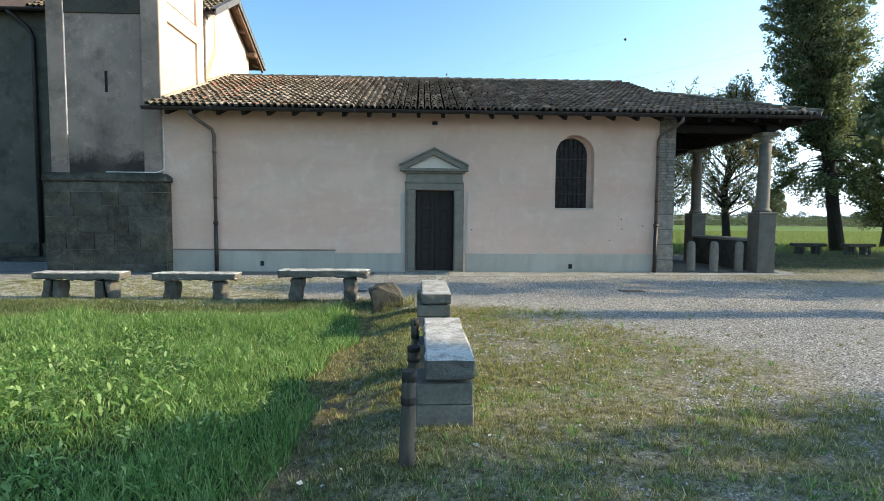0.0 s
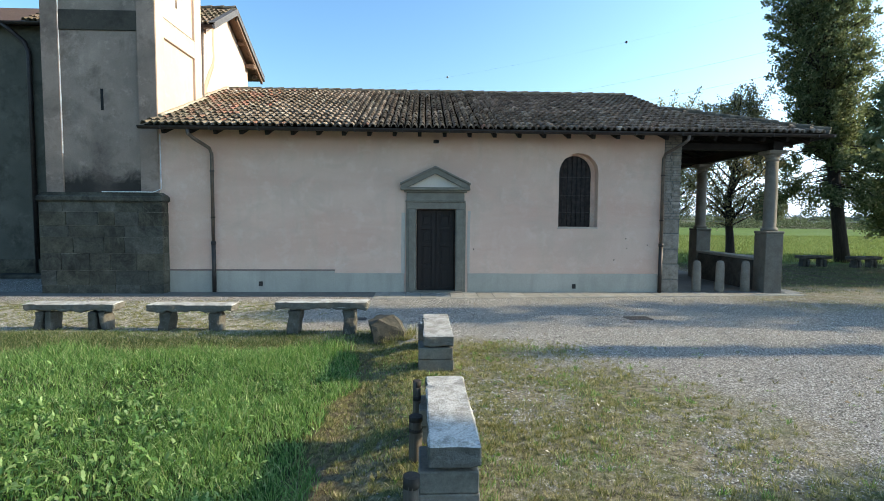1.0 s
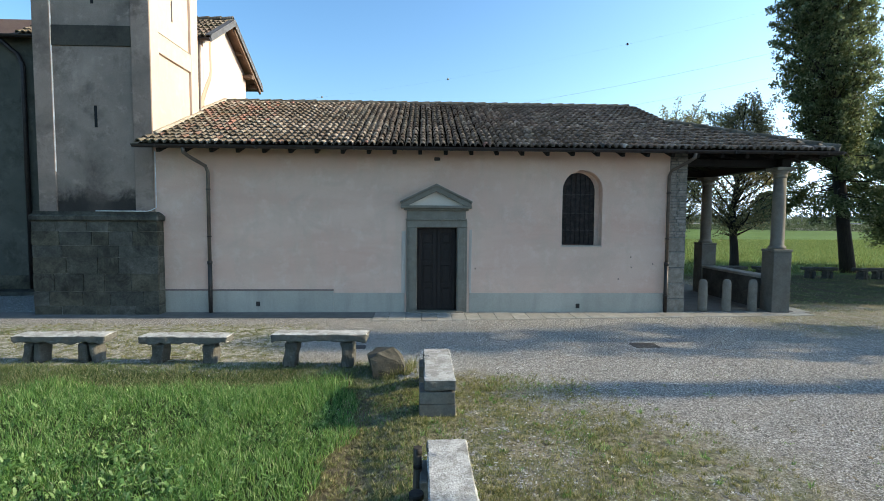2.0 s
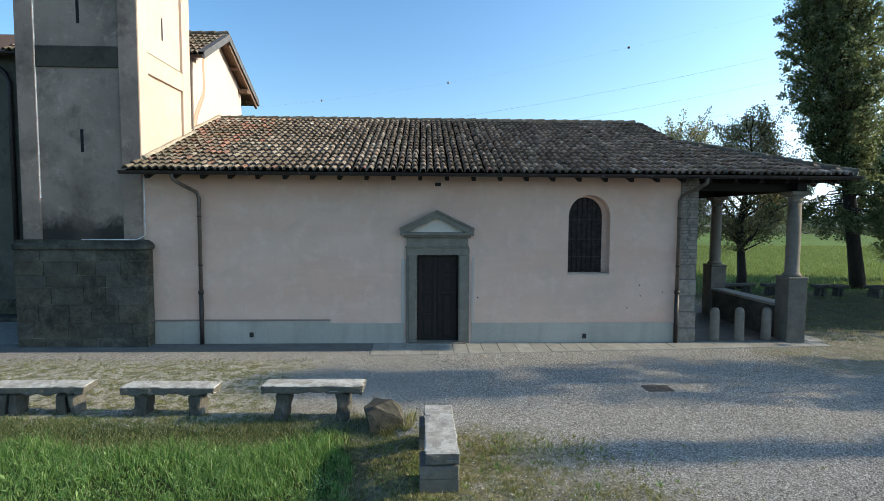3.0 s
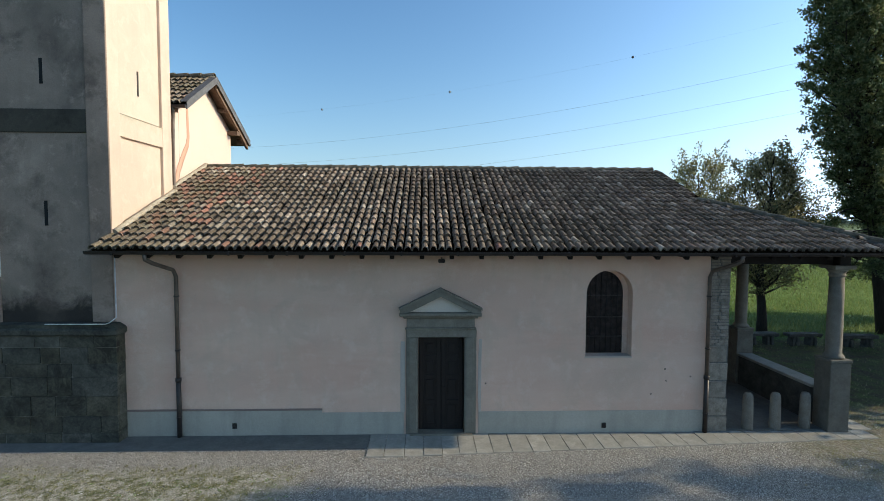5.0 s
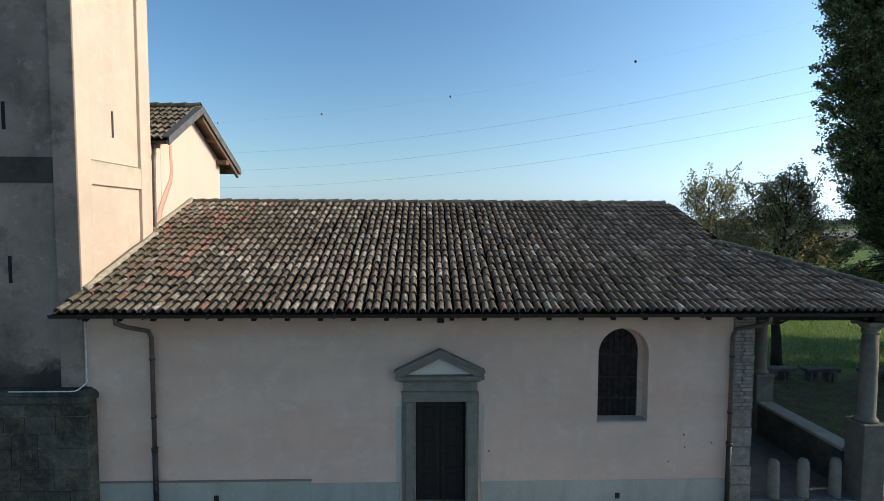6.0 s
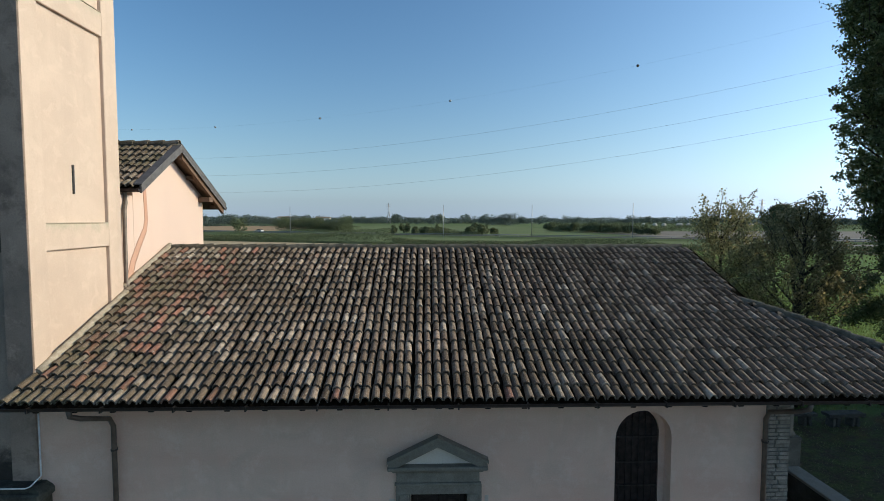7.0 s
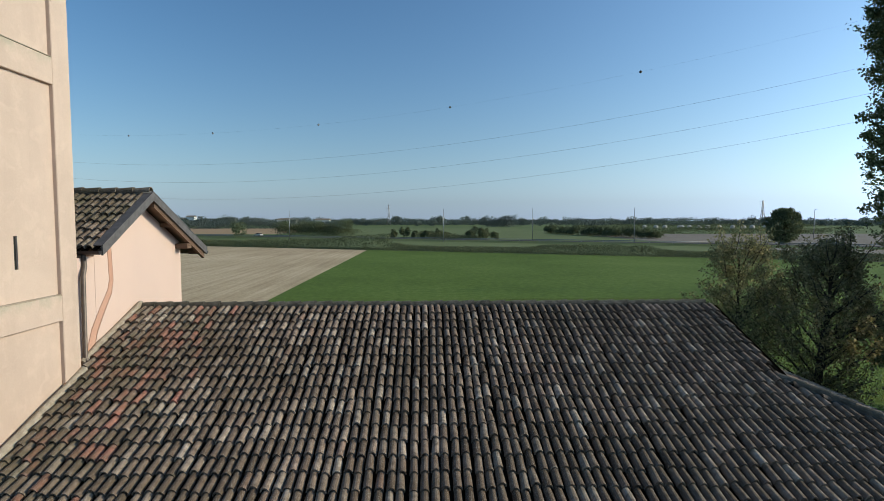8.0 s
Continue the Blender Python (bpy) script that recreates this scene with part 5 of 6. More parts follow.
bench(14.1, 7.9, 3, 1.3, 0.4, "stone bench in the shade of trees, its slab darkened for it", 3, dim_slab=True)
bench(16.0, 7.6, -4, 1.3, 0.4, "stone bench beside a poplar trunk, darkened for tree shade", 5, dim_slab=True)
bench(17.9, 7.3, 5, 1.3, 0.4, "stone bench beside a poplar trunk, darkened for tree shade", 7, dim_slab=True)

rock = thing("stone_block", (-0.88, -4.85, 0), "rough brown broken stone block beside a bench", "stone")
bm = bmesh.new()
for p in ((-1.0, -5.06, -0.16), (-0.95, -4.62, -0.16), (-0.57, -4.98, -0.14), (-0.52, -4.66, -0.14), (-1.14, -4.9, 0.26), (-1.08, -5.02, 0.2), (-0.95, -4.98, 0.29), (-1.02, -4.68, 0.3), (-0.72, -4.85, 0.35), (-0.58, -4.72, 0.2), (-0.55, -4.98, 0.1)):
    bm.verts.new(p)
bmesh.ops.convex_hull(bm, input=bm.verts)
bmesh.ops.subdivide_edges(bm, edges=bm.edges[:], cuts=4, use_grid_fill=True)
part("block", roughen(bm, 0.022, 9), stone("brown_rubble", (0.06, 0.055, 0.043), (0.14, 0.126, 0.095), 5, 0.0, 0.7, 0.6), rock)


def post(x, y, h, r, lean, label):
    th = thing("wooden_post", (x, y, 0), label, "post", "wooden posts beside the bench")
    bm = bmesh.new()
    tube(bm, [(x + lean * h * k / 6 + 0.004 * math.sin(k * 2.1), y + 0.004 * math.cos(k * 1.7), -0.05 + (h + 0.05) * k / 6) for k in range(7)], [r * (1.05 - 0.02 * k) for k in range(7)], 12)
    part("stake", roughen(bm, 0.006, 14), POST_WOOD, th)
    for a, b in ((0.66, 0.74), (0.9, 1.01)):
        part("post_band", tubed([(x + lean * h * a, y, h * a), (x + lean * h * b, y, h * b)], r * 1.02, 12), POST_BAND, th, "dark band round the post")


post(-0.32, -10.54, 0.56, 0.045, 0.03, "short weathered wooden post with a dark band")
post(-0.3, -9.2, 0.36, 0.055, 0.0, "stout weathered wooden post beside a bench")
post(-0.3, -8.75, 0.5, 0.036, 0.01, "thin weathered wooden post beside a bench")

# drain grates in the gravel
DUSTY_IRON = metal_paint("dusty_iron", (0.06, 0.058, 0.056), 0.85, 0.2)
for x, y, l in ((3.95, -3.4, "dark iron manhole cover set in gravel"), (-1.5, -3.47, "small dark iron drain grate set in gravel")):
    big = x > 0
    g = thing("drain_grate", (x, y, 0), l, "drain")
    w, d = (0.25, 0.18) if big else (0.19, 0.12)
    part("grate_frame", boxed(x - w, x + w, y - d, y + d, -0.03, 0.006, 0.004), DUSTY_IRON, g)
    for k in range(9):
        part("bar", boxed(x - w + 0.03 + k * (2 * w - 0.06) / 9, x - w + 0.045 + k * (2 * w - 0.06) / 9, y - d + 0.02, y + d - 0.02, 0.004, 0.009), DUSTY_IRON, g)


# ---- trees ----
def patchy(x, y, scale, seed):
    """A soft repeating-free patch value between 0 and 1 at each place."""
    rs = np.random.RandomState(seed)
    out = np.zeros_like(x)
    for k in range(9):
        a = rs.uniform(0, 2 * np.pi)
        s = scale * rs.uniform(0.5, 2.2)
        out += np.sin((x * np.cos(a) + y * np.sin(a)) * s + rs.uniform(0, 6))
    return 1 / (1 + np.exp(-out * 0.9))


def leaves(points, sizes, rs, aspect=0.75):
    """One small quad a point, each turned its own way."""
    n = len(points)
    a = rs.normal(size=(n, 3))
    a[:, 2] -= 0.25
    a /= np.linalg.norm(a, axis=1)[:, None]
    b = np.cross(a, rs.normal(size=(n, 3)))
    b /= np.linalg.norm(b, axis=1)[:, None]
    s = sizes[:, None]
    v = np.empty((n, 4, 3))
    v[:, 0], v[:, 1], v[:, 2], v[:, 3] = points, points + a * s * 0.55 + b * s * 0.5 * aspect, points + a * s * 1.1, points + a * s * 0.55 - b * s * 0.5 * aspect
    return v.reshape(-1, 3), np.arange(n * 4).reshape(n, 4)


def quads(name, v, f, material):
    me = bpy.data.meshes.new(name)
    me.vertices.add(len(v))
    me.vertices.foreach_set("co", np.asarray(v, dtype=np.float32).ravel())
    k = f.shape[1]
    me.loops.add(f.size)
    me.loops.foreach_set("vertex_index", f.astype(np.int32).ravel())
    me.polygons.add(len(f))
    me.polygons.foreach_set("loop_start", np.arange(0, f.size, k, dtype=np.int32))
    me.update(calc_edges=True)
    me.materials.append(material)
    return me


def tree(at, h, spread, low, clumps, n, size, material, trunk, label, seed, lean=(0, 0), shape=0.5, kind_name="tree", group="", fill=0.5, sprigs=0, skirt=None, shoots=0, crook=0.12):
    """A tapered trunk with limbs and a crown of single leaves in uneven clumps. low: where the crown begins; shape: height share of its widest part."""
    rs = np.random.RandomState(seed)
    x, y = at
    th = thing(kind_name, (x, y, 0), label, "tree", group)
    bm = bmesh.new()
    spine = [Vector((x + lean[0] * t + crook * math.sin((3 + 40 * (crook - 0.12)) * t + seed) * (t if crook < 0.13 else min(1.0, 3 * t)), y + lean[1] * t + 0.1 * math.cos(2.3 * t + seed) * t, h * 0.93 * t)) for t in np.linspace(0, 1, 12)]
    rad = [trunk * (1.15 if i == 0 else 1.0) * (1 - 0.92 * i / 11) ** 0.85 + 0.008 for i in range(12)]
    tube(bm, spine, rad, 10)
    roughen(bm, trunk * 0.12, 3.0)
    centres, radii = [], []
    limbs = bmesh.new()
    for i in range(clumps):
        t = rs.uniform(0, 1) ** 0.9
        z = low + (h - low) * t
        u = t / shape if t < shape else (1 - t) / (1 - shape)
        r = spread * (0.28 + 0.72 * max(0.0, u) ** 0.6) * rs.uniform(0.35, 1.12)
        ang = rs.uniform(0, 2 * math.pi)
        k = min(1.0, z / (h * 0.93)) * 11
        s = spine[int(min(k, 10))].lerp(spine[int(min(k, 10)) + 1], min(k, 10) % 1)
        c = Vector((s.x + r * math.cos(ang), s.y + r * math.sin(ang), z + rs.uniform(-0.3, 0.3)))
        start_k = max(min(k, 0.85 * low / (h * 0.93) * 11), 1.0, k - 11 * (0.3 * r + 0.25) / (h * 0.93) * 1.7)
        b = spine[int(min(start_k, 10))].lerp(spine[int(min(start_k, 10)) + 1], min(start_k, 10) % 1)
        mid = b.lerp(c, 0.5) + Vector((rs.uniform(-0.2, 0.2), rs.uniform(-0.2, 0.2), rs.uniform(-0.1, 0.25)))
        r0 = min(rad[int(min(start_k, 10))] * 0.4, 0.022 + 0.02 * r)
        if r0 > 0.01:
            tube(limbs, [b, mid, c], [r0, r0 * 0.6, 0.008], 5)
        centres += [c, mid.lerp(c, 0.55)]
        k = min(1.0, (90.0 / clumps) ** 0.4)
        radii += [rs.uniform(0.35, 0.75) * (0.5 + 0.13 * spread) * k, 0.35 * k]
    if skirt:       # sparse drooping branches below the crown: count, heights, reach
        for i in range(skirt[0]):
            z = rs.uniform(skirt[1], skirt[2])
            ang, r = rs.uniform(0, 2 * math.pi), skirt[3] * rs.uniform(0.45, 1.0)
            k = min(10.0, (z + 0.9) / (h * 0.93) * 11)
            b = spine[int(k)].lerp(spine[int(k) + 1], k % 1)
            c = Vector((b.x + r * math.cos(ang), b.y + r * math.sin(ang), z))
            mid = b.lerp(c, 0.55) + Vector((0, 0, 0.35))
            tube(limbs, [b, mid, c], [0.04, 0.022, 0.006], 5)
            centres += [c, mid.lerp(c, 0.5)]
            radii += [rs.uniform(0.3, 0.6), 0.3]
    cs, rr = np.array([tuple(c) for c in centres]), np.array(radii)
    pick = rs.choice(len(cs), n, p=rr ** 1.5 / (rr ** 1.5).sum())
    d = rs.normal(size=(n, 3))
    d /= np.linalg.norm(d, axis=1)[:, None]
    pts = cs[pick] + d * (rr[pick] * rs.uniform(0, 1, n) ** 0.45)[:, None] * np.array([1, 1, 0.85])
    # looser leaves that fill the envelope between the clumps
    m = int(n * fill)
    t = rs.uniform(0, 1, m) ** 0.9
    u = np.where(t < shape, t / shape, (1 - t) / (1 - shape))
    rad_t = spread * (0.25 + 0.75 * np.maximum(u, 0) ** 0.6) * (0.82 + 0.3 * patchy(t * 14, t * 0 + seed, 1.0, seed))
    ang = rs.uniform(0, 2 * np.pi, m)
    q = rad_t * rs.uniform(0, 1, m) ** 0.42 * (0.8 + 0.4 * patchy(ang * 2.2, t * 9, 1.0, seed + 2))
    k = np.clip((low + (h - low) * t) / (h * 0.93), 0, 1)
    sx = np.interp(k, np.linspace(0, 1, 12), [s.x for s in spine])
    sy = np.interp(k, np.linspace(0, 1, 12), [s.y for s in spine])
    loose = np.column_stack([sx + q * np.cos(ang), sy + q * np.sin(ang), low + (h - low) * t])
    loose = loose[rs.uniform(size=m) < 0.25 + 0.75 * patchy(loose[:, 0] * 1.7 + loose[:, 2] * 0.6, loose[:, 1] * 1.7 + loose[:, 2] * 0.9, 1.0, seed + 5)]
    pts = np.concatenate([pts, loose])
    if sprigs:
        # leafy twigs that stand out of the crown
        t = rs.uniform(0, 1, sprigs) ** 0.85
        u = np.where(t < shape, t / shape, (1 - t) / (1 - shape))
        ang = rs.uniform(0, 2 * np.pi, sprigs)
        lobe = patchy(ang * 1.6, t * (h - low) * 0.9, 1.0, seed + 11)
        q = spread * (0.22 + 0.72 * np.maximum(u, 0) ** 0.6) * rs.uniform(0.4, 1.0, sprigs) * (0.6 + 0.5 * lobe)
        k = np.clip((low + (h - low) * t) / (h * 0.93), 0, 1)
        foot = np.column_stack([np.interp(k, np.linspace(0, 1, 12), [s.x for s in spine]) + q * np.cos(ang), np.interp(k, np.linspace(0, 1, 12), [s.y for s in spine]) + q * np.sin(ang), low + (h - low) * t * 0.97])
        way = np.column_stack([np.cos(ang) * 0.55, np.sin(ang) * 0.55, rs.uniform(0.35, 1.1, sprigs)]) + rs.normal(size=(sprigs, 3)) * 0.2
        way *= (rs.uniform(0.35, 0.95, sprigs) * (0.6 + 0.8 * lobe) / np.linalg.norm(way, axis=1))[:, None]
        for a, b in zip(foot, way):
            tube(limbs, [a, a + b * 0.5 + rs.normal(size=3) * 0.03, a + b], [0.011, 0.008, 0.004], 3, False)
        s = rs.uniform(0.05, 1.05, (sprigs, 34, 1))
        tw = foot[:, None] + way[:, None] * s + rs.normal(size=(sprigs, 34, 3)) * (0.05 + 0.09 * (1 - s))
        pts = np.concatenate([pts, tw.reshape(-1, 3)])
    for i in range(shoots):
        # long leafy leaders that break the crown's outline
        t = rs.uniform(0.25, 0.9) if i > 3 else 0.93
        u = t / shape if t < shape else (1 - t) / (1 - shape)
        ang, q = rs.uniform(0, 2 * math.pi), spread * (0.2 + 0.6 * max(0.0, u) ** 0.6) * rs.uniform(0.5, 0.95)
        s = spine[min(11, int(t * 11))]
        a = np.array([s.x + q * math.cos(ang), s.y + q * math.sin(ang), low + (h - low) * t])
        b = np.array([math.cos(ang) * rs.uniform(0.2, 0.9), math.sin(ang) * rs.uniform(0.2, 0.9), rs.uniform(0.3, 1.1)]) * rs.uniform(0.8, 1.5) if i > 3 else np.array([rs.uniform(-0.25, 0.25), rs.uniform(-0.25, 0.25), rs.uniform(0.7, 1.3)])
        tube(limbs, [a, a + b * 0.5 + rs.normal(size=3) * 0.06, a + b], [0.018, 0.012, 0.004], 4, False)
        w = rs.uniform(0, 1.05, (110, 1)) ** 0.8
        pts = np.concatenate([pts, a + b * w + rs.normal(size=(110, 3)) * (0.04 + 0.17 * (1.05 - w))])
    n = len(pts)
    v, f = leaves(pts, size * rs.uniform(0.6, 1.3, n), rs)
    part("trunk", bm, BARK, th, "dark furrowed trunk")
    part("branching", limbs, BARK, th)
    part("crown", bmesh_free(quads("crown", v, f, material)), material, th, "dense small leaves with gaps of sky")
    return th


def bmesh_free(me):
    bm = bmesh.new()
    bm.from_mesh(me)
    bpy.data.meshes.remove(me)
    return bm


tree((19.1, 9.8), 20.0, 1.95, 4.6, 620, 100000, 0.1, LEAF_POPLAR, 0.28, "tall dark poplar with drooping low branches beside stone benches", 4, (-2.6, 0.2), 0.32, "poplar", fill=0.5, sprigs=1300, skirt=(30, 2.3, 4.6, 2.7))
tree((13.75, 9.75), 7.4, 2.2, 1.9, 64, 5800, 0.085, LEAF_OLIVE, 0.19, "young tree with a crooked trunk standing behind the porch", 9, (0.35, 0.55), 0.36, fill=0.2, sprigs=360, shoots=44, crook=0.19)
tree((12.35, 12.5), 7.35, 1.9, 1.7, 60, 5000, 0.085, LEAF_YOUNG, 0.11, "slender young tree with yellowing leaves at the field edge", 12, (-0.05, 0.1), 0.36, fill=0.15, sprigs=260, shoots=34)
tree((24.4, 12.8), 9.4, 3.0, 1.3, 170, 22000, 0.12, LEAF_POPLAR, 0.36, "tall poplar in a row", 22, (0.3, 0.2), 0.4, "poplar", fill=0.3, sprigs=500)
tree((23.0, -3.2), 11.2, 1.7, 2.2, 60, 4200, 0.2, LEAF_POPLAR, 0.28, "thin poplar beside the yard", 31, (0.2, 0.1), 0.45, "poplar")
tree((23.6, -5.95), 9.3, 0.35, 2.0, 40, 2600, 0.13, LEAF_POPLAR, 0.12, "slim young poplar beside the yard", 33, (0.1, 0.0), 0.45, "poplar")
tree((19.6, 3.5), 9.2, 3.3, 0.8, 120, 14000, 0.26, LEAF_POPLAR, 0.3, "leafy tree beside the yard", 35, (0.2, 0.1), 0.45)
tree((25.0, 7.9), 7.5, 3.0, 1.5, 90, 9000, 0.24, LEAF_POPLAR, 0.3, "leafy tree beside the yard", 39, (0.2, 0.1), 0.45)
tree((20.0, -13.35), 17.0, 3.8, 1.2, 220, 32000, 0.26, LEAF_POPLAR, 0.33, "tall poplar beside the yard", 37, (0.2, 0.1), 0.45, "poplar")
tree((122, 165), 12.0, 6.0, 0.8, 130, 11000, 0.5, LEAF_HEDGE, 0.35, "round leafy tree standing by the road", 43, (0, 0), 0.45, fill=0.9)


def blades(name, n, area, height, width, material, label, category, seed, keep=None, bend=0.5, rise=None, short=False):
    """Upright tapered blades in a stretch of ground."""
    rs = np.random.RandomState(seed)
    x, y = rs.uniform(area[0], area[1], n), rs.uniform(area[2], area[3], n)
    if keep is not None:
        k = keep(x, y, rs)
        x, y = x[k], y[k]
    n = len(x)
    h = height * rs.uniform(0.45, 1.25, n) * (1.0 if rise is None else rise(x, y))
    a = rs.uniform(0, 2 * np.pi, n)
    dx, dy = np.cos(a), np.sin(a)
    lean = rs.uniform(0.05, bend, n) * h
    b = rs.uniform(0, 2 * np.pi, n)
    lx, ly = np.cos(b) * lean, np.sin(b) * lean
    w = width * rs.uniform(0.6, 1.4, n)
    rungs = ((0.0, 1.0), (1.0, 0.3)) if short else ((0.0, 1.0), (0.55, 0.85), (1.0, 0.12))
    v = np.empty((n, 2 * len(rungs), 3))
    for i, (t, ww) in enumerate(rungs):
        for s, q in ((-1, 0), (1, 1)):
            v[:, 2 * i + q] = np.stack([x + lx * t ** 2 + s * dx * w * ww / 2, y + ly * t ** 2 + s * dy * w * ww / 2, h * t - 0.01 + sink(x, y)], 1)
    base = np.arange(n)[:, None] * 2 * len(rungs)
    f = np.concatenate([base + 2 * i + np.array([0, 1, 3, 2]) for i in range(len(rungs) - 1)])
    return stuff(name, quads(name, v.reshape(-1, 3), f, material), label, category)


def lawn_edge(x, y):
    return x < -1.18 - 0.12 * np.sin(y * 2.1) - 0.06 * np.sin(y * 5.7 + 1)


blades("tall_grass", 200000, (-11.0, -1.0, -13.6, -5.15), 0.085, 0.0075, GRASS, "lush uncut green grass beside the benches", "grass", 5,
       lambda x, y, r: lawn_edge(x, y) & (y < -5.25 + 0.12 * np.sin(x * 3)) & (r.uniform(size=len(x)) < 0.45 + 0.55 * patchy(x, y, 1.6, 3)), 1.15,
       lambda x, y: (0.6 + 0.8 * patchy(x, y, 2.4, 63)) * (1 + 1.0 * np.exp(-((y + 5.3) / 0.75) ** 2)))


def broad_leaves(name, n, area, size, material, label, seed, dens, spread=0.05, tall=0.13):
    rs = np.random.RandomState(seed)
    x, y = rs.uniform(area[0], area[1], n), rs.uniform(area[2], area[3], n)
    k = rs.uniform(size=n) < dens(x, y)
    x, y = x[k], y[k]
    pts, sz = [], []
    for px, py in zip(x, y):
        c = rs.randint(7, 15)
        o = rs.normal(size=(c, 2)) * spread
        pts += [(px + o[i, 0], py + o[i, 1], rs.uniform(0.02, tall) + float(sink(px, py))) for i in range(c)]
        sz += list(size * rs.uniform(0.5, 1.3, c))
    pts, sz = np.array(pts), np.array(sz)
    n = len(pts)
    a = rs.normal(size=(n, 3))
    a[:, 2] = np.abs(a[:, 2]) * 0.9 + 0.1
    a /= np.linalg.norm(a, axis=1)[:, None]
    b = np.cross(a, np.array([0, 0, 1.0]) + rs.normal(size=(n, 3)) * 0.3)
    b /= np.linalg.norm(b, axis=1)[:, None]
    up = np.cross(b, a)
    s = sz[:, None]
    # toothed outline, drooping tip
    rim = ((0, 0.03, 0), (0.22, 0.16, 0.06), (0.36, 0.1, 0.07), (0.55, 0.26, 0.06), (0.68, 0.14, 0.05), (0.9, 0.2, 0.0), (1.2, 0, -0.16))
    rim = rim + tuple((t, -w, q) for t, w, q in rim[-2::-1])
    v = np.empty((n, len(rim), 3))
    for i, (t, w, q) in enumerate(rim):
        v[:, i] = pts + a * s * t + b * s * w * rs.uniform(0.8, 1.2, (n, 1)) + up * s * q
    f = np.arange(n)[:, None] * len(rim) + np.arange(len(rim))[None]
    return stuff(name, quads(name, v.reshape(-1, 3), f, material), label, "weeds")


def weed_beds(x, y):
    """Where the weeds grow thick: a broad bed and two small clumps."""
    beds = ((-4.6, -8.9, 1.0, 0.9, 1.0), (-2.65, -8.4, 0.4, 0.35, 0.9), (-3.4, -7.6, 0.5, 0.3, 0.5), (-6.4, -8.2, 1.2, 0.8, 0.7), (-4.1, -10.0, 1.3, 0.9, 0.8), (-3.0, -9.4, 0.9, 0.5, 0.4))
    return 0.02 + sum(w * np.exp(-((x - a) / s) ** 2 - ((y - b) / q) ** 2) for a, b, s, q, w in beds) * (0.3 + 0.7 * patchy(x, y, 3.0, 5))


broad_leaves("broad_weeds", 6000, (-8.5, -1.6, -12.8, -5.8), 0.058, WEED, "pale broad-leaved weeds among the grass", 8, weed_beds)
broad_leaves("small_weeds", 5000, (-9.5, -1.3, -12.8, -5.4), 0.03, WEED, "small round-leaved weeds among the grass", 28, lambda x, y: patchy(x, y, 2.2, 71) * (0.35 + 0.65 * patchy(x, y, 6.0, 72)), 0.06, 0.1)
broad_leaves("yard_weeds", 2600, (-9.0, 4.5, -12.5, -1.6), 0.022, WEED, "low weeds growing through the gravel", 29, lambda x, y: np.where((x < -2.5) & (y > -5.2), 0.7, np.where((x > -0.5) & (y < -5.3), 0.25, 0.0)) * patchy(x, y, 2.5, 73), 0.03, 0.02)


def right_lawn(x, y, r):
    ok = ((x < -1.0) & (y > -5.4) & (y < -4.2)) | (x > -1.15) & (x < 6.2) & (y < -5.1) | ((x < -2.6) & (y > -4.3) & (y < -1.4)) | ((x > 7.5) & (y > -2.6) & (y < -1.0))
    strip = (x < -0.4) & (y < -5.1)
    fade = np.where(y < -5.1, np.clip((4.1 + 1.7 * np.clip((-9.2 - y) / 1.4, 0, 1) - 2.3 * np.clip((y + 8.2) / 2.8, 0, 1) + 0.5 * np.sin(y * 0.9) - x) / 2.0, 0, 1) ** 1.3 * np.clip((-5.0 - y) / 0.6, 0, 1), 0.75)
    ok = ok & (r.uniform(size=len(x)) < np.where(x > -1.15, fade, 1.0))
    return ok & (r.uniform(size=len(x)) < np.maximum(patchy(x, y, 2.6, 9), np.where(y < -9.6, 0.12, 0.0)) * np.where(strip, 0.7, 1.0) * (0.2 + 0.8 * patchy(x, y, 7.0, 33) ** 1.2))


blades("tall_grass", 60000, (-26, -1.0, -24, -5.15), 0.11, 0.014, GRASS, "lush uncut green grass of the open field", "grass", 25,
       lambda x, y, r: lawn_edge(x, y) & ((x < -10.9) | (y < -13.5)), 0.7, short=True)
blades("edge_grass", 120000, (-9.5, -0.7, -5.45, -4.5), 0.055, 0.007, EDGE_GRASS, "short half-green grass along the benches", "grass", 26,
       lambda x, y, r: r.uniform(size=len(x)) < np.clip((-4.5 - y) / 0.3, 0, 1) * (0.3 + 0.7 * patchy(x, y, 4.0, 64)), 1.2, short=True)
blades("worn_grass", 120000, (-9.5, 10.5, -5.4, -1.0), 0.04, 0.006, DRY_GRASS, "short dry yellowing grass in patches on gravel", "grass", 6, right_lawn, 1.2, short=True)
blades("worn_lawn", 400000, (-1.2, 5.6, -13.0, -5.0), 0.036, 0.0042, DRY_GRASS, "short dry yellowing grass beside the benches", "grass", 16, right_lawn, 1.2, short=True)
blades("clover_tufts", 90000, (-1.2, 4.0, -13.0, -5.0), 0.05, 0.007, GRASS, "small green tufts in the worn lawn", "grass", 17, lambda x, y, r: right_lawn(x, y, r) & (patchy(x, y, 3.4, 21) > 0.72), 0.9, short=True)
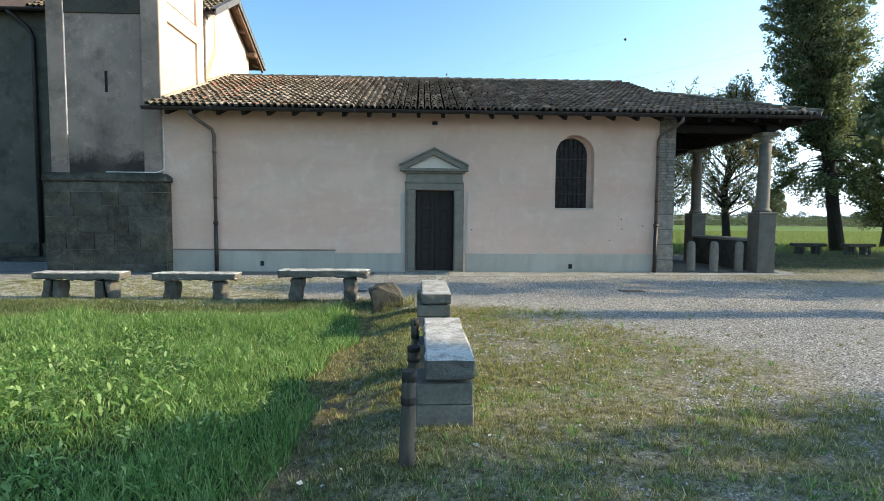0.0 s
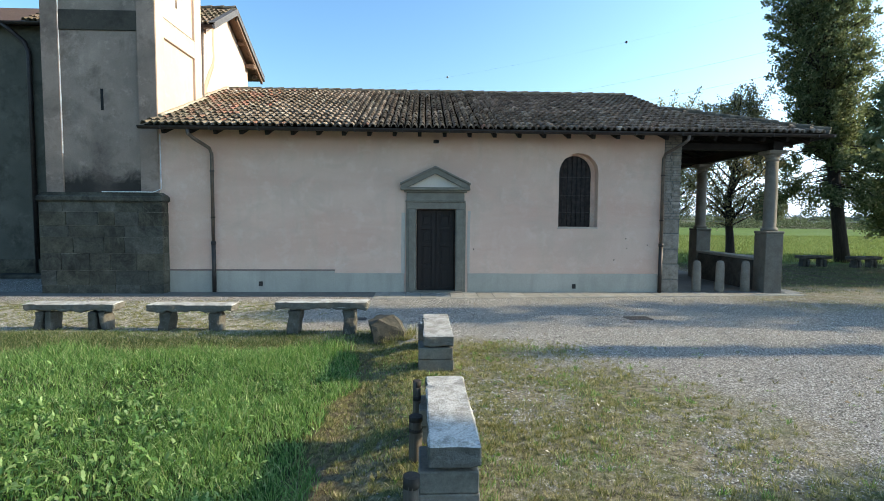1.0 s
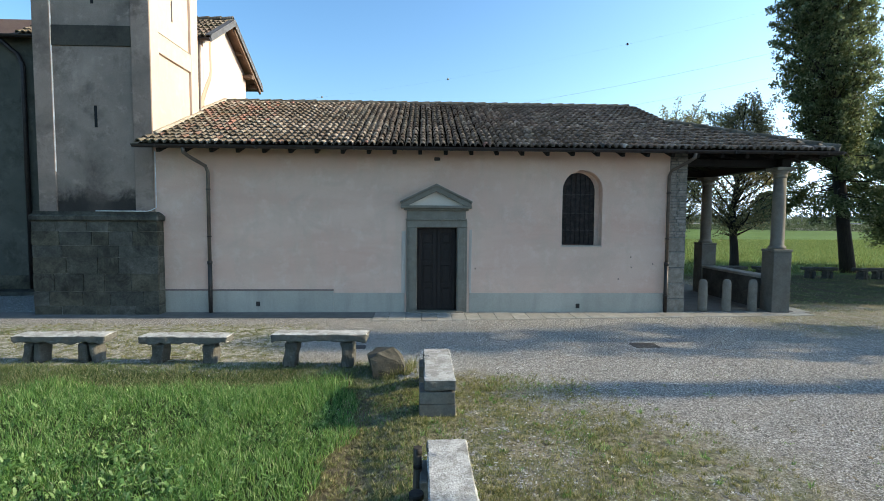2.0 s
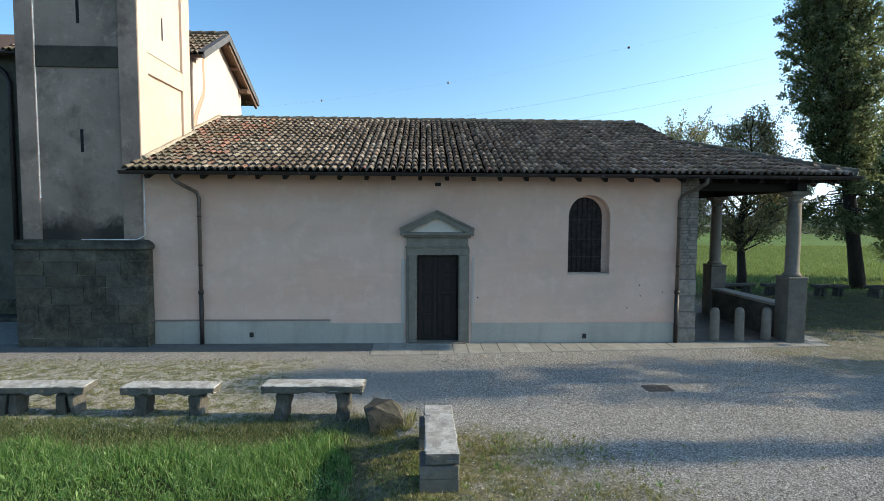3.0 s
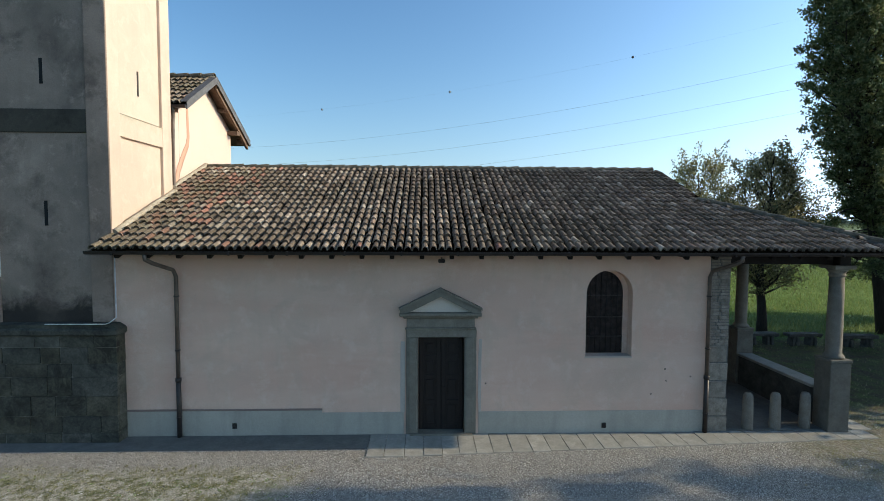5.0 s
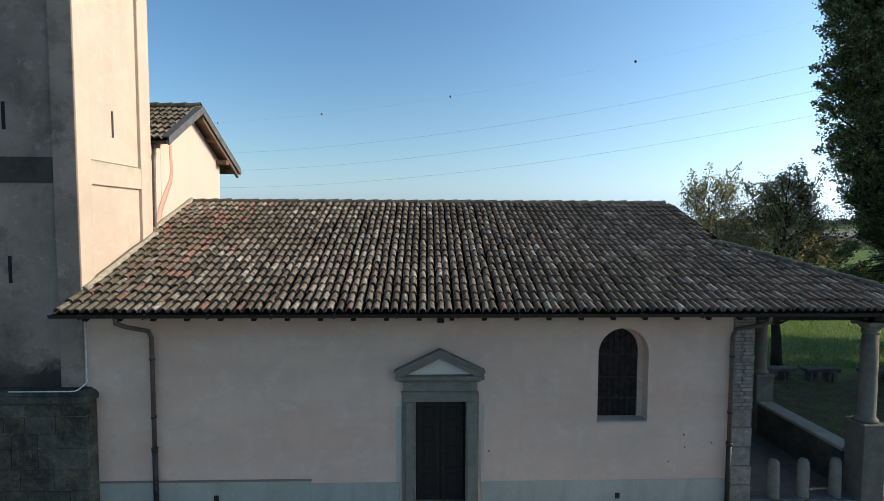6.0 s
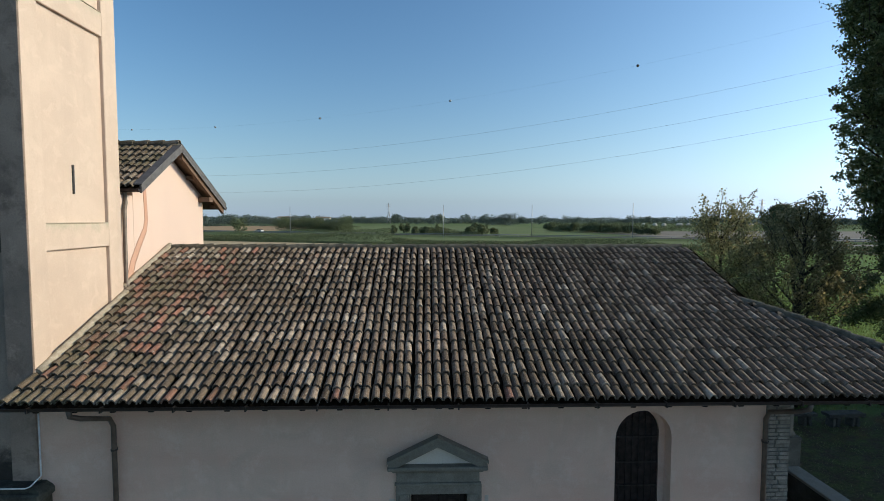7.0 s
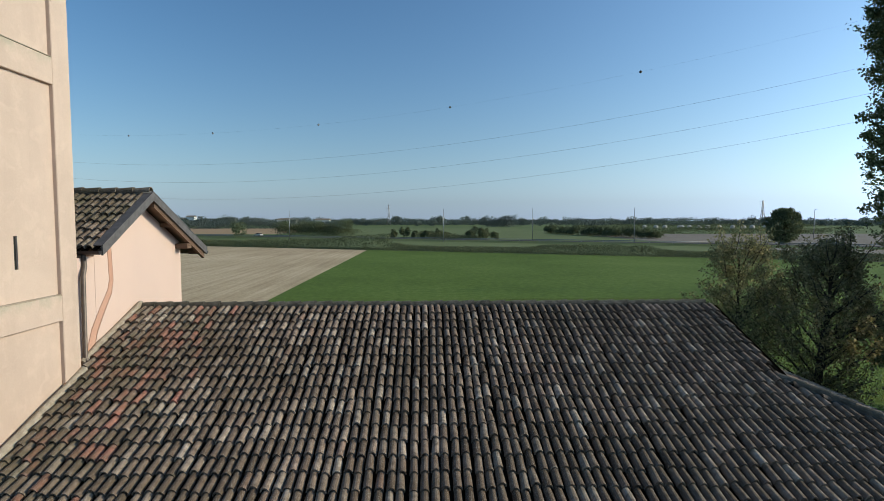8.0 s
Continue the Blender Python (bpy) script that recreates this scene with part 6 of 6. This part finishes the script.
def tufts(name, n, area, height, width, material, label, seed, keep, per=22, spread=0.022):
    """Small bunches of blades that lean outwards from their middle."""
    rs = np.random.RandomState(seed)
    cx, cy = rs.uniform(area[0], area[1], n), rs.uniform(area[2], area[3], n)
    k = keep(cx, cy, rs)
    cx, cy = cx[k], cy[k]
    scale = np.repeat(rs.uniform(0.5, 1.4, len(cx)), per)
    x, y = np.repeat(cx, per), np.repeat(cy, per)
    m = len(x)
    a = rs.uniform(0, 2 * np.pi, m)
    r = np.abs(rs.normal(size=m)) * spread * scale
    h = height * scale * rs.uniform(0.5, 1.2, m)
    x, y = x + np.cos(a) * r, y + np.sin(a) * r
    lean = rs.uniform(0.2, 1.1, m) * h
    w = width * rs.uniform(0.6, 1.4, m)
    v = np.empty((m, 4, 3))
    z = sink(x, y)
    for i, (t, s) in enumerate(((0.0, -1), (0.0, 1), (1.0, 0.15), (1.0, -0.15))):
        v[:, i] = np.stack([x + np.cos(a) * lean * t - np.sin(a) * w * s / 2, y + np.sin(a) * lean * t + np.cos(a) * w * s / 2, h * t - 0.006 + z], 1)
    return stuff(name, quads(name, v.reshape(-1, 3), np.arange(m * 4).reshape(m, 4), material), label, "grass")


def lawn_spots(x, y, r):
    reach = 4.0 + 1.7 * np.clip((-9.2 - y) / 1.4, 0, 1) - 2.3 * np.clip((y + 8.2) / 2.8, 0, 1) + 0.5 * np.sin(y * 0.9)
    return (y < -5.25) & (r.uniform(size=len(x)) < np.clip((reach - x) / 1.6, 0.015, 1) * (0.15 + 0.85 * patchy(x, y, 3.0, 81)))


tufts("dry_tufts", 14000, (-1.0, 6.5, -12.8, -5.2), 0.038, 0.006, DRY_GRASS, "small dry tufts in the worn lawn", 82, lawn_spots)
tufts("green_tufts", 650, (-1.0, 6.0, -12.8, -5.2), 0.05, 0.007, GRASS, "small green tufts in the worn lawn", 83, lawn_spots)
tufts("strip_tufts", 2600, (-1.35, -0.2, -12.8, -5.3), 0.036, 0.006, DRY_GRASS, "small tufts on the trodden earth beside the benches", 89, lambda x, y, r: r.uniform(size=len(x)) < 0.15 + 0.85 * patchy(x, y, 4.0, 90))
tufts("rock_grass", 40, (-0.85, -0.35, -5.12, -4.6), 0.12, 0.006, DRY_GRASS, "tall dry grass round the broken stone block", 88, lambda x, y, r: x > -2, 22, 0.03)
tufts("wall_tufts", 3200, (-9.0, 1.5, -5.2, -1.3), 0.03, 0.006, DRY_GRASS, "small tufts growing through the gravel", 84, lambda x, y, r: r.uniform(size=len(x)) < np.clip((-2.0 - x) / 2.5, 0.0, 1) * patchy(x, y, 3.0, 85))
tufts("field_tufts", 7000, (-9.5, -1.15, -12.8, -5.3), 0.085, 0.008, GRASS, "thicker green bunches in the uncut grass", 86, lambda x, y, r: lawn_edge(x, y) & (r.uniform(size=len(x)) < patchy(x, y, 2.5, 87)), 20, 0.035)
blades("shade_grass", 42000, (9.6, 24.0, -0.6, 9.2), 0.055, 0.009, EDGE_GRASS, "thin grass in the shade of the trees", "grass", 27, lambda x, y, r: r.uniform(size=len(x)) < patchy(x, y, 2.2, 65), 1.0, short=True)
blades("meadow_grass", 130000, (7.0, 62.0, 9.0, 46.0), 0.17, 0.026, MEADOW, "green meadow grass behind the trees, darkened for their shade", "grass", 7, lambda x, y, r: y > 9.1 + 0.3 * np.sin(x * 2), 0.7, short=True)


def pebbles(n, area, size, seed):
    rs = np.random.RandomState(seed)
    x, y = rs.uniform(area[0], area[1], n), rs.uniform(area[2], area[3], n)
    lawn = ((x < 3.6 - 2.3 * np.clip((y + 8.2) / 2.8, 0, 1)) & (y < -5.3)) | ((x < 5.4) & (y < -10.0))
    k = ~((x < 0.2) & (y < -5.2) & (rs.uniform(size=n) < 0.9)) & ((y > -9.8) | (rs.uniform(size=n) < 0.5)) & (~lawn | (patchy(x, y, 2.2, 44) > 0.62) | (rs.uniform(size=n) < 0.12)) & (rs.uniform(size=n) < 0.35 + 0.65 * patchy(x, y, 1.8, 4))
    x, y = x[k], y[k]
    n = len(x)
    s = size * rs.uniform(0.4, 1.3, n) ** 1.5
    o = np.array([(1, 0, 0), (0, 1, 0), (-1, 0, 0), (0, -1, 0), (0, 0, 0.7), (0.3, 0.2, 0.75)])[None, :5] * s[:, None, None] * rs.uniform(0.6, 1.3, (n, 5, 1))
    v = o + np.stack([x, y, sink(x, y)], 1)[:, None]
    base = np.arange(n)[:, None] * 5
    f = np.concatenate([base + np.array(q) for q in ((0, 1, 4), (1, 2, 4), (2, 3, 4), (3, 0, 4))])
    return stuff("gravel_stones", quads("gravel_stones", v.reshape(-1, 3), f, PEBBLE), "loose grey and white gravel stones", "gravel")


pebbles(110000, (-8, 10.5, -12.8, -1.1), 0.0125, 3)
pebbles(42000, (0.5, 6.5, -12.0, -6.0), 0.0085, 13)
pebbles(26000, (-0.4, 4.5, -12.0, -8.0), 0.007, 14)
rs = np.random.RandomState(77)
n = 900
pts = np.stack([rs.uniform(-1.2, 12, n), rs.uniform(-12.5, -1.2, n), rs.uniform(0.005, 0.02, n)], 1)
v, f = leaves(pts, rs.uniform(0.02, 0.055, n), rs)
v[:, 2] = np.clip(v[:, 2], 0.004, 0.03) + sink(v[:, 0], v[:, 1])
stuff("fallen_leaves", quads("fallen_leaves", v, f, LITTER), "scattered dry fallen leaves", "leaves")

# ---- field edge, road and distance ----
def hedge(name, pts, n, size, height, depth, material, label, seed, category="hedge"):
    """A rough band of leaves along a line, with an uneven top."""
    rs = np.random.RandomState(seed)
    pts = np.array(pts, dtype=float)
    seg = np.linalg.norm(np.diff(pts, axis=0), axis=1)
    cum = np.concatenate([[0], np.cumsum(seg)])
    t = rs.uniform(0, cum[-1], n)
    i = np.clip(np.searchsorted(cum, t) - 1, 0, len(seg) - 1)
    q = ((t - cum[i]) / seg[i])[:, None]
    p = pts[i] * (1 - q) + pts[i + 1] * q
    top = height * (0.45 + 0.75 * patchy(t, t * 0, 0.09, seed) * (0.6 + 0.4 * patchy(t, t * 0, 0.5, seed + 1)))
    z = top * rs.uniform(0, 1, n) ** 0.7
    xy = p + rs.normal(size=(n, 2)) * depth * (1.15 - z / (height * 1.3))[:, None]
    v, f = leaves(np.column_stack([xy, z]), size * rs.uniform(0.6, 1.4, n), rs)
    v[:, 2] = np.maximum(v[:, 2], 0.0)
    return stuff(name, quads(name, v, f, material), label, category)


hedge("field_hedge", [(-170, 205), (-75, 165), (-10, 138)], 30000, 0.3, 4.0, 1.8, LEAF_HEDGE, "overgrown hedge of reeds and shrubs along the field", 51)
hedge("field_hedge", [(-10, 138), (63, 108), (115, 86)], 34000, 0.24, 2.1, 1.6, LEAF_HEDGE, "low hedge of reeds and weeds along the field", 61)
hedge("ditch_reeds", [(-120, 181), (5, 128.5), (110, 84.5)], 24000, 0.2, 1.0, 1.0, LEAF_HEDGE, "green weeds along the ditch", 52)
hedge("far_shrubs", [(-77, 268), (-40, 270)], 14000, 0.36, 7.0, 4.0, LEAF_HEDGE, "dark clump of trees beyond the road", 53, "trees")
hedge("far_shrubs", [(-4, 215), (22, 212)], 5000, 0.4, 3.4, 3.0, LEAF_HEDGE, "young trees and shrubs beyond the road", 54, "trees")
hedge("far_shrubs", [(76, 308), (90, 262), (103, 220)], 12000, 0.4, 4.6, 2.2, LEAF_HEDGE, "hedge of trees between far fields", 55, "trees")
hedge("far_shrubs", [(100, 302), (240, 292)], 12000, 0.42, 4.6, 2.2, LEAF_HEDGE, "hedge behind the bare field", 62, "trees")
hedge("far_shrubs", [(74, 592), (104, 595)], 5000, 0.8, 14.0, 5.0, LEAF_FAR, "far clump of trees", 63, "trees")
hedge("far_shrubs", [(165, 560), (420, 540)], 14000, 0.55, 5.5, 4.0, LEAF_HEDGE, "hedge of trees between far fields", 56, "trees")
hedge("far_shrubs", [(140, 405), (340, 385)], 12000, 0.45, 3.4, 3.0, LEAF_HEDGE, "low hedge in front of a row of bales", 60, "trees")
hedge("far_shrubs", [(-230, 480), (-80, 500)], 14000, 0.8, 10.0, 6.0, LEAF_FAR, "far row of trees", 57, "trees")
hedge("far_woods", [(-900, 760), (-300, 800), (100, 860), (500, 780), (1100, 620)], 40000, 1.9, 8.5, 12.0, LEAF_FAR, "low far woods on the horizon", 58, "woods")
hedge("far_woods", [(-1600, 1500), (0, 1700), (1900, 1200)], 25000, 3.6, 14.0, 20.0, LEAF_FAR, "low far woods on the horizon", 59, "woods")

def far_trees(name, spots, size, material, label, seed):
    """Distant single trees: a short stem of leaves and an uneven crown each."""
    rs = np.random.RandomState(seed)
    out = []
    for x, y, h, w in spots:
        for k in range(rs.randint(5, 9)):
            c = np.array([x + rs.normal() * w * 0.3, y + rs.normal() * w * 0.3, h * rs.uniform(0.35, 0.85)])
            m = 110 if size < 1 else 45
            d = rs.normal(size=(m, 3))
            d /= np.linalg.norm(d, axis=1)[:, None]
            out.append(c + d * (w * 0.38 * rs.uniform(0.5, 1, m) ** 0.5)[:, None] * np.array([1, 1, 0.8 * h / (2 * w) + 0.35]))
    p = np.concatenate(out)
    p[:, 2] = np.maximum(p[:, 2], 0.1)
    v, f = leaves(p, size * rs.uniform(0.7, 1.3, len(p)), rs)
    v[:, 2] = np.maximum(v[:, 2], 0.0)
    return stuff(name, quads(name, v, f, material), label, "trees")


rs = np.random.RandomState(91)
far_trees("field_trees", [(rs.uniform(-76, -40), 268 + rs.uniform(-5, 8), rs.uniform(5, 9), rs.uniform(4, 6)) for k in range(16)], 0.45, LEAF_HEDGE, "clump of trees beyond the road", 92)
far_trees("field_trees", [(rs.uniform(-14, 28), 212 + rs.uniform(-6, 10), rs.uniform(3, 5.5), rs.uniform(1.5, 2.8)) for k in range(13)], 0.6, LEAF_HEDGE, "young trees beyond the road", 93)
far_trees("field_trees", [(76 + 0.9 * k + rs.uniform(-3, 3), 308 - 3.05 * k + rs.uniform(-3, 3), rs.uniform(3, 5.5), rs.uniform(2.5, 4)) for k in range(30)], 0.55, LEAF_HEDGE, "trees between far fields", 94)
far_trees("field_trees", [(-88, 236, 7.5, 6.0)], 0.7, LEAF_HEDGE, "single round tree beside the far field", 97)
far_trees("horizon_trees", [(rs.uniform(-700, 1000), rs.uniform(560, 900), rs.uniform(7, 14), rs.uniform(7, 14)) for k in range(170)], 1.5, LEAF_FAR, "scattered trees on the horizon", 95)

road = bmesh.new()
line = [(-260, 330), (-120, 258), (-12, 206), (40, 182), (92, 158), (150, 128), (260, 60)]
vs = []
for i, (x, y) in enumerate(line):
    a, b = line[max(i - 1, 0)], line[min(i + 1, len(line) - 1)]
    d = Vector((b[0] - a[0], b[1] - a[1], 0)).normalized()
    s = Vector((-d.y, d.x, 0))
    vs.append([road.verts.new(Vector((x, y, 0.0)) + s * w + Vector((0, 0, z))) for w, z in ((-7, 0.02), (-4.2, 0.7), (4.2, 0.7), (7, 0.02))])
for a, b in zip(vs, vs[1:]):
    for k in range(3):
        road.faces.new((a[k], a[k + 1], b[k + 1], b[k])).material_index = 0 if k == 1 else 1
bmesh.ops.recalc_face_normals(road, faces=road.faces)
rd = part("road", road, ASPHALT, None)
rd.data.materials.append(FAR_GREEN)
tagged(rd, "asphalt country road on a low bank", "road", kind="structure")
rail = thing("guard_rail", (40, 177, 0.7), "galvanised guard rail along the road", "guard rail")
bm = bmesh.new()
for (x0, y0), (x1, y1) in zip(line[1:], line[2:]):
    d = Vector((x1 - x0, y1 - y0, 0)).normalized()
    s = Vector((d.y, -d.x, 0)) * 4.6
    a, b = Vector((x0, y0, 1.35)) + s, Vector((x1, y1, 1.35)) + s
    tube(bm, [a, b], 0.17, 4)
part("rail", bm, ZINC, rail)
for k in range(40):
    q = k / 39 * (len(line) - 2.001) + 1
    i = min(int(q), len(line) - 2)
    a, b = Vector((*line[i], 0)), Vector((*line[i + 1], 0))
    d = (b - a).normalized()
    p = a.lerp(b, q - i) + Vector((d.y, -d.x, 0)) * 4.7
    part("rail_post", boxed(p.x - 0.06, p.x + 0.06, p.y - 0.06, p.y + 0.06, 0.3, 1.45), ZINC, rail)


def mast(x, y, h, r, label, arm=0.0):
    th = thing("road_pole", (x, y, 0), label, "pole", "poles along the road")
    part("pole", tubed([(x, y, 0), (x, y, h * 0.5), (x, y, h)], [r, r * 0.85, r * 0.6], 8), ZINC, th)
    if arm:
        part("arm", tubed([(x, y, h), (x + arm, y, h + 0.25)], r * 0.5, 6), ZINC, th)


for x, y, h in ((-56, 205, 12), (6.5, 190, 12.5), (43, 200, 13), (70, 164, 12.5), (175, 220, 13)):
    mast(x, y, h, 0.16, "slim grey road pole beyond the field", 0.0 if x < 100 else 1.2)


def pylon(x, y, h):
    th = thing("power_pylon", (x, y, 0), "far lattice power pylon", "pylon", "far pylons")
    bm = bmesh.new()
    w = h * 0.09
    lv = [(0, w), (0.3, w * 0.62), (0.6, w * 0.32), (1.0, w * 0.06)]
    for sx in (-1, 1):
        for sy in (-1, 1):
            tube(bm, [(x + sx * ww, y + sy * ww, h * t) for t, ww in lv], 0.32, 4)
    for (t0, w0), (t1, w1) in zip(lv, lv[1:]):
        for s in (-1, 1):
            tube(bm, [(x - s * w0, y - w0, h * t0), (x + s * w1, y - w1, h * t1)], 0.2, 4)
            tube(bm, [(x - s * w0, y + w0, h * t0), (x + s * w1, y + w1, h * t1)], 0.2, 4)
    part("lattice", bm, ZINC, th)
    for t in (0.7, 0.82, 0.94):
        part("cross_arm", tubed([(x - h * 0.12, y, h * t), (x + h * 0.12, y, h * t)], 0.25, 4), ZINC, th)


pylon(-60, 820, 33)
pylon(470, 700, 36)
# wrapped bales in a far row
bale = thing("wrapped_bale", (215, 420, 0), "white plastic-wrapped round bale", "bale", "row of wrapped bales")
part("wrap", turned([(0.6, 0.0), (1.7, 0.4), (2.1, 1.6), (1.9, 3.0), (1.1, 3.9), (0.2, 4.2)], (215, 420, 0), 14), WHITE_WRAP, bale)
r = random.Random(4)
for k in range(15):
    copy_thing(bale, pose(186 + k * 8.5 + r.uniform(-2, 2), 424 - k * 1.2, 0, 0, 0, r.uniform(0, 90)))
# far farm buildings
def farmhouse(x, y, w, d, h, label):
    th = thing("farm_building", (x, y, 0), label, "building", "far farm buildings")
    part("wall", boxed(x - w / 2, x + w / 2, y, y + d, 0, h), WHITE_PAINT, th)
    part("roof", prism([(y - 0.6, h + 0.01), (y + d + 0.6, h + 0.01), (y + d / 2, h + d * 0.22)], "x", x - w / 2 - 0.6, x + w / 2 + 0.6), TILE_J, th)
    for k in range(max(2, int(w / 5))):
        part("window", boxed(x - w / 2 + 2 + k * 5 - 0.6, x - w / 2 + 2 + k * 5 + 0.6, y - 0.05, y - 0.01, h * 0.5, h * 0.5 + 1.6), DARK, th)


for x, y, w, d, h in ((-430, 900, 26, 12, 10), (-405, 890, 14, 10, 14), (-360, 930, 30, 14, 8), (-190, 700, 26, 12, 8), (-150, 740, 20, 12, 8)):
    farmhouse(x, y, w, d, h, "pale far farmhouse with a tiled roof")


def car(x, y, z, turn, paint, label):
    th = thing("car", (x, y, z), label, "car", "cars on the road")
    m = Matrix.Translation((x, y, z)) @ Matrix.Rotation(turn, 4, "Z")

    def p(name, bm, mat, parent=th):
        bmesh.ops.transform(bm, matrix=m, verts=bm.verts)
        return part(name, bm, mat, parent)
    p("body", prism([(-2.1, 0.3), (2.1, 0.3), (2.15, 0.75), (1.2, 0.92), (-1.9, 0.98), (-2.12, 0.8)], "y", -0.85, 0.85), paint)
    p("cabin", prism([(-1.7, 0.981), (1.1, 0.981), (0.4, 1.45), (-1.3, 1.48)], "y", -0.75, 0.75), GLASS)
    p("roof", boxed(-1.25, 0.36, -0.72, 0.72, 1.481, 1.52, 0.01), paint)
    for wx in (-1.3, 1.35):
        for wy in (-0.86, 0.86):
            bm = tubed([(wx, wy - 0.1, 0.32), (wx, wy + 0.1, 0.32)], 0.32, 14)
            t = p("wheel", bm, TYRE)
            p("rim", tubed([(wx, wy - 0.105, 0.32), (wx, wy + 0.105, 0.32)], 0.19, 12), ZINC, t)


car(122, 143.5, 0.7, -0.48, CAR_PAINT, "pale silver car driving along the road")
car(-79, 237, 0.7, 2.68, WHITE_PAINT, "small white car on the far road")

# overhead line with marker balls
LINE0, LINE1 = Vector((34.4, 75.8, 0)), Vector((4.3, 87.3, 0))
STEPV = LINE1 - LINE0


def line_at(s, drop):
    p = LINE0 + STEPV * s
    return Vector((p.x, p.y, 27.0 + 0.85 * (s - 2.45) ** 2 - drop))


wires = thing("overhead_line", LINE0 + STEPV, "thin power cables with round marker balls", "power line")
for drop, off in ((0.0, 0.0), (6.6, 0.6), (10.6, -0.6), (14.2, 0.6)):
    bm = tubed([line_at(s / 4, drop) + Vector((0, off, 0)) for s in range(-8, 30)], 0.004 if drop == 0 else 0.013, 5)
    part("cable", bm, ZINC if drop else IRON, wires, "thin sagging cable")
for s in (-2.0, 7.25):
    e = line_at(s, 0)
    bm = bmesh.new()
    for sx in (-1, 1):
        for sy in (-1, 1):
            tube(bm, [(e.x + sx * 2.2, e.y + sy * 2.2, 0), (e.x + sx * 0.25, e.y + sy * 0.25, e.z + 0.05)], 0.12, 4)
    for drop in (6.6, 10.6, 14.2):
        tube(bm, [(e.x, e.y - 1.6, e.z - drop), (e.x, e.y + 1.6, e.z - drop)], 0.1, 4)
    part("pylon", bm, ZINC, wires, "steel lattice pylon")
for s in (0, 1, 1.858, 2.678, 3.434):
    c = line_at(s, 0)
    part("marker_ball", turned([(0.02, -0.22), (0.12, -0.18), (0.19, -0.09), (0.22, 0.0), (0.19, 0.09), (0.12, 0.18), (0.02, 0.22)], c, 14), BALL if s < 0.5 else ZINC, wires, "round cable marker")

# ---- tiles and ridges ----
UP = (0, 1, SLOPE)


def on_front(p):
    if p.y > RIDGE_Y - 0.2 or p.x > PORCH_X:
        return False
    if p.y > -0.1 and p.x < (TX1 + 0.12 if p.y < 2.8 else NX + 0.12):
        return False
    if p.y > HIP_Y:
        return p.x < RIDGE_X + 0.02
    return p.x < PORCH_X - (p.y - EAVE_Y) - 0.02


def red_share(p):
    if p.x > -3.2:
        return 0.012
    return 0.36 if p.x < -5.0 and p.y > 0.4 else 0.1


def singles(p):
    return p.x < -4.35 or (p.y < -0.45 and p.x < 3.6)


lay_tiles(roof, (-6.8, EAVE_Y - 0.03, EAVE_Z - 0.03 * SLOPE), (1, 0, 0), UP, 100, 19, on_front, singles, red_share, 3)
lay_tiles(roof, (PORCH_X, BY + 0.03, EAVE_Z), (-1, 0, 0), (0, -1, SLOPE), 100, 19,
          lambda p: p.y > RIDGE_Y + 0.2 and p.x > L0 + 0.1 and (p.x < RIDGE_X if p.y < 2 * RIDGE_Y - HIP_Y else p.x < PORCH_X - (BY - p.y)), seed=4)
lay_tiles(roof, (PORCH_X + 0.03, EAVE_Y, EAVE_Z), (0, 1, 0), (-1, 0, SLOPE), 67, 10,
          lambda p: p.x > RIDGE_X and EAVE_Y + (PORCH_X - p.x) < p.y < BY - (PORCH_X - p.x), seed=5)
lay_ridge(roof, (RIDGE_X - 0.05, RIDGE_Y, RIDGE_Z + 0.02), (NX + 0.05, RIDGE_Y, RIDGE_Z + 0.02), (0, 1, 0), "ridge_tile", 0.09, clay=TILE_MOSS)
lay_ridge(roof, (PORCH_X + 0.02, EAVE_Y - 0.02, EAVE_Z + 0.07), (RIDGE_X, HIP_Y, roof_z(HIP_Y) + 0.07), (1, 1, 0), "hip_tile", 0.08, clay=TILE_MOSS)
lay_ridge(roof, (PORCH_X + 0.02, BY + 0.02, EAVE_Z + 0.07), (RIDGE_X, 2 * RIDGE_Y - HIP_Y, roof_z(HIP_Y) + 0.07), (1, -1, 0), "hip_tile", clay=TILE_MOSS)
part("verge_board", prism([(HIP_Y, roof_z(HIP_Y) - 0.1), (RIDGE_Y, RIDGE_Z - 0.1), (RIDGE_Y, RIDGE_Z + 0.06), (HIP_Y, roof_z(HIP_Y) + 0.06)], "x", RIDGE_X + 0.001, RIDGE_X + 0.03), ROOF_WOOD, roof)
NS = (AZ - FE_Z) / (AY - FE_Y)
lay_tiles(nroof, (-12.2, FE_Y - 0.03, FE_Z), (1, 0, 0), (0, 1, NS), 34, 7, lambda p: p.y < AY and p.x < VX - 0.08, lambda p: p.x > -7.7, lambda p: 0.06, 6)
lay_ridge(nroof, (VX - 0.02, AY, AZ + 0.08), (-12.2, AY, AZ + 0.08), (0, 1, 0), seed=8)
